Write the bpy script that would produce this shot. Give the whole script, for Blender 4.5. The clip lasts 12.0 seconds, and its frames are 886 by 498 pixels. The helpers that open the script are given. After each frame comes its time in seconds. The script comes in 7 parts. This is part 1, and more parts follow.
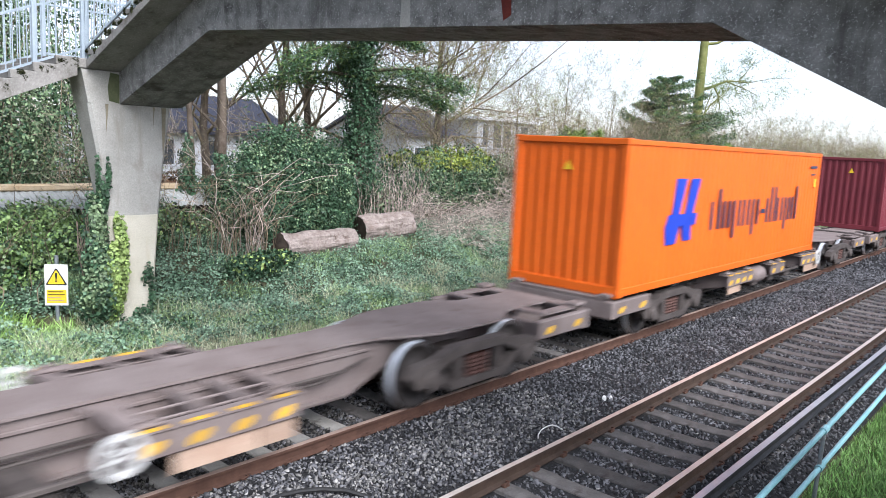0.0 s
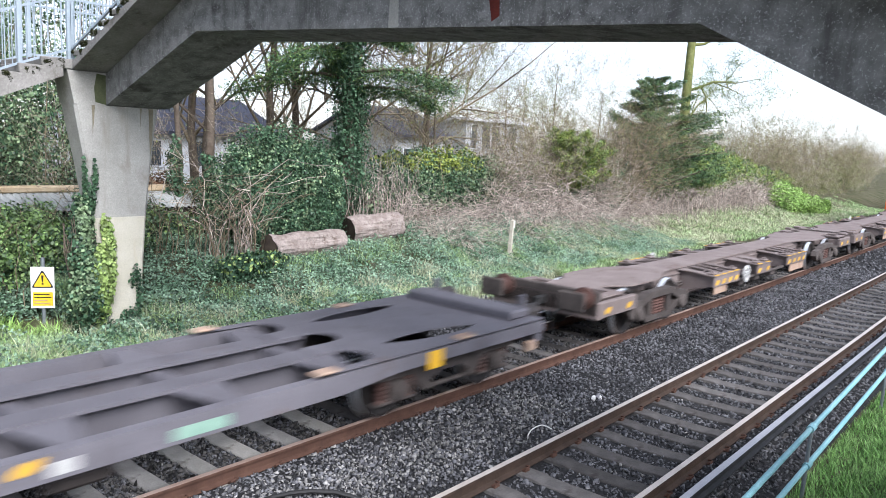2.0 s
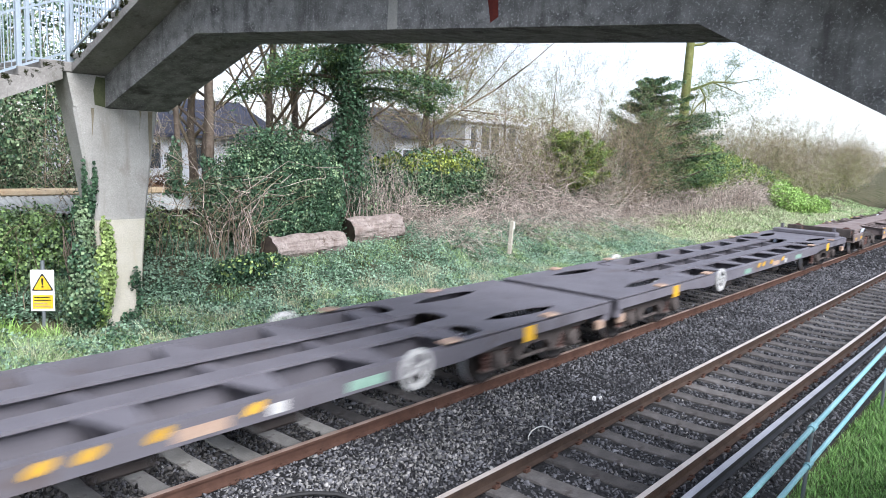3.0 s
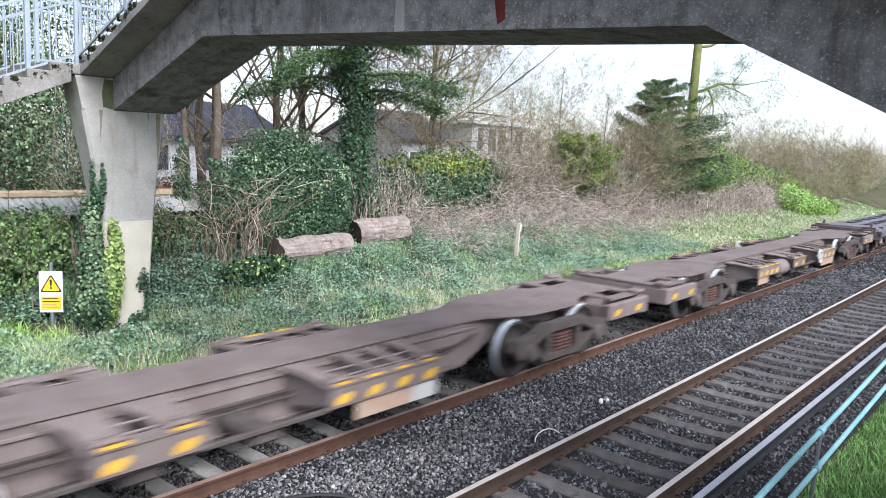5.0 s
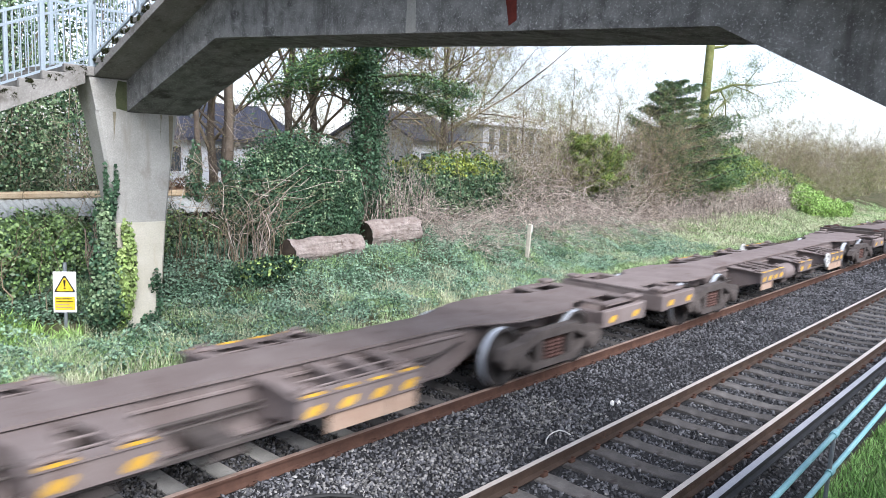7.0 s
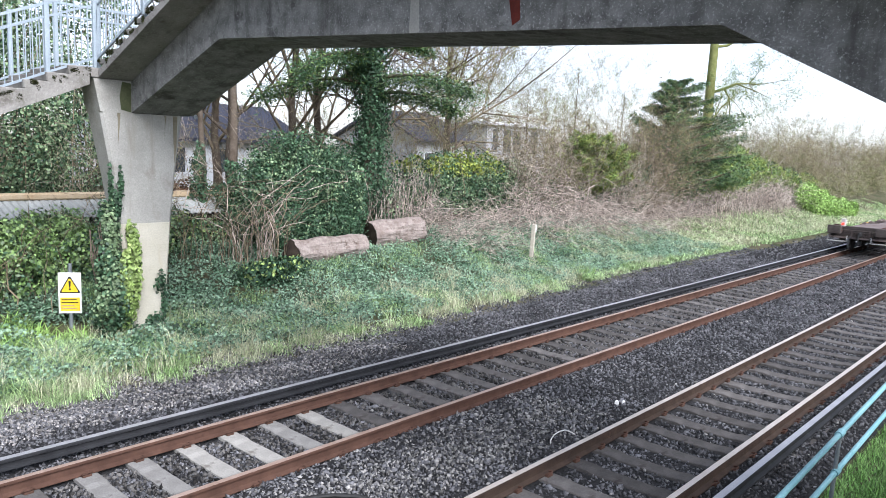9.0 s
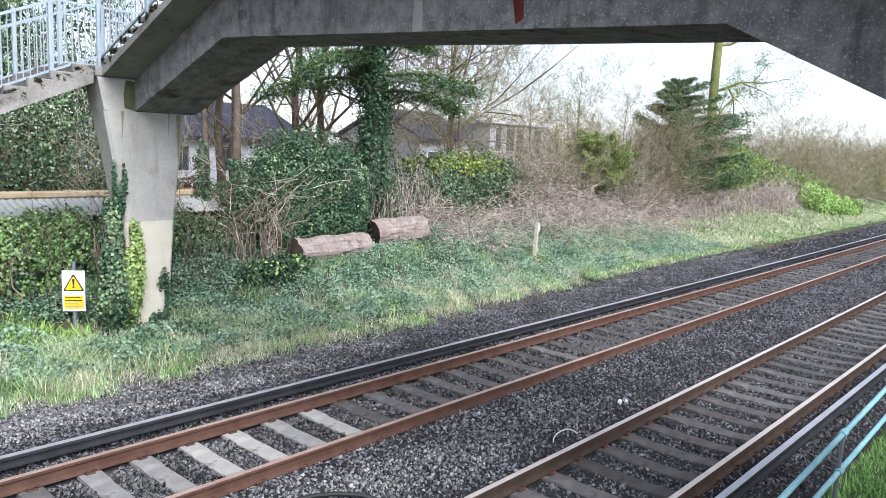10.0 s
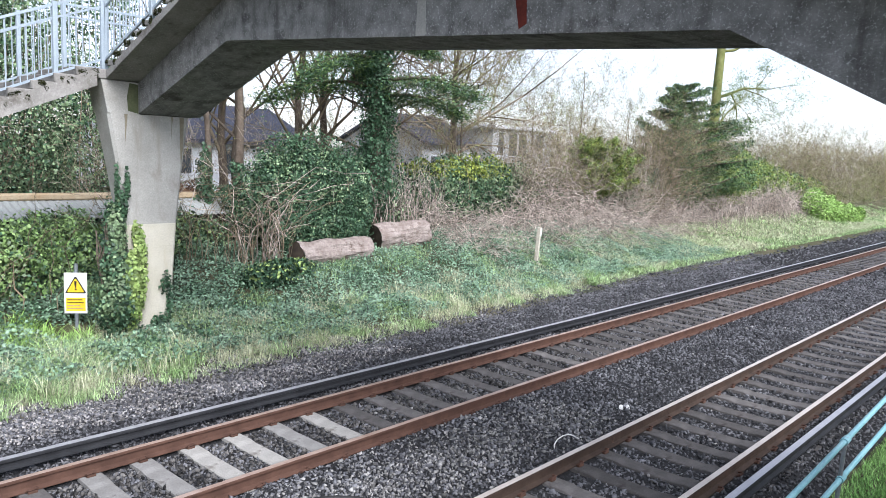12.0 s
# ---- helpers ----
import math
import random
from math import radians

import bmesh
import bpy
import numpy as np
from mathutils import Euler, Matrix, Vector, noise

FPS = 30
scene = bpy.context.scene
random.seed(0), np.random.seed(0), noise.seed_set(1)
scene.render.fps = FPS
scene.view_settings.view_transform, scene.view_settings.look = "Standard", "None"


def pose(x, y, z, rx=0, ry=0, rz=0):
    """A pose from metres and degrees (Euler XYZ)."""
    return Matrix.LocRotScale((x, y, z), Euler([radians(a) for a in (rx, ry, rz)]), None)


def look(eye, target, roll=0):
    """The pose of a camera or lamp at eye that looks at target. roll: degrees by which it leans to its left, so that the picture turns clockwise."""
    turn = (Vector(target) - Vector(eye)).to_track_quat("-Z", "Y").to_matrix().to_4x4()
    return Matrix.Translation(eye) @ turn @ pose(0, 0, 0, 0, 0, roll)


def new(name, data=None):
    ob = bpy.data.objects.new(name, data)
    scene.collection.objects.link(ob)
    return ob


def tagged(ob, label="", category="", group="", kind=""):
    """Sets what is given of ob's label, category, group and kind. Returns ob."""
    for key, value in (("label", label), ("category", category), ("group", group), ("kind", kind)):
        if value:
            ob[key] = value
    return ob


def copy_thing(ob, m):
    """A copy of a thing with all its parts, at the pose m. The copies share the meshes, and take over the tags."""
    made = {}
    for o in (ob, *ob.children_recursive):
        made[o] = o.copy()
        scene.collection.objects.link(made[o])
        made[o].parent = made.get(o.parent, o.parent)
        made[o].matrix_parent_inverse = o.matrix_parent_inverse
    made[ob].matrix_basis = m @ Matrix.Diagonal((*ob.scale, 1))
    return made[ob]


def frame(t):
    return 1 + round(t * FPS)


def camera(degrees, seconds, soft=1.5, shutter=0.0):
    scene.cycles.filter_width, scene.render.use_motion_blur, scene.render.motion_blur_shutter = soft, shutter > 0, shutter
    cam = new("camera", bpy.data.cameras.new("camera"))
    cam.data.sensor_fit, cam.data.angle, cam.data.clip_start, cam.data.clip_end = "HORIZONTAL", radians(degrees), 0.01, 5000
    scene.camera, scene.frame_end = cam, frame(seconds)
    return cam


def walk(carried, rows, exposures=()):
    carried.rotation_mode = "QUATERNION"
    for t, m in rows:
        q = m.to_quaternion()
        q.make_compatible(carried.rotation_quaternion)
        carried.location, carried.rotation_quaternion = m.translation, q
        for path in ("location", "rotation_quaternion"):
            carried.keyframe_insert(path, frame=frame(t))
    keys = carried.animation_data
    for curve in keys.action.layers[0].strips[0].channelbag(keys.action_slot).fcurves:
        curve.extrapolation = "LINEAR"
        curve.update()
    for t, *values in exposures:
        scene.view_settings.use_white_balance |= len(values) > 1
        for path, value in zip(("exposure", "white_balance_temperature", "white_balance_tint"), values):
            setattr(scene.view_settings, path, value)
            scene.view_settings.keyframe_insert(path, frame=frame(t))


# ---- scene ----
# ---- camera ----
cam = camera(61.3, 12.0, soft=0.7, shutter=0.35)
PATH = [
    (0, pose(0.000, -7.518, 3.611, 82.042, -2.743, -48.612)),
    (0.5, pose(0.000, -7.518, 3.611, 82.080, -2.813, -48.789)),
    (1, pose(0.000, -7.518, 3.611, 82.130, -2.750, -49.021)),
    (1.5, pose(0.000, -7.518, 3.611, 82.177, -2.710, -49.277)),
    (2, pose(0.000, -7.518, 3.611, 82.141, -2.637, -49.464)),
    (2.5, pose(0.000, -7.518, 3.611, 82.153, -2.501, -49.625)),
    (3, pose(0.000, -7.518, 3.611, 82.239, -2.404, -49.508)),
    (5, pose(0.000, -7.518, 3.611, 82.367, -2.395, -48.993)),
    (5.5, pose(0.000, -7.518, 3.611, 82.292, -2.463, -48.912)),
    (6, pose(0.000, -7.518, 3.611, 82.277, -2.495, -48.693)),
    (6.5, pose(0.000, -7.518, 3.611, 82.343, -2.438, -48.414)),
    (7, pose(0.000, -7.518, 3.611, 82.425, -2.384, -48.149)),
    (9, pose(0.000, -7.518, 3.611, 82.412, -2.189, -47.864)),
    (9.5, pose(0.000, -7.518, 3.611, 82.321, -2.234, -47.746)),
    (10, pose(0.000, -7.518, 3.611, 82.302, -2.248, -47.620)),
    (10.5, pose(0.000, -7.518, 3.611, 82.387, -2.338, -47.504)),
    (11, pose(0.000, -7.518, 3.611, 82.558, -2.419, -47.428)),
    (11.5, pose(0.000, -7.518, 3.611, 82.665, -2.500, -47.385)),
    (12, pose(0.000, -7.518, 3.611, 82.622, -2.553, -47.433)),
]
walk(cam, PATH)

# ---- daylight: thin bright overcast, soft low sun from the near side ----
world = bpy.data.worlds.new("sky")
scene.world = world
world.use_nodes = True
wn, wl = world.node_tree.nodes, world.node_tree.links
sky = wn.new("ShaderNodeTexSky")
sky.sky_type = "NISHITA"
sky.sun_disc = False
sky.sun_elevation = radians(42)
sky.sun_rotation = radians(196)
sky.air_density, sky.dust_density, sky.ozone_density = 1.0, 1.0, 1.0
hsv = wn.new("ShaderNodeHueSaturation")
hsv.inputs["Saturation"].default_value = 0.45
wl.new(sky.outputs[0], hsv.inputs["Color"])
wl.new(hsv.outputs[0], wn["Background"].inputs["Color"])
wn["Background"].inputs["Strength"].default_value = 0.12

sun_data = bpy.data.lights.new("sun", "SUN")
sun_data.energy, sun_data.angle, sun_data.color = 3.3, radians(38), (1.0, 0.98, 0.945)
sun = new("sun", sun_data)
sun.matrix_world = look((-5, -18, 17), (0, 0, 0))
scene.view_settings.exposure = 1.15
scene.view_settings.use_white_balance = True
scene.view_settings.white_balance_temperature = 5930
scene.view_settings.white_balance_tint = 14


# ---- materials ----
def material(name, a, b, scale=6.0, rough=0.8, metal=0.0, bump=0.3, fine=60.0, spread=0.12, stain=None, stain_scale=1.2,
             stain_size=0.55, island=False, height=0.01, speck=None, streak=None):
    """Two colours mixed at two scales, an optional third for stains, a bump and a spread of brightness from piece to piece."""
    m = bpy.data.materials.new(name)
    m.use_nodes = True
    n, l = m.node_tree.nodes, m.node_tree.links
    bsdf = n["Principled BSDF"]
    co = n.new("ShaderNodeTexCoord")

    def noise_at(s, detail=6.0, roughness=0.6):
        t = n.new("ShaderNodeTexNoise")
        t.inputs["Scale"].default_value, t.inputs["Detail"].default_value, t.inputs["Roughness"].default_value = s, detail, roughness
        l.new(co.outputs["Object"], t.inputs["Vector"])
        return t.outputs["Fac"]

    def ramp(fac, lo, hi):
        r = n.new("ShaderNodeMapRange")
        r.inputs["From Min"].default_value, r.inputs["From Max"].default_value = lo, hi
        l.new(fac, r.inputs["Value"])
        return r.outputs["Result"]

    def mix(fac, c1, c2, blend="MIX"):
        x = n.new("ShaderNodeMix")
        x.data_type, x.blend_type = "RGBA", blend
        if isinstance(fac, float):
            x.inputs["Factor"].default_value = fac
        else:
            l.new(fac, x.inputs["Factor"])
        for sock, c in ((x.inputs["A"], c1), (x.inputs["B"], c2)):
            if isinstance(c, tuple):
                sock.default_value = (*c, 1)
            else:
                l.new(c, sock)
        return x.outputs["Result"]

    big = noise_at(scale)
    small = noise_at(fine, 4.0)
    colour = mix(ramp(big, 0.3, 0.7), a, b)
    colour = mix(ramp(small, 0.25, 0.75), colour, mix(0.35, colour, (0.02, 0.018, 0.015)))
    if stain:
        colour = mix(ramp(noise_at(stain_scale, 8.0, 0.7), stain_size, stain_size + 0.12), colour, stain)
    if speck:
        tone, size, level = speck
        colour = mix(ramp(noise_at(size, 5.0, 0.75), level, level + 0.10), colour, tone)
    if streak:
        tone, size, level = streak
        t = n.new("ShaderNodeMapping")
        t.inputs["Scale"].default_value = (size, size, size * 0.12)
        l.new(co.outputs["Object"], t.inputs["Vector"])
        w = n.new("ShaderNodeTexNoise")
        w.inputs["Scale"].default_value, w.inputs["Detail"].default_value, w.inputs["Roughness"].default_value = 1.0, 7.0, 0.65
        l.new(t.outputs[0], w.inputs["Vector"])
        colour = mix(ramp(w.outputs["Fac"], level, level + 0.16), colour, tone)
    if spread:
        src = n.new("ShaderNodeNewGeometry" if island else "ShaderNodeObjectInfo")
        h = n.new("ShaderNodeHueSaturation")
        v = n.new("ShaderNodeMapRange")
        v.inputs["To Min"].default_value, v.inputs["To Max"].default_value = 1 - spread * 2, 1 + spread * 2
        l.new(src.outputs["Random Per Island" if island else "Random"], v.inputs["Value"])
        l.new(v.outputs["Result"], h.inputs["Value"])
        l.new(colour, h.inputs["Color"])
        colour = h.outputs["Color"]
    l.new(colour, bsdf.inputs["Base Color"])
    bsdf.inputs["Roughness"].default_value, bsdf.inputs["Metallic"].default_value = rough, metal
    # dusty and fibrous surfaces have little sheen
    bsdf.inputs["Specular IOR Level"].default_value = 0.12 if rough >= 0.7 else 0.3
    if bump:
        bp = n.new("ShaderNodeBump")
        bp.inputs["Strength"].default_value, bp.inputs["Distance"].default_value = bump, height
        l.new(small, bp.inputs["Height"])
        l.new(bp.outputs["Normal"], bsdf.inputs["Normal"])
    return m


def leaf_material(name, a, b, rough=0.5, spread=0.3, thin=0.15):
    """A leaf: glossy upper side, and some light passes through it."""
    m = material(name, a, b, 2.0, rough, 0, 0, 30, spread, island=True)
    n, l = m.node_tree.nodes, m.node_tree.links
    bsdf = n["Principled BSDF"]
    tr = n.new("ShaderNodeBsdfTranslucent")
    mx = n.new("ShaderNodeMixShader")
    mx.inputs[0].default_value = thin
    l.new(bsdf.inputs["Base Color"].links[0].from_socket, tr.inputs["Color"])
    l.new(bsdf.outputs[0], mx.inputs[1])
    l.new(tr.outputs[0], mx.inputs[2])
    l.new(mx.outputs[0], n["Material Output"].inputs["Surface"])
    return m


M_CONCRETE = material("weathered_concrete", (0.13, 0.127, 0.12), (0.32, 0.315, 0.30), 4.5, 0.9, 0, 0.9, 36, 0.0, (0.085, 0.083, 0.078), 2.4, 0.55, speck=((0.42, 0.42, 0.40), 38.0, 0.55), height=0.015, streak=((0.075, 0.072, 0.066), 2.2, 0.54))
M_STAIR = material("pale_stair_concrete", (0.20, 0.19, 0.17), (0.31, 0.295, 0.27), 2.2, 0.9, 0, 0.6, 40, 0.05, (0.11, 0.10, 0.085), 1.6, 0.56, speck=((0.36, 0.35, 0.33), 30.0, 0.58), streak=((0.10, 0.09, 0.075), 4.0, 0.56))
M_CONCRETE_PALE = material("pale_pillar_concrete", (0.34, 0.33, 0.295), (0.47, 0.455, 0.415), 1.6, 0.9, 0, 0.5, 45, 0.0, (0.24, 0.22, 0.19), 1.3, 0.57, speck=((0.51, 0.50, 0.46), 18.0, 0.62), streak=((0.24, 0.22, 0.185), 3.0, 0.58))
M_CREAM = material("cream_paint", (0.54, 0.50, 0.39), (0.64, 0.60, 0.50), 2.5, 0.85, 0, 0.4, 40, 0.0, (0.40, 0.36, 0.26), 1.7, 0.63, streak=((0.44, 0.39, 0.29), 4.0, 0.60))
M_MOSS = material("moss", (0.016, 0.018, 0.010), (0.05, 0.055, 0.02), 14, 0.95, 0, 0.8, 90, 0.1)
M_RUST_RAIL = material("rusty_rail", (0.072, 0.038, 0.027), (0.122, 0.066, 0.047), 5, 0.75, 0.1, 0.3, 80, 0.0, (0.06, 0.036, 0.027), 3, 0.6)
M_NEAR_RAIL = material("dark_brown_rail", (0.045, 0.031, 0.024), (0.085, 0.057, 0.043), 5, 0.7, 0.2, 0.3, 80, 0.0, (0.10, 0.06, 0.045), 3, 0.62)
# worn steel; its sky glint is put into the pale base colour
M_STEEL = material("worn_glinting_rail_top", (0.52, 0.45, 0.39), (0.64, 0.57, 0.51), 3, 0.36, 0.25, 0.03, 120, 0.0)
M_STEEL_FAR = material("brown_filmed_rail_top", (0.40, 0.27, 0.21), (0.55, 0.41, 0.34), 3, 0.30, 0.3, 0.03, 120, 0.0)
M_COND = material("conductor_rail_steel", (0.024, 0.025, 0.028), (0.05, 0.051, 0.055), 4, 0.6, 0.4, 0.2, 80, 0.0)
# pale base imitates the glint along the conductor rail
M_COND_TOP = material("conductor_rail_top_glint", (0.40, 0.39, 0.41), (0.52, 0.51, 0.53), 4, 0.35, 0.4, 0.1, 80, 0.0)
M_SLEEPER = material("concrete_sleeper", (0.085, 0.079, 0.074), (0.145, 0.134, 0.125), 5, 0.9, 0, 0.5, 60, 0.16, (0.06, 0.052, 0.048), 3, 0.55, streak=((0.05, 0.043, 0.04), 5.0, 0.58))
M_SLEEPER_PALE = material("pale_concrete_sleeper", (0.32, 0.305, 0.275), (0.42, 0.40, 0.36), 5, 0.9, 0, 0.4, 60, 0.08, (0.17, 0.155, 0.135), 4, 0.56)
# bed coloured near black to paint the shade in gaps between loose stones
M_BALLAST = material("ballast_bed_gap_shade", (0.018, 0.018, 0.019), (0.045, 0.045, 0.047), 18, 0.95, 0, 1.0, 30, 0.0, height=0.04)
M_STONE_PALE = material("pale_ballast_stone", (0.13, 0.127, 0.12), (0.29, 0.28, 0.265), 1.1, 0.85, 0, 0.2, 60, 0.35, island=True)
M_GRAVEL = material("brown_grey_gravel", (0.17, 0.16, 0.15), (0.34, 0.32, 0.30), 1.1, 0.85, 0, 0.2, 60, 0.35, island=True)
M_SLEEPER_MID = material("grey_concrete_sleeper", (0.20, 0.19, 0.175), (0.29, 0.28, 0.26), 5, 0.9, 0, 0.4, 60, 0.08, (0.12, 0.11, 0.10), 4, 0.58)
# oil stain, with some of the shade under wagons put into the colour
M_STONE_OILY_SHADED = material("oily_shaded_stone", (0.045, 0.043, 0.041), (0.12, 0.113, 0.105), 1.1, 0.8, 0, 0.2, 60, 0.45, island=True)
M_STONE = material("ballast_stone", (0.048, 0.048, 0.052), (0.15, 0.149, 0.156), 1.1, 0.75, 0, 0.2, 60, 0.40, island=True)
M_SOIL = material("verge_soil", (0.075, 0.075, 0.04), (0.13, 0.115, 0.07), 1.5, 0.95, 0, 1.0, 25, 0.0, (0.045, 0.055, 0.02), 0.7, 0.5, height=0.05)
M_WAGON = material("dusty_brown_wagon_steel", (0.175, 0.137, 0.125), (0.25, 0.208, 0.193), 1.7, 0.75, 0.0, 0.25, 70, 0.06, (0.10, 0.063, 0.05), 1.3, 0.6, streak=((0.11, 0.08, 0.068), 3.0, 0.58))
M_WAGON_DARK = material("dark_grey_wagon_steel", (0.12, 0.112, 0.125), (0.175, 0.165, 0.182), 1.7, 0.6, 0.0, 0.25, 70, 0.06, (0.10, 0.075, 0.065), 1.3, 0.6, streak=((0.075, 0.064, 0.064), 3.0, 0.6))
M_GRIME = material("brake_dust_steel", (0.06, 0.050, 0.046), (0.12, 0.102, 0.092), 4, 0.8, 0.1, 0.4, 60, 0.08, (0.14, 0.085, 0.06), 3, 0.63)
M_WHEEL = material("wheel_steel", (0.05, 0.043, 0.04), (0.085, 0.074, 0.068), 4, 0.6, 0.4, 0.2, 50, 0.05)
# reflected sky is put into the tread's bluish-white base colour
M_TREAD = material("sky_tinted_wheel_tread", (0.66, 0.70, 0.75), (0.76, 0.80, 0.84), 3, 0.3, 0.35, 0.02, 80, 0.0)
M_YELLOW = material("yellow_marking_paint", (0.66, 0.36, 0.02), (0.76, 0.44, 0.03), 6, 0.6, 0, 0.1, 60, 0.08)
M_WHITE = material("dirty_white_paint", (0.50, 0.49, 0.46), (0.66, 0.65, 0.62), 6, 0.6, 0, 0.1, 60, 0.05)
M_RUSTPLATE = material("pale_rusty_plate", (0.38, 0.25, 0.18), (0.48, 0.36, 0.27), 5, 0.75, 0, 0.2, 60, 0.06)
M_SPRING = material("red_spring_paint", (0.075, 0.042, 0.035), (0.12, 0.062, 0.05), 6, 0.7, 0, 0.2, 60, 0.05)
M_GREENPAINT = material("faded_green_paint", (0.22, 0.36, 0.28), (0.30, 0.44, 0.35), 4, 0.7, 0, 0.1, 60, 0.0)
M_ORANGE = material("orange_container_paint", (0.72, 0.118, 0.003), (0.77, 0.138, 0.005), 0.8, 0.5, 0, 0.05, 40, 0.0, (0.56, 0.10, 0.01), 0.9, 0.64)
M_MAROON = material("maroon_container_paint", (0.14, 0.018, 0.028), (0.18, 0.026, 0.036), 0.9, 0.5, 0, 0.08, 40, 0.0, (0.11, 0.02, 0.025), 0.9, 0.62)
M_BLUE = material("blue_paint", (0.012, 0.045, 0.42), (0.016, 0.055, 0.48), 2, 0.45, 0, 0, 40, 0.0)
M_DARKBLUE = material("dark_blue_paint", (0.03, 0.032, 0.07), (0.04, 0.042, 0.085), 2, 0.45, 0, 0, 40, 0.0)
M_BLACK = material("black_rubber", (0.012, 0.012, 0.012), (0.025, 0.025, 0.025), 4, 0.6, 0, 0.1, 60, 0.0)
M_RAILING = material("pale_blue_grey_railing_paint", (0.31, 0.37, 0.41), (0.40, 0.46, 0.50), 3, 0.5, 0, 0.1, 60, 0.04, (0.24, 0.25, 0.25), 5, 0.62)
M_FENCE = material("pale_turquoise_handrail_paint", (0.20, 0.42, 0.46), (0.30, 0.53, 0.56), 3, 0.45, 0, 0.1, 60, 0.04, (0.28, 0.36, 0.34), 3, 0.62)
M_GALV = material("galvanised_steel", (0.33, 0.36, 0.38), (0.42, 0.45, 0.47), 5, 0.45, 0.7, 0.1, 70, 0.0)
M_SIGNWHITE = material("white_sign_face", (0.75, 0.74, 0.70), (0.80, 0.79, 0.76), 3, 0.4, 0, 0, 50, 0.0)
M_SIGNYELLOW = material("yellow_sign_paint", (0.80, 0.52, 0.02), (0.84, 0.56, 0.03), 3, 0.4, 0, 0, 50, 0.0)
M_SIGNBLACK = material("black_sign_paint", (0.015, 0.015, 0.015), (0.025, 0.025, 0.025), 3, 0.4, 0, 0, 50, 0.0)
M_RED = material("red_paint", (0.40, 0.02, 0.02), (0.48, 0.03, 0.03), 3, 0.5, 0, 0, 50, 0.0)
M_REDSTAIN = material("rust_red_stain", (0.10, 0.02, 0.015), (0.16, 0.035, 0.025), 5, 0.9, 0, 0.2, 50, 0.0)
M_GREENSTAIN = material("green_algae_stain", (0.07, 0.085, 0.04), (0.13, 0.14, 0.075), 6, 0.95, 0, 0.3, 40, 0.0)
M_DRIP = material("brown_drip_stain", (0.20, 0.175, 0.12), (0.28, 0.25, 0.18), 6, 0.95, 0, 0.2, 40, 0.0)
M_BARK = material("bark", (0.10, 0.075, 0.055), (0.19, 0.155, 0.12), 5, 0.95, 0, 0.9, 28, 0.1, height=0.03)
M_TWIG = material("dry_twig", (0.15, 0.115, 0.075), (0.30, 0.245, 0.165), 2, 0.9, 0, 0, 40, 0.3, island=True)
M_BRAMBLE = material("dead_bramble_stem", (0.30, 0.24, 0.20), (0.58, 0.50, 0.43), 1.0, 0.9, 0, 0, 40, 0.35, island=True)
M_MOSSBARK = material("mossy_bark", (0.15, 0.165, 0.05), (0.27, 0.28, 0.11), 3, 0.95, 0, 0.8, 30, 0.1, height=0.03)
M_LOGEND = material("sawn_log_end", (0.055, 0.042, 0.034), (0.11, 0.085, 0.065), 5, 0.9, 0, 0.5, 40, 0.1)
M_LOG = material("stripped_log_wood", (0.22, 0.17, 0.145), (0.42, 0.36, 0.32), 4, 0.9, 0, 1.0, 22, 0.0, (0.10, 0.07, 0.055), 3.2, 0.55, height=0.05)
M_POST = material("pale_weathered_post", (0.42, 0.38, 0.30), (0.54, 0.50, 0.41), 5, 0.85, 0, 0.3, 50, 0.0)
M_IVY = leaf_material("ivy_leaf", (0.030, 0.075, 0.038), (0.090, 0.17, 0.088), 0.48, 0.35)
M_IVY_GROUND = leaf_material("ground_ivy_leaf", (0.075, 0.15, 0.085), (0.26, 0.37, 0.25), 0.36, 0.4)
M_IVY_LIGHT = leaf_material("young_ivy_leaf", (0.23, 0.35, 0.09), (0.44, 0.54, 0.19), 0.45, 0.3)
M_HEDGE = leaf_material("hedge_leaf", (0.13, 0.215, 0.11), (0.29, 0.38, 0.20), 0.5, 0.3)
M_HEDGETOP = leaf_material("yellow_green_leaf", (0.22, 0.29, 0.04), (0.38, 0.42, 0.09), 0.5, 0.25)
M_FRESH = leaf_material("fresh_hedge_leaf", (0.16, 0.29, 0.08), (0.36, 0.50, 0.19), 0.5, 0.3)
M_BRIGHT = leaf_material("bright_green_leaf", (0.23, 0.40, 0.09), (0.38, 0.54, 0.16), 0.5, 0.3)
M_CONIFER = leaf_material("conifer_spray", (0.035, 0.09, 0.042), (0.095, 0.18, 0.08), 0.55, 0.3)
M_CONIFER_LIGHT = leaf_material("light_conifer_spray", (0.11, 0.19, 0.045), (0.24, 0.33, 0.095), 0.55, 0.3)
M_GRASS = leaf_material("grass_blade", (0.25, 0.40, 0.14), (0.50, 0.62, 0.33), 0.55, 0.35)
M_GRASS_DRY = leaf_material("dry_grass_blade", (0.48, 0.49, 0.30), (0.66, 0.66, 0.46), 0.6, 0.25)
M_LAWN = leaf_material("lawn_blade", (0.15, 0.33, 0.07), (0.28, 0.47, 0.15), 0.55, 0.3)
M_SCRUB = leaf_material("tan_scrub_twig", (0.17, 0.135, 0.085), (0.38, 0.325, 0.225), 0.8, 0.35)
# distance haze is put into this paler twig colour
M_HAZEWOOD = leaf_material("haze_paled_twig", (0.30, 0.26, 0.18), (0.50, 0.45, 0.33), 0.8, 0.3)
M_SCRUB_GREEN = leaf_material("olive_scrub_twig", (0.14, 0.15, 0.055), (0.30, 0.32, 0.14), 0.8, 0.35)
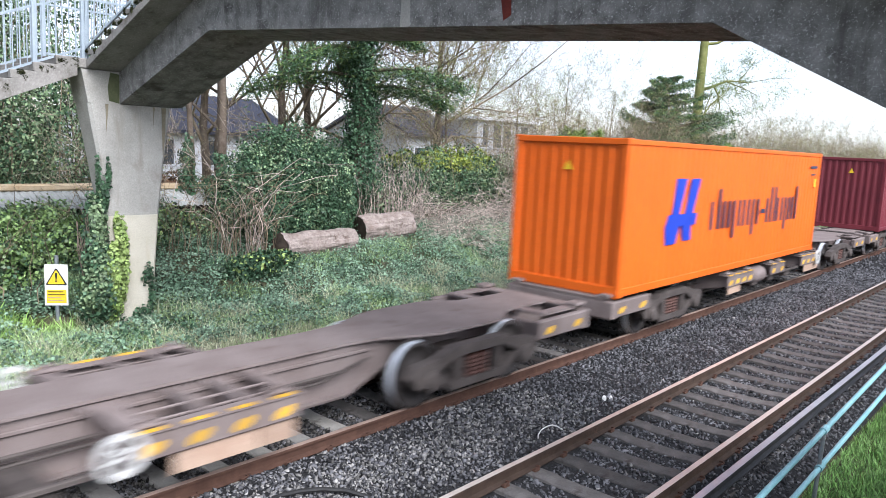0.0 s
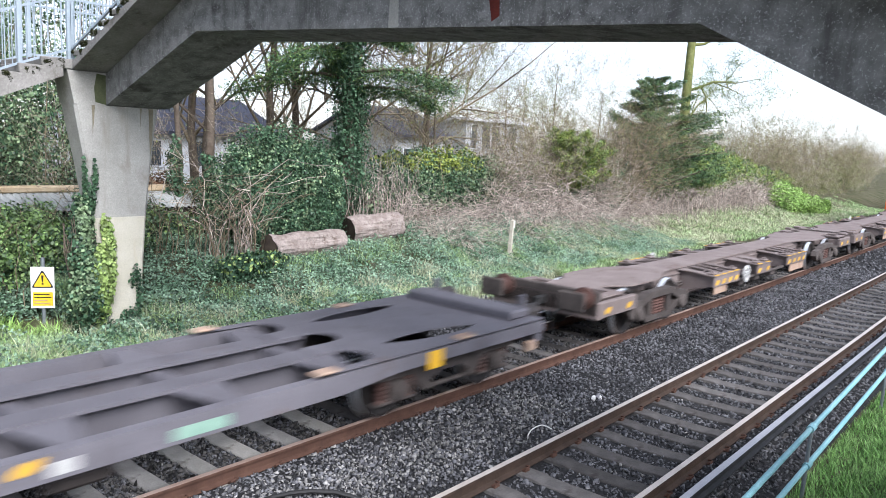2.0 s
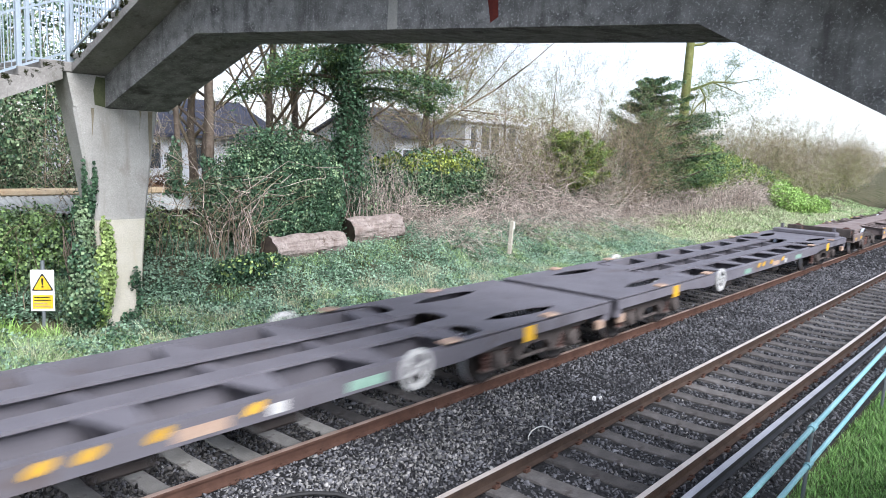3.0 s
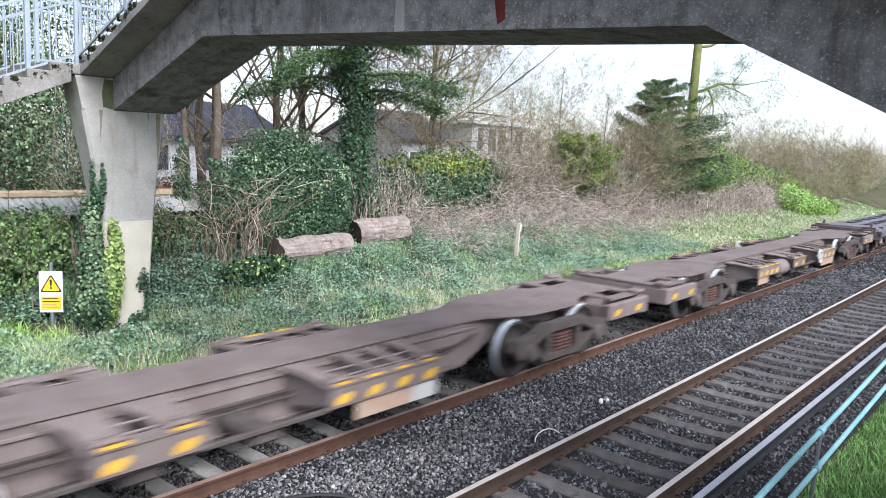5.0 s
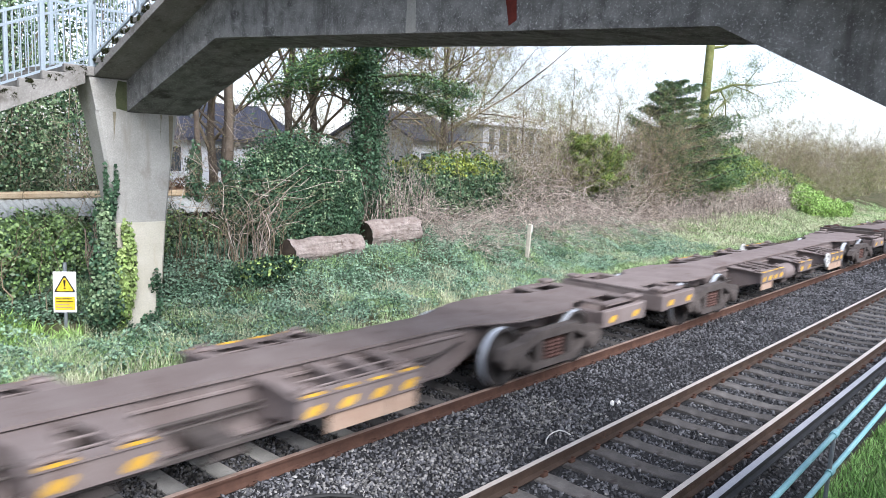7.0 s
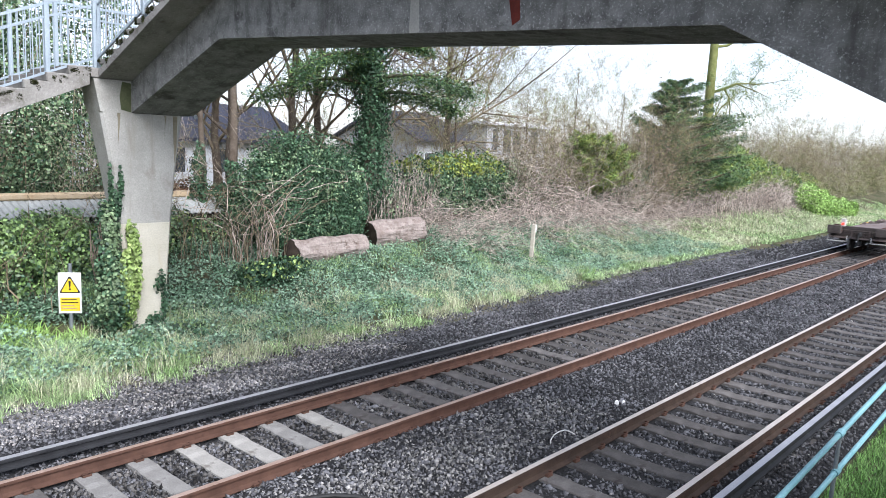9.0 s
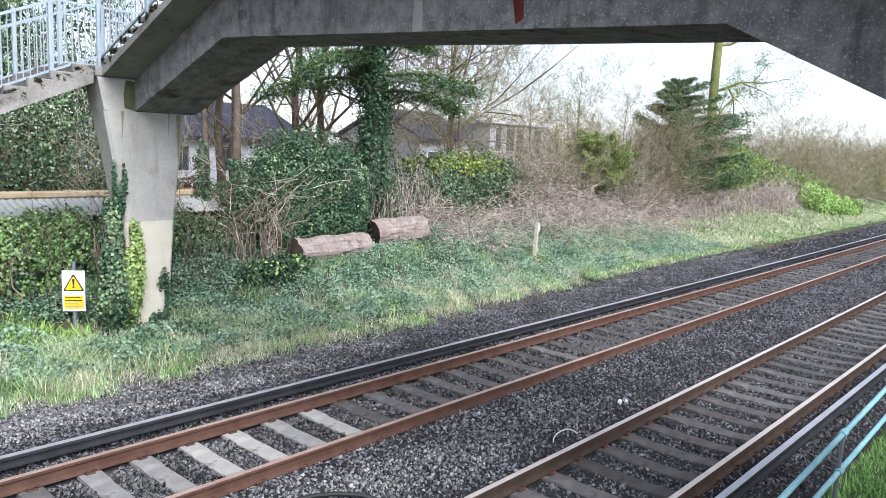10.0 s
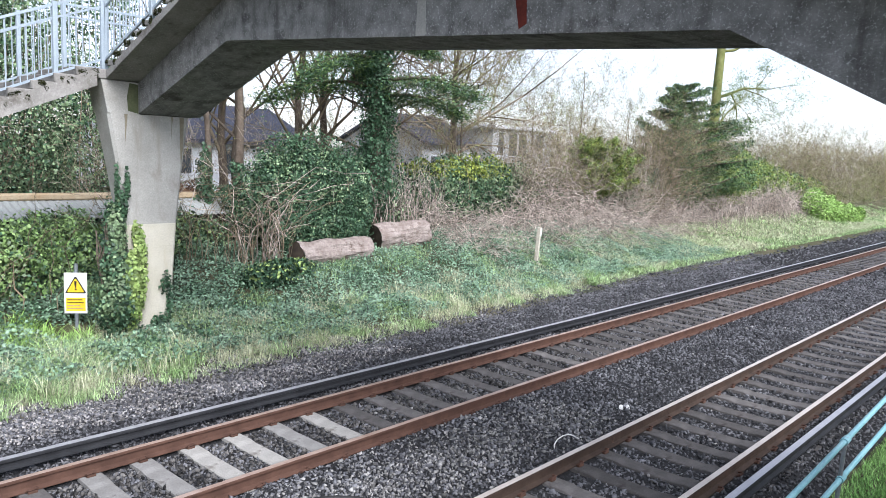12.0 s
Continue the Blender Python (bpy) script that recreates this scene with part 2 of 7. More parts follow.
M_BUD = leaf_material("budding_twig_leaf", (0.20, 0.23, 0.06), (0.38, 0.42, 0.14), 0.6, 0.3)
M_SLATE = material("dark_slate_roof", (0.025, 0.028, 0.045), (0.05, 0.055, 0.08), 4, 0.6, 0, 0.3, 30, 0.1)
M_RENDER = material("white_rendered_wall", (0.66, 0.68, 0.70), (0.74, 0.76, 0.78), 1.0, 0.9, 0, 0.2, 30, 0.0)
M_DARKTIMBER = material("dark_stained_timber", (0.035, 0.03, 0.025), (0.07, 0.06, 0.05), 4, 0.9, 0, 0.4, 30, 0.05)
M_GREYCLAD = material("pale_grey_cladding", (0.42, 0.43, 0.43), (0.52, 0.53, 0.53), 2, 0.7, 0, 0.2, 30, 0.05)
M_SHEET = material("weathered_corrugated_sheet", (0.34, 0.35, 0.33), (0.45, 0.46, 0.43), 1.5, 0.85, 0, 0.3, 30, 0.05, (0.22, 0.20, 0.16), 2, 0.62)
M_CAP = material("rusty_ridge_capping", (0.42, 0.30, 0.17), (0.56, 0.46, 0.32), 2, 0.85, 0, 0.3, 30, 0.05, (0.28, 0.15, 0.07), 1.5, 0.58)
M_BRICK = material("red_brick", (0.25, 0.10, 0.06), (0.36, 0.17, 0.11), 6, 0.9, 0, 0.4, 40, 0.15)
M_LEAFLITTER = material("leaf_litter", (0.14, 0.075, 0.045), (0.24, 0.14, 0.09), 6, 0.95, 0, 0.9, 40, 0.2, island=True, height=0.03)
M_GLASS = bpy.data.materials.new("window_glass")
M_GLASS.use_nodes = True
_b = M_GLASS.node_tree.nodes["Principled BSDF"]
_b.inputs["Base Color"].default_value = (0.05, 0.06, 0.07, 1)
_b.inputs["Roughness"].default_value, _b.inputs["Specular IOR Level"].default_value = 0.06, 0.8
M_LAMP = bpy.data.materials.new("red_tail_lamp_glow")
M_LAMP.use_nodes = True
_b = M_LAMP.node_tree.nodes["Principled BSDF"]
_b.inputs["Base Color"].default_value = (0.6, 0.02, 0.02, 1)
_b.inputs["Emission Color"].default_value = (1.0, 0.05, 0.03, 1)
_b.inputs["Emission Strength"].default_value = 1.5


# ---- mesh tools ----
class Mesh:
    """Collects points and faces, then becomes one mesh."""

    def __init__(self):
        self.v, self.f = [], []

    def add(self, verts, faces):
        o = len(self.v)
        self.v += [tuple(p) for p in verts]
        self.f += [tuple(i + o for i in q) for q in faces]

    def box(self, x0, x1, y0, y1, z0, z1, c=0.0, m=None):
        """A box, its long edges chamfered by c, moved by the matrix m."""
        if c > 0:
            ring = lambda x, d: [(x, y0 + c, z0 + d), (x, y1 - c, z0 + d), (x, y1 - d, z0 + c), (x, y1 - d, z1 - c), (x, y1 - c, z1 - d),
                                 (x, y0 + c, z1 - d), (x, y0 + d, z1 - c), (x, y0 + d, z0 + c)]
            self.loft([ring(x0, c * 0.8), ring(x0 + c, 0), ring(x1 - c, 0), ring(x1, c * 0.8)], True, m)
            return
        p = [(x0, y0, z0), (x1, y0, z0), (x1, y1, z0), (x0, y1, z0), (x0, y0, z1), (x1, y0, z1), (x1, y1, z1), (x0, y1, z1)]
        if m is not None:
            p = [m @ Vector(a) for a in p]
        self.add(p, [(0, 3, 2, 1), (4, 5, 6, 7), (0, 1, 5, 4), (1, 2, 6, 5), (2, 3, 7, 6), (3, 0, 4, 7)])

    def loft(self, rings, caps=True, m=None, closed=True):
        n = len(rings[0])
        p = [Vector(a) for r in rings for a in r]
        if m is not None:
            p = [m @ a for a in p]
        f = []
        for i in range(len(rings) - 1):
            for j in range(n if closed else n - 1):
                a, b = i * n + j, i * n + (j + 1) % n
                f.append((a, b, b + n, a + n))
        if caps:
            f.append(tuple(range(n))[::-1])
            f.append(tuple(range((len(rings) - 1) * n, len(rings) * n)))
        self.add(p, f)

    def prism(self, outline, lo, hi, axis="y", m=None):
        """A flat outline pushed from lo to hi along an axis; outline holds the two other coordinates in order."""
        put = {"x": lambda a, b, d: (d, a, b), "y": lambda a, b, d: (a, d, b), "z": lambda a, b, d: (a, b, d)}[axis]
        self.loft([[put(a, b, lo) for a, b in outline], [put(a, b, hi) for a, b in outline]], True, m)

    def tube(self, path, radii, n=6, caps=True):
        path = [Vector(p) for p in path]
        if not isinstance(radii, (list, tuple)):
            radii = [radii] * len(path)
        rings, side = [], None
        for i, p in enumerate(path):
            d = (path[min(i + 1, len(path) - 1)] - path[max(i - 1, 0)]).normalized()
            if side is None:
                side = d.orthogonal().normalized()
            side = (side - d * side.dot(d))
            side = side.normalized() if side.length > 1e-6 else d.orthogonal().normalized()
            up = d.cross(side)
            rings.append([p + (side * math.cos(a) + up * math.sin(a)) * radii[i] for a in (2 * math.pi * k / n for k in range(n))])
        self.loft(rings, caps)

    def ring(self, centre, axis, r0, r1, w, n=20):
        """A flat washer of inner radius r0, outer r1, thickness w."""
        axis = Vector(axis).normalized()
        a = axis.orthogonal().normalized()
        b = axis.cross(a)
        c = Vector(centre)
        prof = [(r0, -w / 2), (r1, -w / 2), (r1, w / 2), (r0, w / 2)]
        pts, f = [], []
        for k in range(n):
            t = 2 * math.pi * k / n
            d = a * math.cos(t) + b * math.sin(t)
            pts += [c + d * r + axis * h for r, h in prof]
        for k in range(n):
            for j in range(4):
                o, q = k * 4, ((k + 1) % n) * 4
                f.append((o + j, q + j, q + (j + 1) % 4, o + (j + 1) % 4))
        self.add(pts, f)

    def data(self, name, mat, smooth=False):
        me = bpy.data.meshes.new(name)
        me.from_pydata([tuple(p) for p in self.v], [], self.f)
        me.materials.append(mat)
        if smooth:
            me.shade_smooth()
        me.update()
        return me


def fixed(me):
    bm = bmesh.new()
    bm.from_mesh(me)
    bmesh.ops.recalc_face_normals(bm, faces=bm.faces)
    bm.to_mesh(me)
    bm.free()
    return me


def part(name, mesh, mat, parent, label="", smooth=False):
    ob = new(name, fixed(mesh.data(name, mat, smooth)) if isinstance(mesh, Mesh) else mesh)
    ob.parent = parent
    if label:
        ob["label"] = label
    return ob


def thing(name, label, category, m=None, group="", kind=""):
    ob = new(name)
    ob.empty_display_size = 0.2
    if m is not None:
        ob.matrix_basis = m
    return tagged(ob, label, category, group, kind)


def solid(name, mesh, mat, label="", category="", group="", kind="", smooth=False):
    ob = new(name, fixed(mesh.data(name, mat, smooth)))
    return tagged(ob, label, category, group, kind)


def array_mesh(name, verts, faces, mat):
    """A big mesh from numpy arrays: verts (n, 3), faces (m, k) with k corners each."""
    me = bpy.data.meshes.new(name)
    nf, k = faces.shape
    me.vertices.add(len(verts))
    me.vertices.foreach_set("co", np.ascontiguousarray(verts, dtype=np.float32).ravel())
    me.loops.add(nf * k)
    me.loops.foreach_set("vertex_index", np.ascontiguousarray(faces, dtype=np.int32).ravel())
    me.polygons.add(nf)
    me.polygons.foreach_set("loop_start", np.arange(nf, dtype=np.int32) * k)
    me.materials.append(mat)
    me.update(calc_edges=True)
    me.validate()
    return me


rng = np.random.default_rng(7)

# ---- the track's line: a very wide curve ahead, straight behind ----
K_CURVE = 0.000179
X_END = 90.0


def bend(x):
    if x < 0:
        return 0.0
    if x < X_END:
        return 0.5 * K_CURVE * x * x
    return 0.5 * K_CURVE * X_END ** 2 + K_CURVE * X_END * (x - X_END)


def heading(x):
    return math.degrees(K_CURVE * min(max(x, 0.0), X_END))


# ---- ground ----
def ground_z(x, y):
    """Height of the ground: flat formation, a verge and a low bank beyond, a steep near bank."""
    pts = [(-60, 2.6), (-9.0, 2.2), (-8.0, 1.7), (-6.3, 0.05), (-5.6, -0.28), (-5.0, -0.34), (-4.0, -0.34), (3.0, -0.36), (3.5, -0.34), (4.6, -0.24), (6.2, -0.12),
           (7.2, 0.18), (8.4, 0.55), (9.6, 0.85), (12.0, 1.05), (20.0, 1.2), (90.0, 1.6)]
    yy = y - bend(x)
    yy -= 0.35 * math.sin(x * 0.21 + 0.6) * max(0.0, min(1.0, (yy - 4.5) / 3.0))
    if yy <= pts[0][0]:
        return pts[0][1]
    for (a, za), (b, zb) in zip(pts, pts[1:]):
        if yy <= b:
            s = (yy - a) / (b - a)
            z = za + (zb - za) * s
            break
    else:
        z = pts[-1][1]
    rough = max(0.0, min(1.0, max(yy - 3.3, -5.4 - yy)))
    return z + rough * (0.07 * noise.noise((x * 0.9, y * 0.9, 0)) + 0.03 * noise.noise((x * 3, y * 3, 5)))


def steps(*spans):
    out = []
    for a, b, n in spans:
        out += [a + (b - a) * i / n for i in range(n)]
    return out + [spans[-1][1]]


gx = steps((-1500, -200, 6), (-200, -20, 18), (-20, 0, 20), (0, 40, 100), (40, 100, 60), (100, 300, 20), (300, 2000, 8))
gy = steps((-1500, -60, 6), (-60, -10, 10), (-10, -5, 20), (-5, 3, 8), (3, 14, 44), (14, 40, 20), (40, 120, 8), (120, 2000, 8))
g = Mesh()
g.v = [(x, y, ground_z(x, y)) for x in gx for y in gy]
g.f = [(i * len(gy) + j, (i + 1) * len(gy) + j, (i + 1) * len(gy) + j + 1, i * len(gy) + j + 1) for i in range(len(gx) - 1) for j in range(len(gy) - 1)]
ground = solid("ground", g, M_SOIL, "earth verge and low bank under grass and ivy", "ground", kind="structure", smooth=True)

# ---- permanent way ----
YN = -3.586
SP = 0.6058
X_CLIP = 2.713

def shoulder(x):
    """How much wider the ballast shoulder grows further along."""
    return 0.055 * max(0.0, min(14.0, x - 10.0))


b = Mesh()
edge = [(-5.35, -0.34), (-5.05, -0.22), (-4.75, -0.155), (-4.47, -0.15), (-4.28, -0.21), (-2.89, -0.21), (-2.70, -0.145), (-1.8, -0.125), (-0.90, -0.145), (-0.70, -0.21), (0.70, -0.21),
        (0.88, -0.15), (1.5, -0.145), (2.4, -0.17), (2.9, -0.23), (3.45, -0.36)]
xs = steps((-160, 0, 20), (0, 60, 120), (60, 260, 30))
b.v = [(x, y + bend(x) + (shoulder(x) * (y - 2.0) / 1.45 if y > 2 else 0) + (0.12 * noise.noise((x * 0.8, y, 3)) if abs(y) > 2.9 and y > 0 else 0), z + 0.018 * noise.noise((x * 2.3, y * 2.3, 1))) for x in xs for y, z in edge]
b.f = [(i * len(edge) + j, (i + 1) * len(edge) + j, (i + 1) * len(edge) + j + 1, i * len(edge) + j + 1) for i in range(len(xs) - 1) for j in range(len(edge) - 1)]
solid("track_bed", b, M_BALLAST, "crushed stone ballast bed under two tracks, darkened as shade between stones", "ballast", kind="structure", smooth=True)

RAIL = [(-0.07, -0.155), (0.07, -0.155), (0.07, -0.145), (0.012, -0.125), (0.010, -0.045), (0.036, -0.032), (0.036, -0.008), (0.028, 0.0), (-0.028, 0.0),
        (-0.036, -0.008), (-0.036, -0.032), (-0.010, -0.045), (-0.012, -0.125), (-0.07, -0.145)]
COND = [(-0.06, -0.055), (0.06, -0.055), (0.06, -0.04), (0.014, -0.025), (0.014, 0.02), (0.045, 0.035), (0.045, 0.066), (0.038, 0.074), (-0.038, 0.074),
        (-0.045, 0.066), (-0.045, 0.035), (-0.014, 0.02), (-0.014, -0.025), (-0.06, -0.04)]
RX = steps((-160, 0, 8), (0, 90, 45), (90, 260, 10))


def rail_line(name, y0, profile, mat, top_mat, top_z, half, label):
    r = Mesh()
    r.loft([[(x, y0 + bend(x) + a, c) for a, c in profile] for x in RX])
    ob = solid(name, r, mat, label, "rail", "rails of the two tracks", smooth=False)
    s = Mesh()
    s.loft([[(x, y0 + bend(x) + a, c) for a, c in ((-half, top_z), (half, top_z), (half, top_z + 0.003), (-half, top_z + 0.003))] for x in RX])
    part("running_surface", s, top_mat, ob, "worn top of the rail, made bright by its colour")
    return ob


for y0 in (0.7525, -0.7525, YN + 0.7525, YN - 0.7525):
    rail_line("running_rail", y0, RAIL, M_RUST_RAIL if y0 > -1 else M_NEAR_RAIL, M_STEEL_FAR if y0 > -1 else M_STEEL, -0.001, 0.033, "rust-brown running rail with a worn bright top")
for y0 in (1.20, YN - 1.17):
    c = rail_line("conductor_rail", y0, COND, M_COND, M_COND_TOP, 0.073, 0.040, "dark steel conductor rail on insulators beside the track")
    p = Mesh()
    p.loft([[(0.05 * math.cos(a) * s, 0.05 * math.sin(a) * s, z) for a in (k * math.pi / 4 for k in range(8))] for s, z in ((1.3, -0.2), (1.3, -0.15), (0.8, -0.13), (1.2, -0.10), (0.8, -0.08), (1.1, -0.056))])
    pot = fixed(p.data("insulator", M_COND))
    for i in range(26):
        x = 1.4 + i * SP * 4
        ob = part("insulator", pot, None, c)
        ob.location = (x, y0 + bend(x), 0)

s = Mesh()
prof = [(-1.25, -0.165), (-1.05, -0.160), (-0.45, -0.163), (-0.35, -0.180), (0.35, -0.180), (0.45, -0.163), (1.05, -0.160), (1.25, -0.165)]
s.loft([[(-0.15, y, -0.34), (-0.125, y, z - 0.008), (-0.11, y, z), (0.11, y, z), (0.125, y, z - 0.008), (0.15, y, -0.34)] for y, z in prof])
sleeper_me = fixed(s.data("sleeper", M_SLEEPER))
pale_me = sleeper_me.copy()
pale_me.materials[0] = M_SLEEPER_PALE
mid_me = sleeper_me.copy()
mid_me.materials[0] = M_SLEEPER_MID
for yc, x0, pale in ((0.0, X_CLIP, (3, 4, 6)), (YN, X_CLIP + 0.21, ())):
    tr = thing("far_track_sleepers" if yc == 0 else "near_track_sleepers", "row of grey concrete sleepers bedded in the ballast", "sleepers", kind="structure")
    for i in range(-34, 118):
        x = x0 + i * SP
        ob = part("sleeper", pale_me if i in pale else mid_me if pale and i in (1, 2, 5) else sleeper_me, None, tr)
        ob.location = (x, yc + bend(x), 0)
        ob.rotation_euler = (0, 0, random.uniform(-0.012, 0.012))
    cl = Mesh()
    for i in range(-6, 60):
        x = x0 + i * SP
        for yr in (-0.7525, 0.7525):
            for side in (-1, 1):
                y = yc + bend(x) + yr + side * 0.085
                cl.box(x - 0.05, x + 0.05, y - 0.03, y + 0.03, -0.17, -0.135, 0.008)
                cl.tube([(x - 0.06, y, -0.14), (x - 0.05, y + side * 0.03, -0.115), (x, y + side * 0.045, -0.105), (x + 0.05, y + side * 0.02, -0.115), (x + 0.05, y - side * 0.03, -0.125)], 0.011, 5)
    ob = solid("rail_clips_far" if yc == 0 else "rail_clips_near", cl, M_RUST_RAIL, "rusty spring clips holding the rails to the sleepers", "rail clips", kind="stuff")


# ---- loose ballast stones ----
def stones(n, x0, x1, y_of, size, name, label, mat):
    """Deformed little blocks lying over the bed."""
    cube = np.array([(1, 0, 0), (-1, 0, 0), (0, 1, 0), (0, -1, 0), (0, 0, 1), (0, 0, -1)], float) * 1.25
    quads = np.array([(0, 2, 4), (2, 1, 4), (1, 3, 4), (3, 0, 4), (2, 0, 5), (1, 2, 5), (3, 1, 5), (0, 3, 5)])
    x = x0 + (x1 - x0) * rng.random(n) ** 1.35
    y = y_of(n)
    z = np.interp(y, [e[0] for e in edge], [e[1] for e in edge])
    off_bed = y > 3.3
    y = y + np.array([bend(a) for a in x])
    y = y + np.where(y > 2.0, np.array([shoulder(a) for a in x]) * (y - 2.0) / 1.45, 0)
    z = np.where(off_bed, [ground_z(a, c) if k else 0.0 for a, c, k in zip(x, y, off_bed)], z)
    r = size * rng.uniform(0.55, 1.35, n) * (1 + 0.012 * x)
    lo = y - np.array([bend(a) for a in x])
    keep = np.ones(n, bool)
    for yc, xo in ((0.0, X_CLIP), (YN, X_CLIP + 0.21)):
        dx = np.abs((x - xo + SP / 2) % SP - SP / 2)
        keep &= ~((np.abs(lo - yc) < 0.70) & (dx < 0.12 + 0.03 * rng.random(n)))
        for yr in (-0.7525, 0.7525):
            keep &= np.abs(lo - yc - yr) > 0.085
    x, y, z, r = x[keep], y[keep], z[keep], r[keep]
    n = len(x)
    p = (cube[None] * rng.uniform(0.55, 1.0, (n, 6, 1)) + rng.normal(size=(n, 6, 3)) * 0.28) * r[:, None, None] * rng.uniform(0.45, 1.35, (n, 1, 3))
    q = rng.normal(size=(n, 4))
    q /= np.linalg.norm(q, axis=1)[:, None]
    a, bq, c, d = q.T
    rot = np.stack([np.stack([1 - 2 * (c * c + d * d), 2 * (bq * c - d * a), 2 * (bq * d + c * a)], -1),
                    np.stack([2 * (bq * c + d * a), 1 - 2 * (bq * bq + d * d), 2 * (c * d - bq * a)], -1),
                    np.stack([2 * (bq * d - c * a), 2 * (c * d + bq * a), 1 - 2 * (bq * bq + c * c)], -1)], 1)
    p = np.einsum("nij,nkj->nki", rot, p) + np.stack([x, y, z + r * rng.uniform(-0.1, 0.55, n)], -1)[:, None]
    f = (quads[None] + 6 * np.arange(n)[:, None, None]).reshape(-1, 3)
    return tagged(new(name, array_mesh(name, p.reshape(-1, 3), f, mat)), label, "ballast", kind="stuff")


def clear_of_sleepers(n):
    y = rng.uniform(-5.2, 3.35, n)
    return y


stones(125000, 1.0, 30.0, clear_of_sleepers, 0.0215, "ballast_stones", "loose dark grey crushed ballast stones", M_STONE)
stones(15000, 1.0, 28.0, lambda n: rng.uniform(-0.7, 0.7, n), 0.027, "oily_ballast_stones", "ballast stones between the far rails, darkened for oil and under-train shade", M_STONE_OILY_SHADED)
stones(2200, 1.0, 24.0, clear_of_sleepers, 0.022, "pale_ballast_stones", "scattered paler ballast stones", M_STONE_PALE)
stones(9000, -14.0, 1.5, clear_of_sleepers, 0.034, "rear_ballast_stones", "dark ballast stones behind the footbridge stairs", M_STONE)
stones(13000, 27.0, 75.0, clear_of_sleepers, 0.034, "far_ballast_stones", "dark ballast stones further along the line", M_STONE)
stones(6500, 2.0, 9.5, lambda n: rng.normal(-1.75, 0.45, n), 0.021, "dusty_ballast_patch", "patch of paler ballast between the tracks", M_STONE_PALE)
stones(12000, 1.0, 10.0, lambda n: rng.uniform(2.1, 4.3, n), 0.021, "verge_gravel", "pale gravel spilt onto the verge", M_GRAVEL)
stones(15000, 1.0, 34.0, lambda n: rng.uniform(2.9, 3.3, n) + 0.75 * rng.random(n) ** 1.5, 0.022, "shoulder_stones", "dark ballast stones spilt along the verge", M_STONE)
stones(3800, 1.0, 14.0, lambda n: rng.uniform(3.2, 3.6, n) + 1.2 * rng.random(n) ** 1.6, 0.020, "spilt_gravel", "brown-grey gravel among the verge grass", M_STONE_PALE)


# ---- footbridge ----
BX = 6.47          # near face of the beam
BW = 1.22          # width of the beam
SL = 0.053         # fall of the span towards the near side


def beam_low(y):
    """Underside of the arched beam."""
    if y > 3.09:
        return 5.18 - (y - 3.09) * 0.378
    if y > -4.83:
        return 5.18 - (3.09 - y) * SL
    return 4.76 + (y + 4.83) * 0.516


def beam_top(y):
    if y > 2.6:
        return 6.06 - (y - 2.6) * 0.42
    if y > -4.6:
        return 6.06 - (2.6 - y) * SL
    return 5.68 + (y + 4.6) * 0.45


MOSS = []
bridge = thing("footbridge", "weathered grey concrete footbridge with an arched beam over two tracks", "footbridge", kind="structure")
m = Mesh()
ys = [6.55, 6.05, 3.09, 2.6, 0.9, -1.2, -3.2, -4.6, -4.83, -7.0, -9.5]
m.loft([[(BX, y, max(beam_low(y), 4.06 if y > 6 else -9)), (BX + BW, y, max(beam_low(y), 4.06 if y > 6 else -9)), (BX + BW, y, beam_top(y)), (BX, y, beam_top(y))] for y in ys])
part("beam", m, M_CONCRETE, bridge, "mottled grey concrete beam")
m = Mesh()
m.loft([[(BX - 0.6, y, beam_top(y) + 0.005), (BX + BW + 0.6, y, beam_top(y) + 0.005), (BX + BW + 0.6, y, beam_top(y) + 0.17), (BX - 0.6, y, beam_top(y) + 0.17)] for y in (2.6, 0, -2.5, -4.6)])
part("deck_slab", m, M_CONCRETE, bridge)
# stair flights over the haunches: an inclined slab with steps cast on it
for name, ya, yb, za, zb, count in (("upper_flight", 6.02, 2.6, 4.64, 6.07, 10), ("near_flight", -9.5, -4.6, 3.48, 5.69, 14)):
    m = Mesh()
    m.loft([[(BX - 0.6, y, z), (BX + BW + 0.6, y, z), (BX + BW + 0.6, y, z + 0.13), (BX - 0.6, y, z + 0.13)] for y, z in ((ya, za), (yb, zb))])
    fl = part("flight_slab", m, M_STAIR, bridge, "sloping concrete stair slab")
    for i in range(count):
        y0, y1 = ya + (yb - ya) * i / count, ya + (yb - ya) * (i + 1) / count
        z0, z1 = za + (zb - za) * i / count, za + (zb - za) * (i + 1) / count
        st = Mesh()
        st.box(BX - 0.59, BX + BW + 0.59, min(y0, y1), max(y0, y1) + 0.02, z1 + 0.075, z1 + 0.17, 0.015)
        part("step", st, M_STAIR, fl)
        if name == "upper_flight":
            for k in range(3):
                MOSS.append((fl, (BX - 0.595, random.uniform(min(y0, y1), max(y0, y1)), z1 + random.uniform(0.09, 0.16)), (0.015, 0.06, random.uniform(0.03, 0.07))))
# pillar: flared towards the top, cream-painted below
PY = 6.05


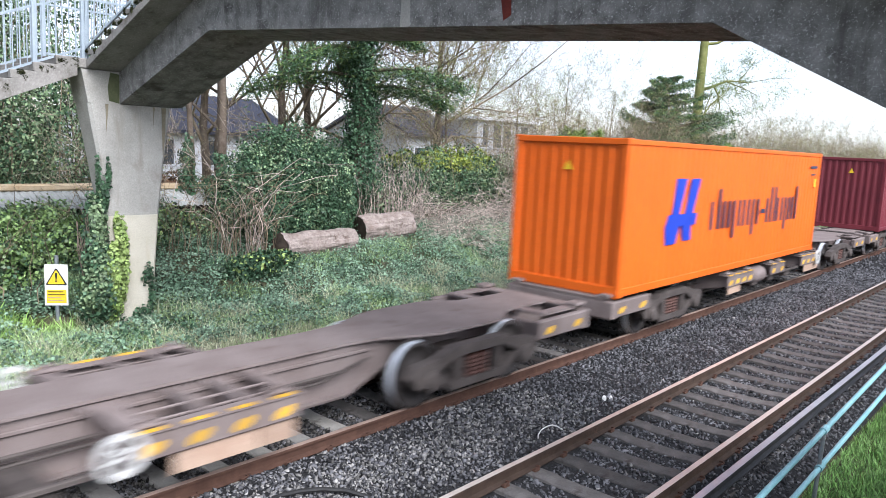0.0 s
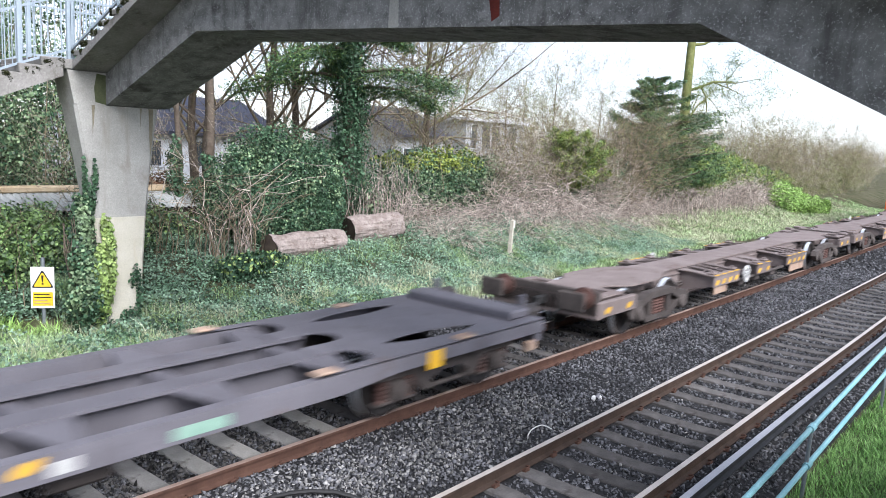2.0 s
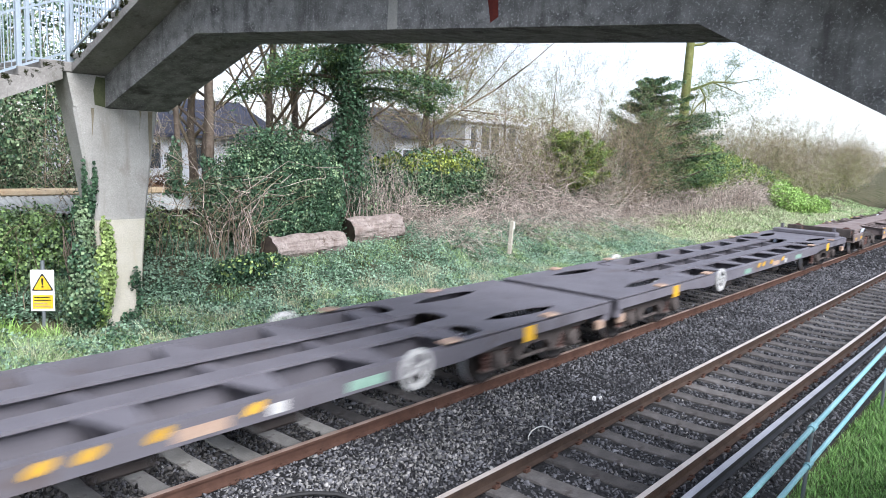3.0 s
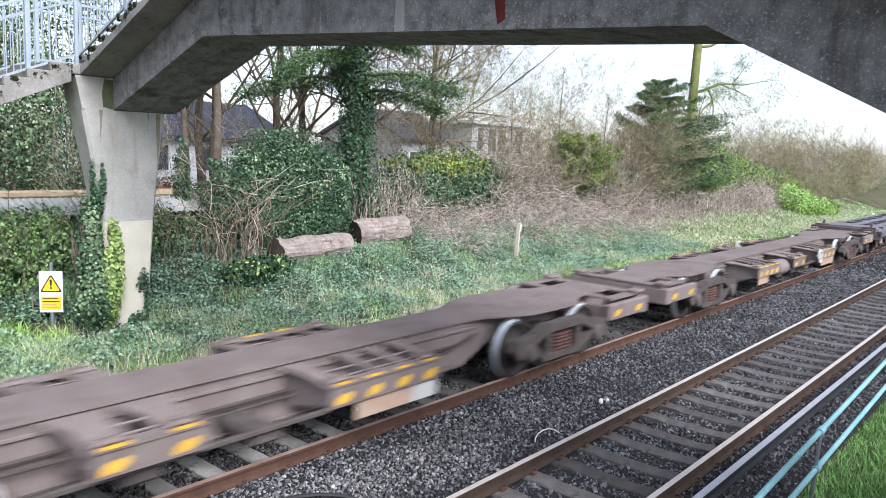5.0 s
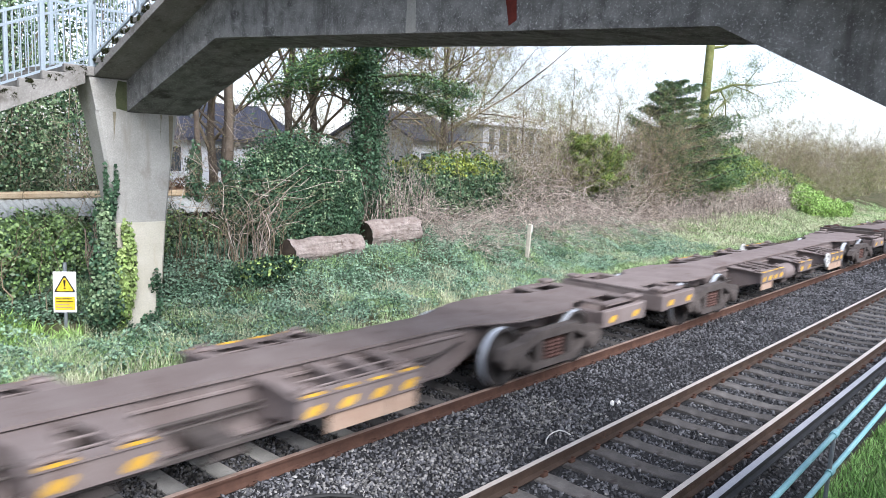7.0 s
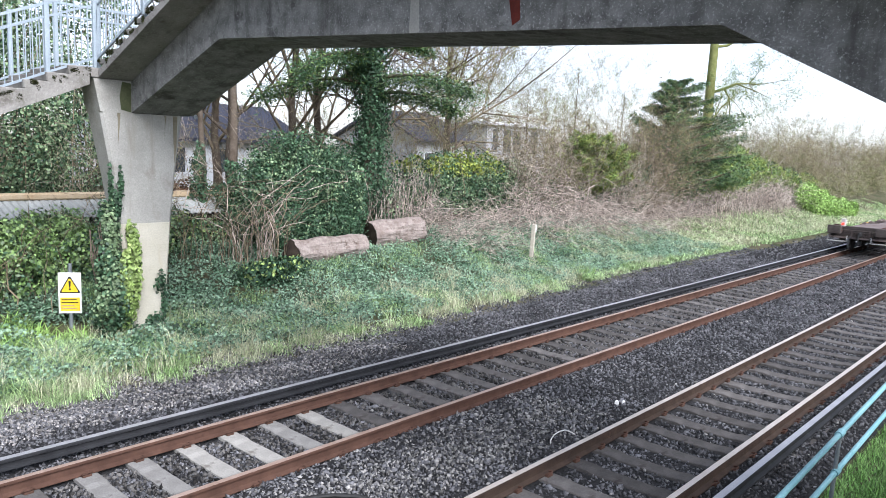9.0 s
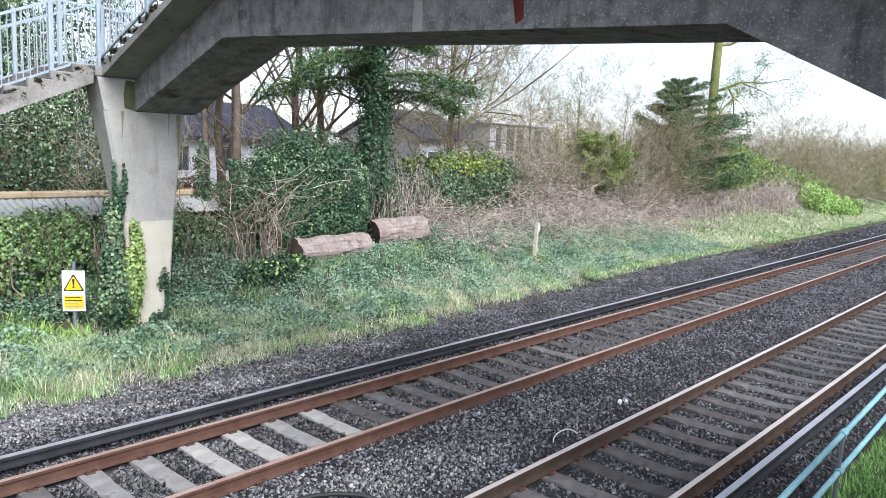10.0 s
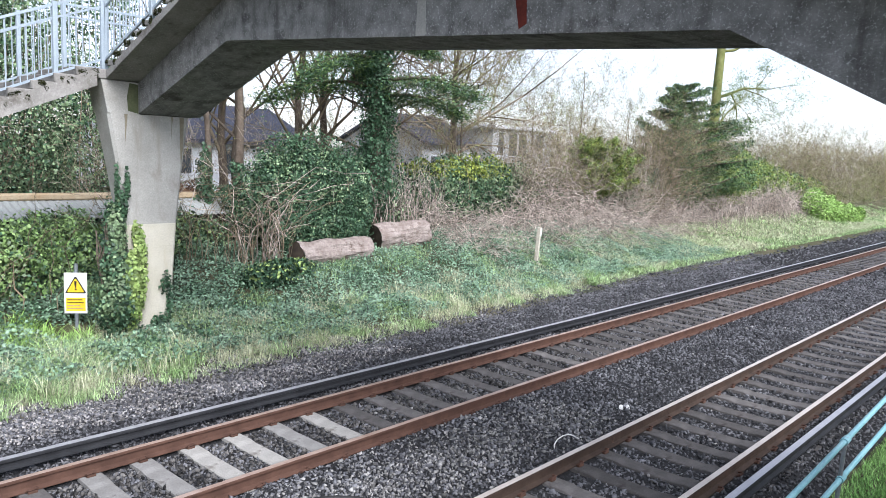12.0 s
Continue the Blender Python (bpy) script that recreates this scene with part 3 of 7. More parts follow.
def pillar_ring(z, d=0.0):
    pts = [(-0.2, 6.44, 7.07), (2.0, 6.22, 7.22), (3.0, 6.08, 7.33), (4.05, 5.90, 7.47), (4.62, 5.86, 7.52)]
    a = np.interp(z, [p[0] for p in pts], [p[1] for p in pts]) - d
    c = np.interp(z, [p[0] for p in pts], [p[2] for p in pts]) + d
    y1 = PY + np.interp(z, [-0.3, 4.6], [0.34, 0.62])
    ch = 0.05
    return [(a + ch, PY - d, z), (c - ch, PY - d, z), (c, PY - d + ch, z), (c, y1 + d - ch, z), (c - ch, y1 + d, z), (a + ch, y1 + d, z), (a, y1 + d - ch, z), (a, PY - d + ch, z)]


m = Mesh()
m.loft([pillar_ring(z) for z in (2.02, 2.6, 3.0, 3.5, 4.05)])
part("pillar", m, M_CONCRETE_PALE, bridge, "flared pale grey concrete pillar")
m = Mesh()
m.loft([pillar_ring(z, 0.002) for z in (-0.6, 0.3, 1.2, 2.02)])
part("pillar_base", m, M_CREAM, bridge, "cream-painted lower part of the pillar")
m = Mesh()
m.prism([(5.90, 4.051), (BX - 0.003, 4.051), (BX - 0.003, 4.62), (5.79, 4.62)], PY, PY + 0.585, "y")
part("pillar_head", m, M_CONCRETE_PALE, bridge)
m = Mesh()
m.prism([(6.27, 4.10), (6.46, 4.06), (6.462, 4.58), (6.30, 4.60), (6.25, 4.35)], PY - 0.004, PY - 0.001, "y")
part("algae_stain", m, M_GREENSTAIN, bridge, "green algae stain beside the beam")
for a, c2, z0 in ((7.27, 7.36, 3.15), (7.10, 7.14, 3.6), (6.2, 6.26, 3.5)):
    m = Mesh()
    m.prism([(a, 4.04), (c2, 4.04), (c2 - 0.02, z0 + 0.3), ((a + c2) / 2 - 0.02, z0), (a + 0.01, z0 + 0.35)], PY - 0.004, PY - 0.001, "y")
    part("drip_stain", m, M_DRIP, bridge, "brown drip stain below the beam")
# landing and the lower flight that leaves it towards -x
m = Mesh()
m.box(5.70, BX + BW + 0.6, 6.05, 7.9, 4.63, 4.80, 0.015)
part("landing", m, M_STAIR, bridge, "concrete landing slab")
m = Mesh()
m.loft([[(x, 5.985, z), (x, 7.915, z), (x, 7.915, z + 0.29), (x, 5.985, z + 0.29)] for x, z in ((5.7, 4.50), (-1.0, 1.6525))])
fl = part("flight_slab", m, M_STAIR, bridge, "sloping concrete stair slab")
for i in range(18):
    x1 = 5.72 - i * 0.36
    z1 = 4.80 - i * 0.153
    st = Mesh()
    st.box(x1 - 0.36, x1, 6.0, 7.9, z1 - 0.15, z1, 0.015)
    part("step", st, M_STAIR, fl)
    for k in range(4):
        MOSS.append((fl, (x1 - random.uniform(0.04, 0.32), 5.995, z1 - random.uniform(0.02, 0.16)), (random.uniform(0.03, 0.08), 0.015, random.uniform(0.03, 0.08))))
m = Mesh()
m.prism([(735 / 1000, 0), (0.9, 0), (0.88, 0.5), (0.75, 0.47)], BX - 0.004, BX - 0.001, "x", pose(0, -1.95, 4.96))
part("repair_patch", m, M_CONCRETE_PALE, bridge, "pale mortar patch on the beam")
m = Mesh()
m.prism([(0.0, 0.05), (0.10, 0.0), (0.16, 0.3), (0.12, 0.9), (-0.02, 0.9), (0.02, 0.4)], BX - 0.004, BX - 0.001, "x", pose(0, -2.68, 4.93))
part("rust_stain", m, M_REDSTAIN, bridge, "dark red paint stain on the beam")


def railing(name, pts, height, label):
    """Posts, two rails and upright bars along a line of points at foot level."""
    rl = thing(name, label, "railing")
    for a, c in zip(pts, pts[1:]):
        a, c = Vector(a), Vector(c)
        up = Vector((0, 0, height))
        m = Mesh()
        m.tube([a + Vector((0, 0, 0.12)), c + Vector((0, 0, 0.12))], 0.026, 4)
        part("bottom_rail", m, M_RAILING, rl)
        m = Mesh()
        m.tube([a + up, c + up], 0.03, 4)
        part("top_rail", m, M_RAILING, rl)
        m = Mesh()
        m.tube([a + up * 0.82, c + up * 0.82], 0.022, 4)
        part("handrail", m, M_RAILING, rl)
        n = max(2, int((c - a).length / 0.115))
        for i in range(1, n):
            p = a.lerp(c, i / n)
            m = Mesh()
            m.tube([p + Vector((0, 0, 0.12)), p + up], 0.009, 5)
            part("bar", m, M_RAILING, rl)
        for p in ((a, c) if a == Vector(pts[0]) else (c,)):
            m = Mesh()
            m.box(p.x - 0.035, p.x + 0.035, p.y - 0.035, p.y + 0.035, p.z - 0.05, p.z + height + 0.05, 0.006)
            part("post", m, M_RAILING, rl)
    return rl


railing("stair_railing", [(5.85, 6.10, 4.85), (5.05, 6.10, 4.53), (3.4, 6.10, 3.83), (1.6, 6.10, 3.06)], 1.25, "pale blue-grey painted steel railing along the stair edge")
railing("stair_railing", [(5.85, 7.80, 4.85), (5.05, 7.80, 4.53), (3.4, 7.80, 3.83), (1.6, 7.80, 3.06)], 1.25, "pale blue-grey painted steel railing along the stair edge")
railing("stair_railing", [(5.90, 6.10, 4.85), (5.92, 4.4, 5.55), (5.92, 2.6, 6.30), (5.92, -1.0, 6.1), (5.92, -4.6, 5.90)], 1.25, "pale blue-grey painted steel railing along the footbridge")
railing("landing_railing", [(5.85, 7.82, 4.84), (8.0, 7.82, 4.84), (8.2, 6.1, 4.84)], 1.25, "pale blue-grey painted steel railing round the landing")


# ---- train ----
SPEED = 20.2
WHEEL_R = 0.46
BOGIE = 6.85


wheel = Mesh()
_prof = [(-0.60, 0.10), (-0.66, 0.12), (-0.67, 0.30), (-0.66, 0.40), (-0.655, 0.485), (-0.685, 0.495), (-0.69, 0.462), (-0.80, 0.458), (-0.80, 0.40), (-0.755, 0.38), (-0.735, 0.28), (-0.76, 0.14), (-0.86, 0.12), (-0.86, 0.09), (-1.04, 0.08)]
for sgn in (-1, 1):
    wheel.loft([[(r * math.cos(a), sgn * y, r * math.sin(a)) for a in (2 * math.pi * k / 28 for k in range(28))] for y, r in _prof])
wheel.tube([(0, -0.62, 0), (0, 0.62, 0)], 0.085, 12)
wheel_me = fixed(wheel.data("wheelset", M_WHEEL, True))
tread_mes = []
for sgn in (-1, 1):
    tread = Mesh()
    tread.loft([[(r * math.cos(a), sgn * y, r * math.sin(a)) for a in (2 * math.pi * k / 28 for k in range(28))] for y, r in ((-0.688, 0.466), (-0.798, 0.462))], False)
    tread_mes.append(fixed(tread.data("tread", M_TREAD, True)))

bogie = Mesh()
for sgn in (-1, 1):
    y0, y1 = sgn * 0.92, sgn * 1.10
    lo, hi = min(y0, y1), max(y0, y1)
    # cast side frame with openings round the springs
    bogie.prism([(-1.45, 0.52), (-1.35, 0.68), (-0.95, 0.72), (-0.55, 0.84), (0.55, 0.84), (0.95, 0.72), (1.35, 0.68), (1.45, 0.52), (1.35, 0.40), (1.15, 0.36), (1.0, 0.50), (0.75, 0.62), (0.55, 0.70), (-0.55, 0.70), (-0.75, 0.62), (-1.0, 0.50), (-1.15, 0.36), (-1.35, 0.40)], lo, hi, "y")
    bogie.prism([(-0.95, 0.50), (-0.62, 0.22), (0.62, 0.22), (0.95, 0.50), (0.80, 0.50), (0.55, 0.33), (-0.55, 0.33), (-0.80, 0.50)], lo + 0.02, hi - 0.02, "y")
    for x in (-0.46, 0.46):
        bogie.box(x - 0.07, x + 0.07, lo + 0.015, hi - 0.015, 0.30, 0.74, 0.02)
    for x in (-1.05, 1.05):
        bogie.box(x - 0.17, x + 0.17, lo + 0.01, hi - 0.01, 0.31, 0.62, 0.04)
bogie.box(-0.28, 0.28, -0.95, 0.95, 0.42, 0.68, 0.03)
bogie.box(-0.9, 0.9, -0.35, 0.35, 0.45, 0.60, 0.03)
bogie_me = fixed(bogie.data("bogie_frame", M_GRIME))
spring = Mesh()
spring.loft([[((0.075 if i % 2 else 0.058) * math.cos(a), (0.075 if i % 2 else 0.058) * math.sin(a), 0.33 + 0.03 * i) for a in (2 * math.pi * k / 10 for k in range(10))] for i in range(12)])
spring_me = fixed(spring.data("spring", M_SPRING))
axlebox = Mesh()
axlebox.loft([[(r * math.cos(a), y, 0.46 + r * math.sin(a)) for a in (2 * math.pi * k / 14 for k in range(14))] for y, r in ((1.05, 0.15), (1.15, 0.15), (1.18, 0.12), (1.18, 0.05))])
axle_me = fixed(axlebox.data("axle_box", M_GRIME))
hub = Mesh()
hub.ring((0, 0, 0), (0, 1, 0), 0.165, 0.215, 0.05, 24)
for k in range(3):
    a = math.pi * k / 3 + 0.4
    hub.tube([(-0.175 * math.cos(a), 0, -0.175 * math.sin(a)), (0.175 * math.cos(a), 0, 0.175 * math.sin(a))], 0.014, 6)
hub.tube([(0, 0.1, 0), (0, -0.04, 0)], 0.035, 8)
handwheel_me = fixed(hub.data("handwheel", M_WHITE))

sprung = Mesh()
for sgn in (-1, 1):
    lo, hi = min(sgn * 0.94, sgn * 1.08), max(sgn * 0.94, sgn * 1.08)
    # welded side frame: level top, arched over the axle boxes, deep in the middle
    sprung.prism([(-1.55, 0.62), (-1.5, 0.76), (1.5, 0.76), (1.55, 0.62), (1.30, 0.60), (0.80, 0.60), (0.60, 0.36), (0.42, 0.30), (0.40, 0.44), (0.22, 0.54), (-0.22, 0.54), (-0.40, 0.44), (-0.42, 0.30), (-0.60, 0.36), (-0.80, 0.60), (-1.30, 0.60)], lo, hi, "y")
    sprung.box(-0.38, 0.38, lo + 0.03, hi - 0.03, 0.30, 0.36, 0.02)
    for x in (-1.05, 1.05):
        sprung.box(x - 0.15, x + 0.15, lo - 0.02, hi + 0.04, 0.30, 0.58, 0.04)
        sprung.box(x - 0.36, x + 0.36, lo, hi, 0.27, 0.32, 0.015)
sprung.box(-0.26, 0.26, -0.95, 0.95, 0.46, 0.70, 0.03)
sprung_me = fixed(sprung.data("bogie_frame", M_GRIME))

SPINNERS = []


def running_gear(w, bogie_x, welded=False):
    for bx in bogie_x:
        f = part("bogie_frame", sprung_me if welded else bogie_me, None, w, "grimy welded steel bogie frame" if welded else "grimy cast steel bogie frame")
        f.location = (bx, 0, 0)
        for sgn in (-1, 1):
            for sx in ((-1.30, -0.80, 0.80, 1.30) if welded else (-0.17, 0.0, 0.17)):
                part("spring", spring_me, None, f, "grimy coil spring" if welded else "dull red coil spring").location = (sx, sgn * 1.01, -0.04 if welded else 0)
            for ax in (-1.05, 1.05):
                x = part("axle_box", axle_me, None, f)
                x.location = (ax, 0, 0)
                x.rotation_euler = (0, 0, 0 if sgn > 0 else math.pi)
        for ax in (-1.05, 1.05):
            ws = part("wheelset", wheel_me, None, w, "steel wheelset with bright treads")
            ws.location = (bx + ax, 0, WHEEL_R)
            for tread_me in tread_mes:
                part("tread", tread_me, None, ws, "wheel tread with the sky's reflection put into its colour")
            SPINNERS.append((ws, bx + ax))


def marks(w, xs, y, z, mat=None):
    """Slanted yellow marks on an outer face."""
    for x in xs:
        m = Mesh()
        s = -1 if y < 0 else 1
        m.prism([(x + 0.10 * math.cos(a) + 0.05 * math.sin(a), z - 0.01 + 0.066 * math.sin(a)) for a in (2 * math.pi * k / 10 for k in range(10))], y, y + s * 0.004, "y")
        part("yellow_mark", m, mat or M_YELLOW, w)


def spine_wagon(tank=False, wheel_x=-2.4, plates=(0.4,), buffers=0, tail=False):
    """A container spine wagon: a deep central box beam with outriggers, wide plates over the bogies."""
    w = thing("spine_wagon", "empty dusty brown steel container wagon on two bogies", "wagon", group="wagons of the train")
    HW, E = 0.40, 9.72
    m = Mesh()
    for s in (-1, 1):
        m.loft([[(x, s * 0.33 - 0.02, z0), (x, s * 0.33 + 0.02, z0), (x, s * 0.33 + 0.02, 0.95), (x, s * 0.33 - 0.02, 0.95)] for x, z0 in ((-E, 0.62), (-8.3, 0.62), (-5.7, 0.62), (-4.9, 0.27), (4.9, 0.27), (5.7, 0.62), (8.3, 0.62), (E, 0.62))])
    m.loft([[(x, -HW, z), (x, HW, z), (x, HW, z + 0.03), (x, -HW, z + 0.03)] for x, z in ((-5.7, 0.6), (-4.9, 0.25), (4.9, 0.25), (5.7, 0.6))])
    part("spine", m, M_WAGON, w, "deep box-section centre spine")
    for s in (-1, 1):
        m = Mesh()
        m.box(-4.9, 4.9, min(s * 0.352, s * 0.43), max(s * 0.352, s * 0.43), 0.285, 0.31)
        m.box(-5.3, 5.3, min(s * 0.352, s * 0.385), max(s * 0.352, s * 0.385), 0.80, 0.845, 0.008)
        part("flange", m, M_WAGON, w, "narrow flange along the spine")
        m = Mesh()
        m.tube([(x, s * 0.45, z) for x, z in ((-5.2, 0.72), (-4.4, 0.56), (-1.0, 0.53), (1.2, 0.55), (4.4, 0.56), (5.2, 0.74))], 0.02, 6)
        part("brake_pipe", m, M_GRIME, w)
    m = Mesh()
    half = [(0, HW), (4.9, HW), (5.4, 0.46), (5.9, 0.66), (6.3, 0.80), (7.2, 0.83), (7.7, 0.80), (8.2, 0.50), (8.55, 0.46), (E, 0.46)]
    st = [(-x, h) for x, h in half[::-1]] + half[1:]
    for z0, z1, d in ((0.95, 0.985, 0.0),):
        m.loft([[(x, -h - d, z0), (x, h + d, z0), (x, h + d, z1), (x, -h - d, z1)] for x, h in st])
    for e in (-1, 1):
        for x0, x1, y0, y1 in ((8.50, 8.72, 0.463, 1.04), (9.42, E, 0.463, 1.04), (8.725, 9.415, 0.84, 1.04)):
            for q in (-1, 1):
                m.box(min(e * x0, e * x1), max(e * x0, e * x1), min(q * y0, q * y1), max(q * y0, q * y1), 0.948, 0.982)
    part("top_plate", m, M_WAGON, w, "brown steel top plate, wide over the bogies")
    for e in (-1, 1):
        m = Mesh()
        m.box(e * 9.62 - 0.1, e * 9.62 + 0.1, -1.18, 1.18, 0.60, 0.93, 0.02)
        hs = part("headstock", m, M_WAGON, w, "heavy end beam")
        for s in (-1, 1):
            m = Mesh()
            m.box(e * 8.9 - 0.7, e * 8.9 + 0.7, s * 1.12 - 0.06, s * 1.12 + 0.06, 0.62, 0.92, 0.02)
            part("side_beam", m, M_WAGON, hs)
            m = Mesh()
            m.box(e * 8.28 - 0.05, e * 8.28 + 0.05, min(s * 0.5, s * 1.12), max(s * 0.5, s * 1.12), 0.66, 0.88)
            part("bracket", m, M_WAGON, hs)
            m = Mesh()
            m.box(e * 9.55 - 0.16, e * 9.55 + 0.16, s * 0.98 - 0.12, s * 0.98 + 0.12, 0.984, 1.05, 0.02)
            part("container_seat", m, M_WAGON, hs)
    for x0, x1 in ((-4.25, -2.55), (-1.15, -0.05), (1.55, 3.45)):
        long = x1 - x0 > 1.3
        for s in (-1, 1):
            m = Mesh()
            lo, hi = min(s * 1.19, s * 1.25), max(s * 1.19, s * 1.25)
            m.box(x0, x1, lo, hi, 0.585, 0.845, 0.012)
            m.box(x0 - 0.02, x1 + 0.02, min(s * 1.08, s * 1.27), max(s * 1.08, s * 1.27), 0.846, 0.868)
            og = part("outrigger", m, M_WAGON, w, "side outrigger beam")
            arms = ((x0 + 0.13, 0.13), ((x0 + x1) / 2 - 0.1, 0.06), (x1 - 0.55, 0.06), (x1 - 0.08, 0.08)) if long else ((x0 + 0.2, 0.2), (x1 - 0.2, 0.2))
            for x, hw in arms:
                m = Mesh()
                # a tapering box arm with a broad cap, wider at the spine
                m.loft([[(x - hw * 0.5, s * 0.35, 0.40), (x + hw * 0.5, s * 0.35, 0.40), (x + hw * 0.5, s * 0.35, 0.905), (x - hw * 0.5, s * 0.35, 0.905)],
                        [(x - hw * 0.4, s * 1.185, 0.60), (x + hw * 0.4, s * 1.185, 0.60), (x + hw * 0.4, s * 1.185, 0.845), (x - hw * 0.4, s * 1.185, 0.845)]])
                m.loft([[(x - hw * 1.7, s * 0.352, 0.907), (x + hw * 1.7, s * 0.352, 0.907), (x + hw * 1.7, s * 0.352, 0.928), (x - hw * 1.7, s * 0.352, 0.928)],
                        [(x - hw, s * 0.70, 0.885), (x + hw, s * 0.70, 0.885), (x + hw, s * 0.70, 0.906), (x - hw, s * 0.70, 0.906)],
                        [(x - hw, s * 1.078, 0.849), (x + hw, s * 1.078, 0.849), (x + hw, s * 1.078, 0.870), (x - hw, s * 1.078, 0.870)]])
                part("bracket", m, M_WAGON, og)
            m = Mesh()
            m.tube([(x0 + 0.05, s * 0.74, 0.86), (x1 - 0.05, s * 0.74, 0.86)], 0.016, 6)
            m.tube([(x0 + 0.05, s * 0.93, 0.83), (x1 - 0.05, s * 0.93, 0.83)], 0.016, 6)
            part("stiffener", m, M_WAGON, og)
            for x in (x0 + 0.2, x1 - 0.2):
                m = Mesh()
                m.box(x - 0.13, x + 0.13, min(s * 1.0, s * 1.2), max(s * 1.0, s * 1.2), 0.872, 0.925, 0.02)
                m.box(x - 0.05, x + 0.05, min(s * 1.06, s * 1.15), max(s * 1.06, s * 1.15), 0.924, 0.965, 0.015)
                part("container_seat", m, M_WAGON, og)
            n = 4 if long else 2
            xs_ = [x0 + 0.2 + (x1 - x0 - 0.4) * i / (n - 1) for i in range(n)]
            marks(w, xs_, s * 1.2505, 0.70)
            for x in xs_:
                k = Mesh()
                k.box(x - 0.12, x + 0.12, min(s * 1.20, s * 1.272), max(s * 1.20, s * 1.272), 0.869, 0.875)
                part("yellow_mark", k, M_YELLOW, w)
    for x in (-9.35, -8.5, 8.5, 9.35):
        for s in (-1, 1):
            marks(w, (x,), s * 1.1815, 0.76)
    for s in (-1, 1):
        m = Mesh()
        m.box(2.0, 2.95, s * 1.2 - 0.01, s * 1.2 + 0.01, 0.36, 0.584)
        part("number_board", m, M_RUSTPLATE, w, "pale rusty data panel")
        m = Mesh()
        m.box(2.97, 3.42, s * 1.2 - 0.012, s * 1.2 + 0.012, 0.36, 0.584)
        part("label_board", m, M_RUSTPLATE if len(plates) == 1 else M_WHITE, w, "blank pale plate")
        m = Mesh()
        m.box(-4.1, -3.3, s * 1.2 - 0.01, s * 1.2 + 0.01, 0.40, 0.584)
        part("number_board", m, M_RUSTPLATE, w, "pale rusty data panel")
    for s in (-1, 1):
        m = Mesh()
        m.box(-2.6, 1.6, s * 1.13 - 0.03, s * 1.13 + 0.03, 0.52, 0.58, 0.01)
        part("brake_rod", m, M_GRIME, w)
    for x in (-1.9, -0.6, 0.8):
        m = Mesh()
        m.box(x - 0.2, x + 0.2, -1.095, 1.095, 0.36, 0.54, 0.03)
        part("brake_lever_box", m, M_GRIME, w)
    m = Mesh()
    m.tube([(-4.8, -0.42, 0.62), (4.8, -0.42, 0.62)], 0.025, 6)
    part("brake_pipe", m, M_GRIME, w)
    if tank:
        m = Mesh()
        m.loft([[(x, -0.95 + r * math.cos(a), 0.62 + r * math.sin(a)) for a in (2 * math.pi * k / 20 for k in range(20))] for x, r in ((-2.2, 0.10), (-2.15, 0.20), (-2.05, 0.23), (-1.35, 0.23), (-1.25, 0.20), (-1.2, 0.10))])
        part("air_tank", m, M_WAGON, w, "cylindrical grey air reservoir", True)
    for s in (-1, 1):
        h = part("handwheel", handwheel_me, None, w, "white-painted handbrake wheel")
        h.location = (wheel_x, s * 1.29, 0.73)
        h.rotation_euler = (0, 0, 0 if s < 0 else math.pi)
    for e in (-1, 1):
        if (buffers >> (0 if e < 0 else 1)) & 1:
            for s in (-1, 1):
                m = Mesh()
                m.tube([(e * 9.7, s * 0.88, 0.98), (e * 10.16, s * 0.88, 0.98)], 0.13, 14)
                m.tube([(e * 9.71, s * 0.88, 0.98), (e * 9.76, s * 0.88, 0.98), (e * 9.79, s * 0.88, 0.98)], [0.21, 0.21, 0.15], 16)
                m.tube([(e * 9.93, s * 0.88, 0.98), (e * 9.97, s * 0.88, 0.98)], 0.155, 16)
                bf = part("buffer", m, M_SPRING, w, "dull rust-red steel buffer")
                m = Mesh()
                m.box(e * 10.18 - 0.03, e * 10.18 + 0.03, s * 0.88 - 0.27, s * 0.88 + 0.27, 0.80, 1.16, 0.03)
                part("buffer_head", m, M_GRIME, bf, "oblong grimy buffer head")
            m = Mesh()
            m.box(e * 9.66 - 0.06, e * 9.66 + 0.06, -1.15, 1.15, 0.66, 1.12, 0.02)
            part("buffer_beam", m, M_GRIME, w, "grimy buffer beam")
            m = Mesh()
            m.box(e * 9.85 - 0.14, e * 9.85 + 0.14, -0.06, 0.06, 0.74, 0.90, 0.02)
            m.tube([(e * 9.98, 0, 0.82), (e * 10.05, 0.02, 0.6), (e * 10.0, 0.0, 0.40)], 0.035, 6)
            part("coupling_hook", m, M_BLACK, w, "black coupling hook and link")
            for y_ in (-0.38, 0.36):
                m = Mesh()
                m.tube([(e * 9.72, y_, 0.72), (e * 9.9, y_, 0.62), (e * 9.92, y_ * 0.9, 0.34), (e * 9.8, y_ * 0.8, 0.30)], 0.025, 6)
                part("brake_hose", m, M_BLACK, w, "black rubber brake hose")
        else:
            m = Mesh()
            m.tube([(e * 9.6, 0, 0.72), (e * 10.12, 0, 0.72)], 0.09, 8)
            m.tube([(e * 9.6, -0.4, 0.6), (e * 9.9, -0.42, 0.42), (e * 10.1, -0.4, 0.44)], 0.02, 6)
            part("drawbar", m, M_GRIME, w, "solid drawbar and hose")
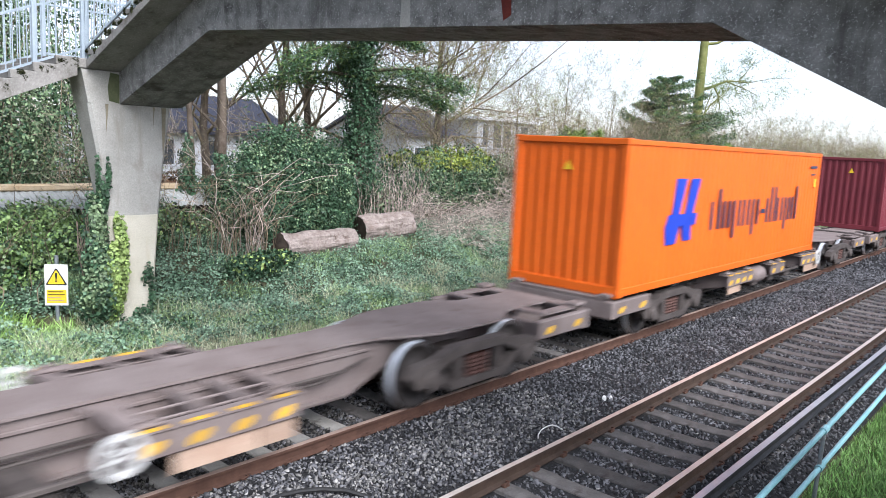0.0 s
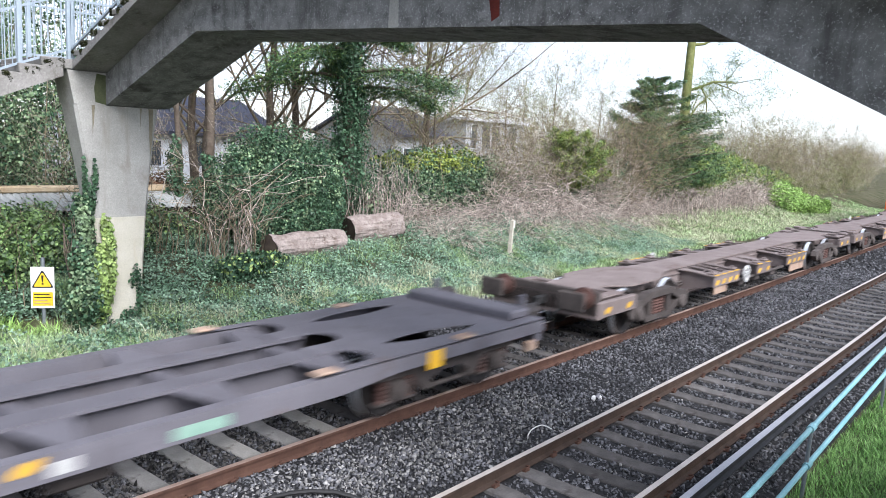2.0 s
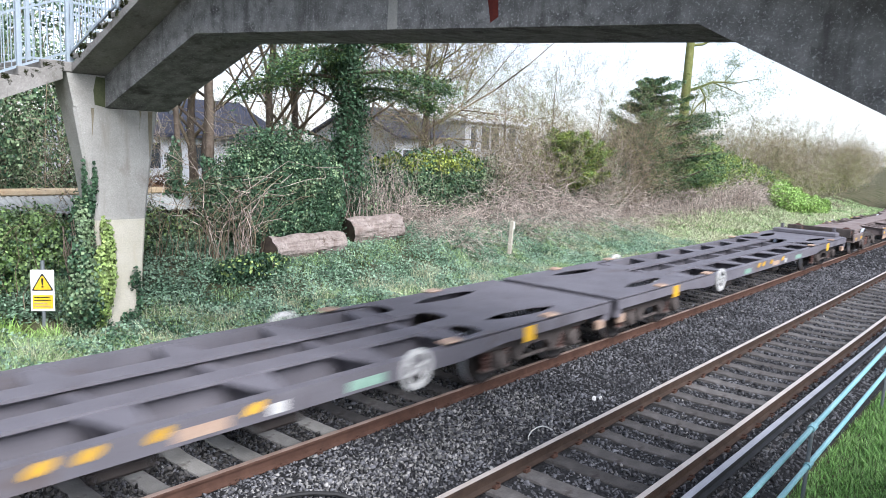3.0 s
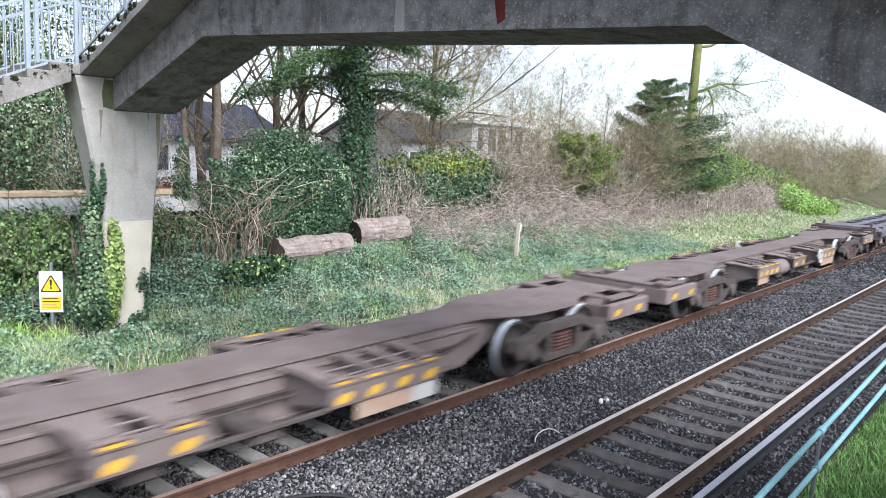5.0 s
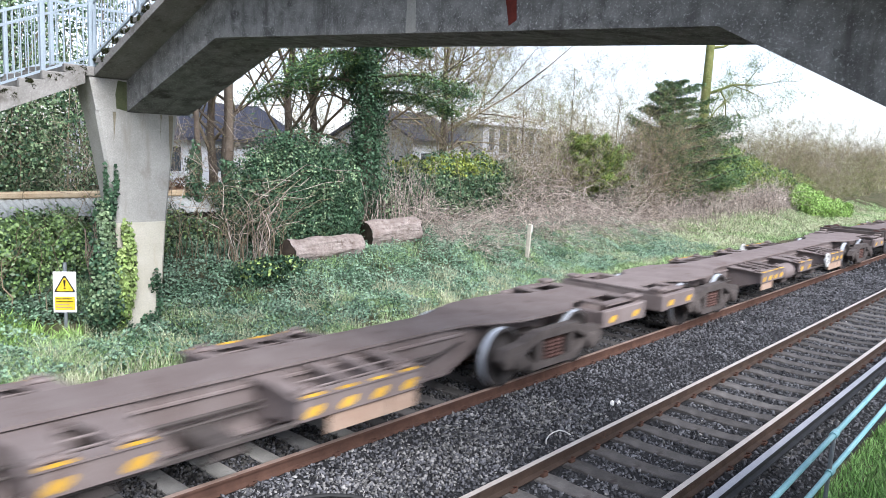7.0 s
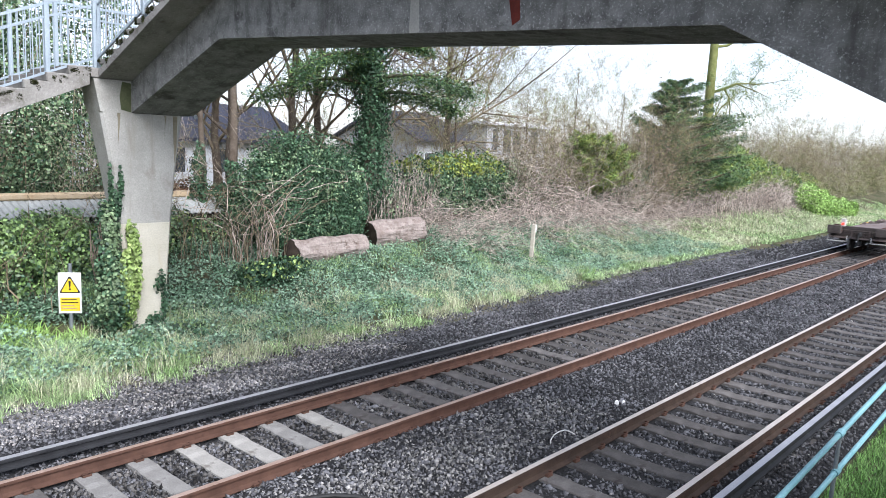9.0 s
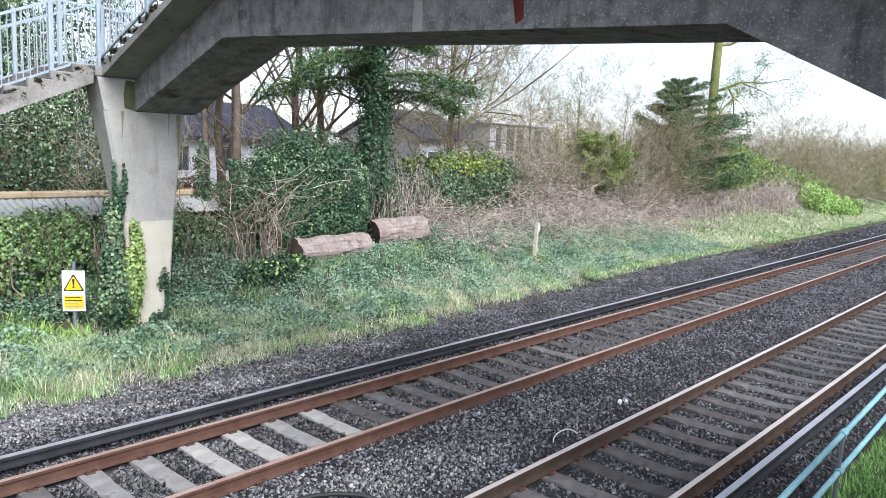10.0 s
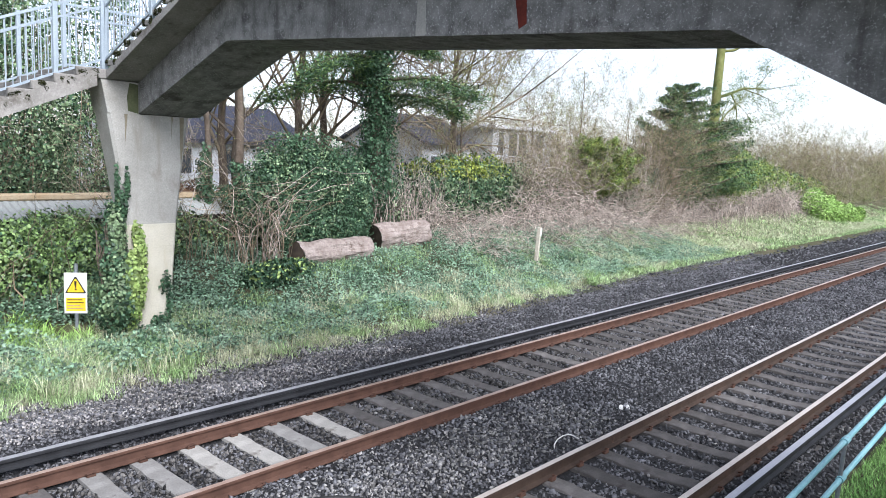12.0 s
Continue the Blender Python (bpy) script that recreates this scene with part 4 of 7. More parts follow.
    if tail:
        m = Mesh()
        m.box(-9.86, -9.74, 0.56, 0.74, 1.10, 1.42, 0.02)
        lamp = part("tail_lamp", m, M_WHITE, w, "white tail lamp box with a red light")
        m = Mesh()
        m.box(-9.875, -9.861, 0.60, 0.70, 1.16, 1.25)
        part("lens", m, M_LAMP, lamp, "glowing red lens")
        for s in (-1, 1):
            m = Mesh()
            m.tube([(-9.95, s * 0.8 - 0.35, 0.74), (-9.95, s * 0.8 - 0.35, 0.5), (-9.95, s * 0.8 + 0.35, 0.5), (-9.95, s * 0.8 + 0.35, 0.74)], 0.02, 6)
            part("step_iron", m, M_WHITE, w, "white-painted shunter's step")
    running_gear(w, (-BOGIE, BOGIE))
    return w


def cut_plate(name, outline, holes, z0, z1, mat):
    """A flat plate with holes through it: outlines in plan, from z0 up to z1."""
    bm = bmesh.new()
    for loop in [outline] + holes:
        vs = [bm.verts.new((x, y, z0)) for x, y in loop]
        for i, v in enumerate(vs):
            bm.edges.new((v, vs[(i + 1) % len(vs)]))
    bmesh.ops.triangle_fill(bm, use_beauty=True, use_dissolve=False, edges=bm.edges[:])
    ex = bmesh.ops.extrude_face_region(bm, geom=bm.faces[:])
    bmesh.ops.translate(bm, vec=(0, 0, z1 - z0), verts=[q for q in ex["geom"] if isinstance(q, bmesh.types.BMVert)])
    bmesh.ops.recalc_face_normals(bm, faces=bm.faces)
    me = bpy.data.meshes.new(name)
    bm.to_mesh(me)
    bm.free()
    me.materials.append(mat)
    return me


def lens(cx, cy, length, width, tilt):
    """A leaf-shaped opening, blunt at one end."""
    pts = []
    for k in range(20):
        a = 2 * math.pi * k / 20
        u, v = math.cos(a) * length / 2, math.copysign(abs(math.sin(a)) ** 1.35, math.sin(a)) * width / 2
        pts.append((cx + u, cy + v + tilt * u))
    return pts


def flat_wagon(raised=0, wheel_x=-4.0):
    """A dark skeletal wagon: two side sills, two inner beams, cross members, broad plates over the bogies."""
    w = thing("skeletal_wagon", "empty dark grey steel skeletal container wagon on two bogies", "wagon", group="wagons of the train")
    E = 8.85
    for s in (-1, 1):
        m = Mesh()
        m.loft([[(x, s * 1.25 - 0.07, z0), (x, s * 1.25 + 0.07, z0), (x, s * 1.25 + 0.07, 0.95), (x, s * 1.25 - 0.07, 0.95)] for x, z0 in ((-E, 0.78), (-5.6, 0.78), (-4.6, 0.70), (4.6, 0.70), (5.6, 0.78), (E, 0.78))])
        part("side_sill", m, M_WAGON_DARK, w, "dark side sill")
        m = Mesh()
        m.box(-5.3, 5.3, s * 0.42 - 0.165, s * 0.42 + 0.165, 0.93, 0.970)
        m.box(-5.4, 5.4, s * 0.42 - 0.03, s * 0.42 + 0.03, 0.55, 0.93)
        part("inner_beam", m, M_WAGON_DARK, w, "dark inner beam")
    for i in range(7):
        x = -4.8 + 1.6 * i
        m = Mesh()
        m.box(x - 0.09, x + 0.09, -1.2, 1.2, 0.74, 0.90, 0.01)
        m.prism([(x - 0.3, 0.585), (x + 0.3, 0.585), (x + 0.12, 1.19), (x - 0.12, 1.19)], 0.925, 0.945, "z")
        m.prism([(x - 0.3, -0.585), (x + 0.3, -0.585), (x + 0.12, -1.19), (x - 0.12, -1.19)], 0.925, 0.945, "z")
        part("cross_member", m, M_WAGON_DARK, w)
    for e in (-1, 1):
        m = Mesh()
        # broad end plate: rounded notches between the beams, leaf-shaped openings beside the bogie
        edge_line = [(4.55, -1.30), (4.55, -1.19)]
        for y0, y1, deep in ((-1.18, -0.59, 5.25), (-0.255, 0.255, 5.55), (0.59, 1.18, 5.25)):
            rr = (y1 - y0) / 2
            edge_line += [(4.85, y0)] + [(deep - rr * 0.6 + rr * 0.9 * math.sin(a), (y0 + y1) / 2 - rr * math.cos(a)) for a in (math.pi * k / 8 for k in range(9))] + [(4.85, y1)]
        edge_line += [(4.55, 1.19), (4.55, 1.30), (8.85, 1.30), (8.85, -1.30)]
        holes = [[(e * x, y) for x, y in lens(6.75, q * 0.80, 1.75, 0.34, q * 0.06)] for q in (-1, 1)]
        part("deck_plate", cut_plate("deck_plate", [(e * x, y) for x, y in edge_line], holes, 0.972, 0.990, M_WAGON_DARK), None, w, "dark plate with leaf-shaped openings")
        m.box(e * 8.75 - 0.1, e * 8.75 + 0.1, -1.3, 1.3, 0.62, 0.952, 0.015)
        part("headstock", m, M_WAGON_DARK, w, "dark end beam")
        if raised == e:
            m = Mesh()
            m.box(e * 8.5 - 0.25, e * 8.5 + 0.25, -1.1, 1.1, 0.99, 1.13, 0.03)
            part("end_beam", m, M_WAGON_DARK, w, "raised end beam")
            for s in (-1, 1):
                m = Mesh()
                m.box(e * 8.8 - 0.05, e * 8.8 + 0.05, s * 0.9 - 0.05, s * 0.9 + 0.05, 0.99, 1.3, 0.01)
                part("end_stop", m, M_WAGON_DARK, w)
                m = Mesh()
                m.tube([(e * 8.85, s * 0.88, 0.98), (e * 9.2, s * 0.88, 0.98)], 0.14, 12)
                part("buffer", m, M_WHEEL, w, "round steel buffer")
        else:
            m = Mesh()
            m.tube([(e * 8.8, 0, 0.75), (e * 9.15, 0, 0.75)], 0.1, 8)
            part("drawbar", m, M_GRIME, w)
        for s in (-1, 1):
            m = Mesh()
            m.box(e * 6.25 - 0.14, e * 6.25 + 0.14, min(s * 1.32, s * 1.326), max(s * 1.32, s * 1.326), 0.70, 0.94)
            part("yellow_mark", m, M_YELLOW, w)
            for x in (4.4, 6.9):
                m = Mesh()
                m.box(e * x - 0.15, e * x + 0.15, s * 1.25 - 0.09, s * 1.25 + 0.09, 0.990, 1.03, 0.015)
                part("container_seat", m, M_RUSTPLATE, w, "worn tan container seat")
            m = Mesh()
            m.box(e * 8.6 - 0.12, e * 8.6 + 0.12, min(s * 1.2, s * 1.3), max(s * 1.2, s * 1.3), 0.5, 0.66, 0.02)
            part("step_plate", m, M_RUSTPLATE, w, "worn yellow foot step")
    for s in (-1, 1):
        for x0, x1, mt in ((-2.0, -1.5, M_GREENPAINT), (0.3, 0.9, M_RUSTPLATE), (2.5, 3.1, M_GREENPAINT), (-3.8, -3.4, M_GREENPAINT), (1.4, 1.6, M_WHITE)):
            m = Mesh()
            m.box(x0, x1, min(s * 1.3205, s * 1.326), max(s * 1.3205, s * 1.326), 0.74, 0.86)
            part("painted_panel", m, mt, w, "faded painted lettering panel")
        marks(w, (-0.9, -0.5, 0.15, 1.2), s * 1.3275, 0.88)
        h = part("handwheel", handwheel_me, None, w, "white-painted handbrake wheel")
        h.location = (wheel_x, s * 1.36, 0.80)
        h.scale = (1.25, 1, 1.25)
    for x in (-2.2, 0.0, 1.8):
        m = Mesh()
        m.box(x - 0.3, x + 0.3, -1.0, 1.0, 0.40, 0.56, 0.04)
        part("brake_lever_box", m, M_GRIME, w)
    m = Mesh()
    m.tube([(-4.8, -0.9, 0.58), (4.8, -0.9, 0.58)], 0.03, 6)
    part("brake_pipe", m, M_GRIME, w)
    running_gear(w, (-BOGIE, BOGIE), True)
    return w


def corrugated(m, p0, p1, z0, z1, out, pitch=0.28, depth=0.036):
    """A trapezoidal sheet from p0 to p1 (plan), facing out."""
    p0, p1, out = Vector(p0), Vector(p1), Vector(out)
    L = (p1 - p0).length
    n = max(1, round(L / pitch))
    d = (p1 - p0) / n
    line = []
    for i in range(n):
        for s, h in ((0.0, 0), (0.32, 0), (0.5, -1), (0.82, -1)):
            line.append(p0 + d * (i + s) + out * depth * h)
    line.append(p1)
    m.loft([[(q.x, q.y, z) for q in line] + [(q.x - out.x * 0.01, q.y - out.y * 0.01, z) for q in line[::-1]] for z in (z0, z1)])


def container(paint, label, emblem):
    L, Wd, Hh = 12.192, 2.438, 2.896
    c = thing("shipping_container", label, "container", group="containers on the train")
    h = Wd / 2
    for s in (-1, 1):
        m = Mesh()
        corrugated(m, (0.12, s * (h - 0.012), 0), (L - 0.12, s * (h - 0.012), 0), 0.15, Hh - 0.08, (0, s, 0), 0.278, 0.03)
        part("side_wall", m, paint, c, "corrugated side wall")
        m = Mesh()
        m.box(0.1, L - 0.1, s * h - (0.06 if s > 0 else 0), s * h + (0 if s > 0 else 0.06), Hh - 0.11, Hh - 0.01, 0.012)
        m.box(0.1, L - 0.1, s * h - (0.06 if s > 0 else 0), s * h + (0 if s > 0 else 0.06), 0.02, 0.17, 0.012)
        part("side_rail", m, paint, c, "top and bottom side rails")
    m = Mesh()
    corrugated(m, (0.03, -h + 0.12, 0), (0.03, h - 0.12, 0), 0.2, Hh - 0.1, (-1, 0, 0), 0.245, 0.024)
    m.box(0.0, 0.08, -h + 0.1, h - 0.1, 0.02, 0.2, 0.012)
    m.box(0.0, 0.08, -h + 0.1, h - 0.1, Hh - 0.12, Hh - 0.005, 0.012)
    part("end_wall", m, paint, c, "corrugated end wall")
    m = Mesh()
    m.box(L - 0.06, L - 0.02, -h + 0.1, h - 0.1, 0.05, Hh - 0.05, 0.01)
    part("doors", m, paint, c, "rear doors")
    m = Mesh()
    m.box(0.05, L - 0.05, -h + 0.03, h - 0.03, Hh - 0.05, Hh - 0.02)
    part("roof", m, paint, c)
    m = Mesh()
    m.box(0.1, L - 0.1, -h + 0.06, h - 0.06, 0.10, 0.16)
    part("floor", m, M_GRIME, c)
    for x in (0, L):
        for s in (-1, 1):
            m = Mesh()
            a, b2 = (x, x + 0.13) if x == 0 else (x - 0.13, x)
            m.box(a, b2, min(s * h, s * (h - 0.12)), max(s * h, s * (h - 0.12)), 0.0, Hh, 0.012)
            po = part("corner_post", m, paint, c)
            for z in (0.0, Hh - 0.118):
                k = Mesh()
                a2, b3 = (x - 0.006, x + 0.172) if x == 0 else (x - 0.172, x + 0.006)
                k.box(a2, b3, min(s * (h + 0.006), s * (h - 0.156)), max(s * (h + 0.006), s * (h - 0.156)), z - 0.002, z + 0.12, 0.012)
                part("corner_casting", k, paint, po, "corner casting")
    m = Mesh()
    m.prism([(-0.10, 0), (0.10, 0), (0.0, 0.19)], -0.008, -0.004, "x", pose(0.03, 0.02, 2.28))
    part("warning_triangle", m, M_SIGNYELLOW, c, "small yellow warning triangle")
    if emblem:
        y = -h - 0.003
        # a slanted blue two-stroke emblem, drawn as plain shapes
        m = Mesh()
        for q in ([(2.02, 1.46), (2.36, 1.46), (2.62, 2.18), (2.12, 2.18)], [(2.62, 1.46), (3.02, 1.46), (3.30, 2.18), (2.86, 2.18)], [(1.74, 1.22), (3.18, 1.22), (3.24, 1.46), (1.86, 1.46)],
                  [(1.80, 0.86), (2.26, 0.86), (2.40, 1.22), (1.74, 1.22)], [(2.62, 0.90), (3.02, 0.90), (2.96, 1.22), (2.52, 1.22)]):
            m.prism(q, y - 0.006, y - 0.001, "y")
        part("emblem", m, M_BLUE, c, "blue painted emblem")
        # plain dark bars beside it
        x = 4.0
        for wdt, lo, hi in ((0.62, 0.0, 0.90), (0.52, 0.0, 0.62), (0.54, -0.25, 0.62), (0.52, 0.0, 0.62), (0.54, -0.25, 0.62), (0.30, 0.25, 0.36), (0.50, 0.0, 0.90), (0.13, 0.0, 0.90), (0.54, 0.0, 0.62), (0.50, -0.25, 0.62), (0.54, 0.0, 0.90)):
            for xa, xb, za, zb in (((x, x + wdt, lo, hi),) if wdt < 0.4 else ((x, x + 0.13, lo, min(hi, 0.62)), (x + wdt - 0.2, x + wdt - 0.07, 0.0, hi))):
                m = Mesh()
                m.box(xa, xb, y - 0.006, y - 0.001, 1.05 + za, 1.05 + zb)
                part("painted_bar", m, M_DARKBLUE, c, "plain dark bar")
            x += wdt + 0.1
    m = Mesh()
    m.box(L - 1.0, L - 0.35, -h - 0.006, -h - 0.002, 2.45, 2.52)
    m.box(L - 0.9, L - 0.5, -h - 0.006, -h - 0.002, 2.25, 2.30)
    part("data_marks", m, M_WHITE if not emblem else M_DARKBLUE, c, "small plate marks")
    m = Mesh()
    m.box(L - 0.55, L - 0.38, -h - 0.006, -h - 0.002, 1.9, 2.15)
    part("yellow_label", m, M_SIGNYELLOW, c, "yellow label")
    return c


TRAIN = [
    (42.0, spine_wagon(False, 1.45)),
    (21.75, spine_wagon(True, 3.0)),
    (1.50, spine_wagon(True, 1.45)),
    (-18.75, spine_wagon(False, -2.15, buffers=1)),
    (-39.35, flat_wagon(1, -3.77)),
    (-57.35, flat_wagon(-1, 3.63)),
    (-76.75, spine_wagon(True, 1.45, buffers=2)),
    (-97.10, spine_wagon(False, -2.15, (0.4, 0.5), buffers=1)),
    (-117.90, spine_wagon(True, 1.45, buffers=2)),
    (-138.10, spine_wagon(False, -2.15, buffers=1, tail=True)),
]
BOXES = [
    (12.15, container(M_ORANGE, "bright orange forty-foot container with a blue emblem", True)),
    (33.8, container(M_MAROON, "dark maroon forty-foot container on a wagon", False)),
]


# ---- plants: shared makers ----
def frustums(p0, p1, r0, r1, n):
    """Tapered sticks, all at once: (k, 3) ends and (k,) radii."""
    p0, p1, r0, r1 = (np.asarray(a, float) for a in (p0, p1, r0, r1))
    d = p1 - p0
    d /= np.maximum(np.linalg.norm(d, axis=1), 1e-9)[:, None]
    ref = np.where(np.abs(d[:, 2:3]) < 0.9, np.array([[0, 0, 1.0]]), np.array([[1.0, 0, 0]]))
    a = np.cross(d, ref)
    a /= np.linalg.norm(a, axis=1)[:, None]
    b = np.cross(d, a)
    t = 2 * np.pi * np.arange(n) / n
    ring = a[:, None] * np.cos(t)[None, :, None] + b[:, None] * np.sin(t)[None, :, None]
    v = np.concatenate([p0[:, None] + ring * r0[:, None, None], p1[:, None] + ring * r1[:, None, None]], 1)
    j = np.arange(n)
    q = np.stack([j, (j + 1) % n, (j + 1) % n + n, j + n], -1)
    f = (q[None] + 2 * n * np.arange(len(p0))[:, None, None]).reshape(-1, 4)
    return v.reshape(-1, 3), f


def stick_mesh(name, segs, mat, n=4):
    s = np.array(segs, float)
    v, f = frustums(s[:, 0:3], s[:, 3:6], s[:, 6], s[:, 7], n)
    return array_mesh(name, v, f, mat)


def leaf_mesh(name, pts, out, size, mat, long=1.5, wild=0.7, hang=0.0):
    """Folded leaves at the points, facing about outwards."""
    n = len(pts)
    nrm = out + rng.normal(size=(n, 3)) * wild
    nrm /= np.linalg.norm(nrm, axis=1)[:, None]
    d = rng.normal(size=(n, 3))
    d[:, 2] -= hang
    d -= nrm * (d * nrm).sum(1)[:, None]
    d /= np.maximum(np.linalg.norm(d, axis=1), 1e-6)[:, None]
    s = np.cross(nrm, d)
    w = size * rng.uniform(0.6, 1.3, n)[:, None]
    a = pts - d * w * long * 0.5
    c = pts + d * w * long * 0.5
    l = pts - s * w * 0.5 + nrm * w * 0.15
    r = pts + s * w * 0.5 + nrm * w * 0.15
    v = np.stack([a, l, c, r], 1).reshape(-1, 3)
    o = 4 * np.arange(n)[:, None]
    f = np.concatenate([o + np.array([[0, 1, 2]]), o + np.array([[0, 2, 3]])], 0)
    return array_mesh(name, v, f, mat)


def blob_points(blobs, n, shell=0.45, lump=0.28, freq=1.6):
    """Points in the outer layers of lumpy ellipsoids (x, y, z, rx, ry, rz), and their outward directions."""
    vol = np.array([b[3] * b[4] + b[4] * b[5] + b[3] * b[5] for b in blobs])
    P, N = [], []
    for b, k in zip(blobs, np.maximum(1, (n * vol / vol.sum()).astype(int))):
        d = rng.normal(size=(k, 3))
        d /= np.linalg.norm(d, axis=1)[:, None]
        ph = np.array(b[:3]) * 1.7
        bump = sum(np.sin(d @ w * freq * m + ph[i % 3]) / m for i, (w, m) in enumerate(zip(rng.normal(size=(5, 3)) * 2.2, (1, 1.3, 2, 3, 4))))
        r = (1 - shell * rng.random(k) ** 1.6) * (1 + lump * bump * 0.5)
        P.append(np.array(b[:3]) + d * np.array(b[3:6]) * r[:, None])
        N.append(d)
    return np.concatenate(P), np.concatenate(N)


def above_ground(P, N, lift=0.02):
    keep = np.array([p[2] > ground_z(p[0], p[1]) + lift for p in P])
    return P[keep], N[keep]


def shrub(name, label, category, blobs, n, size, mats, group="", stems=0, hang=0.3, twig_mat=None):
    """A leafy bush: leaves in one or two colours on twiggy stems; mats: (material, share, lowest height)."""
    cx, cy = np.mean([b[0] for b in blobs]), np.mean([b[1] for b in blobs])
    base = Vector((cx, cy, ground_z(cx, cy)))
    sh = thing(name, label, category, Matrix.Translation(base), group)
    off = np.array(base)
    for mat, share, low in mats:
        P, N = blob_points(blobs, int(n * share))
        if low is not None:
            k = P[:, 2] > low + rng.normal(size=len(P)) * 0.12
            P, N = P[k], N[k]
        P, N = above_ground(P, N)
        part("foliage", leaf_mesh("foliage", P - off, N, size, mat, 1.4, 0.75, hang), None, sh)
    segs = []
    for i in range(stems or 14):
        b = blobs[i % len(blobs)]
        p = np.array([b[0] + rng.uniform(-0.5, 0.5) * b[3], b[1] + rng.uniform(-0.5, 0.5) * b[4], 0])
        p[2] = ground_z(p[0], p[1]) - 0.05
        q = np.array([b[0] + rng.normal() * b[3] * 0.6, b[1] + rng.normal() * b[4] * 0.6, b[2] + rng.uniform(0.2, 0.95) * b[5]])
        mid = (p + q) / 2 + rng.normal(size=3) * 0.12
        segs += [(*(p - off), *(mid - off), 0.022, 0.014), (*(mid - off), *(q - off), 0.014, 0.005)]
    part("wood", stick_mesh("wood", segs, twig_mat or M_TWIG, 5), None, sh)
    return sh


def grow(segs, p, d, length, r, depth, spread=0.6, up=0.15, kids=(3, 5), wiggle=0.18, ratio=0.62, thin=0.012):
    """Bare branches: each limb a bent line with side limbs."""
    n = 4 if depth > 1 else 3
    pts = [p]
    for i in range(n):
        d = d + np.random.normal(size=3) * wiggle
        d[2] += up * 0.4
        d = d / np.linalg.norm(d)
        q = pts[-1] + d * length / n
        ra, rb = r * (1 - 0.75 * i / n), r * (1 - 0.75 * (i + 1) / n)
        segs.append((*pts[-1], *q, max(ra, 0.003), max(rb, 0.0025)))
        pts.append(q)
    if depth == 0:
        return
    for k in range(random.randint(*kids)):
        i = random.randint(1, n)
        s = pts[i]
        a = np.random.normal(size=3)
        a -= d * a.dot(d)
        a /= max(np.linalg.norm(a), 1e-6)
        nd = d * (1 - spread * 0.6) + a * spread
        nd[2] += up
        nd /= np.linalg.norm(nd)
        grow(segs, s, nd, length * ratio * random.uniform(0.7, 1.2), max(r * (1 - 0.7 * i / n) * 0.65, 0.004), depth - 1, spread, up, kids, wiggle, ratio)


def bare_tree(name, label, height, r, depth=4, lean=(0, 0), first=0.35, limbs=9, mat=None, spread=0.7, up=0.12, limb_len=0.42, group="", kids=(4, 5), ratio=0.62, twigs=5000, twig_mat=None, limb_r=0.26):
    """A leafless tree: tapered trunk, limbs from a third of its height, fine twigs."""
    t = thing(name, label, "tree", group=group)
    trunk, limbsegs = [], []
    pts, p = [np.zeros(3) - np.array([0, 0, 0.1])], np.zeros(3)
    n = 8
    for i in range(n):
        p = p + np.array([lean[0] + np.random.normal() * 0.05, lean[1] + np.random.normal() * 0.05, 1.0]) * height / n
        pts.append(p.copy())
    for i in range(n):
        trunk.append((*pts[i], *pts[i + 1], r * (1 - 0.85 * i / n) * (1.25 if i == 0 else 1), r * (1 - 0.85 * (i + 1) / n)))
    for k in range(limbs):
        f = first + (1 - first) * (k + 0.5) / limbs
        i = min(n - 1, int(f * n))
        s = pts[i] + (pts[i + 1] - pts[i]) * (f * n - i)
        a = k * 2.4 + random.uniform(-0.4, 0.4)
        d = np.array([math.cos(a) * spread, math.sin(a) * spread, 0.55 + up])
        d /= np.linalg.norm(d)
        grow(limbsegs, s, d, height * limb_len * (1.15 - 0.6 * f) * random.uniform(0.8, 1.2), r * limb_r * (1.1 - 0.7 * f), depth - 1, 0.62, up, kids, 0.16, ratio)
    ends = np.array([q[3:6] for q in limbsegs if q[7] < 0.012])
    if len(ends) and twigs:
        P = ends[rng.integers(0, len(ends), twigs)] + rng.normal(size=(twigs, 3)) * 0.16
        part("twig_haze", leaf_mesh("twig_haze", P, rng.normal(size=(twigs, 3)), 0.011, twig_mat or M_SCRUB, 32.0, 0.3, -0.6), None, t)
    part("trunk", stick_mesh("trunk", trunk, mat or M_BARK, 9), None, t)
    part("crown", stick_mesh("crown", limbsegs, mat or M_TWIG, 3), None, t)
    return t


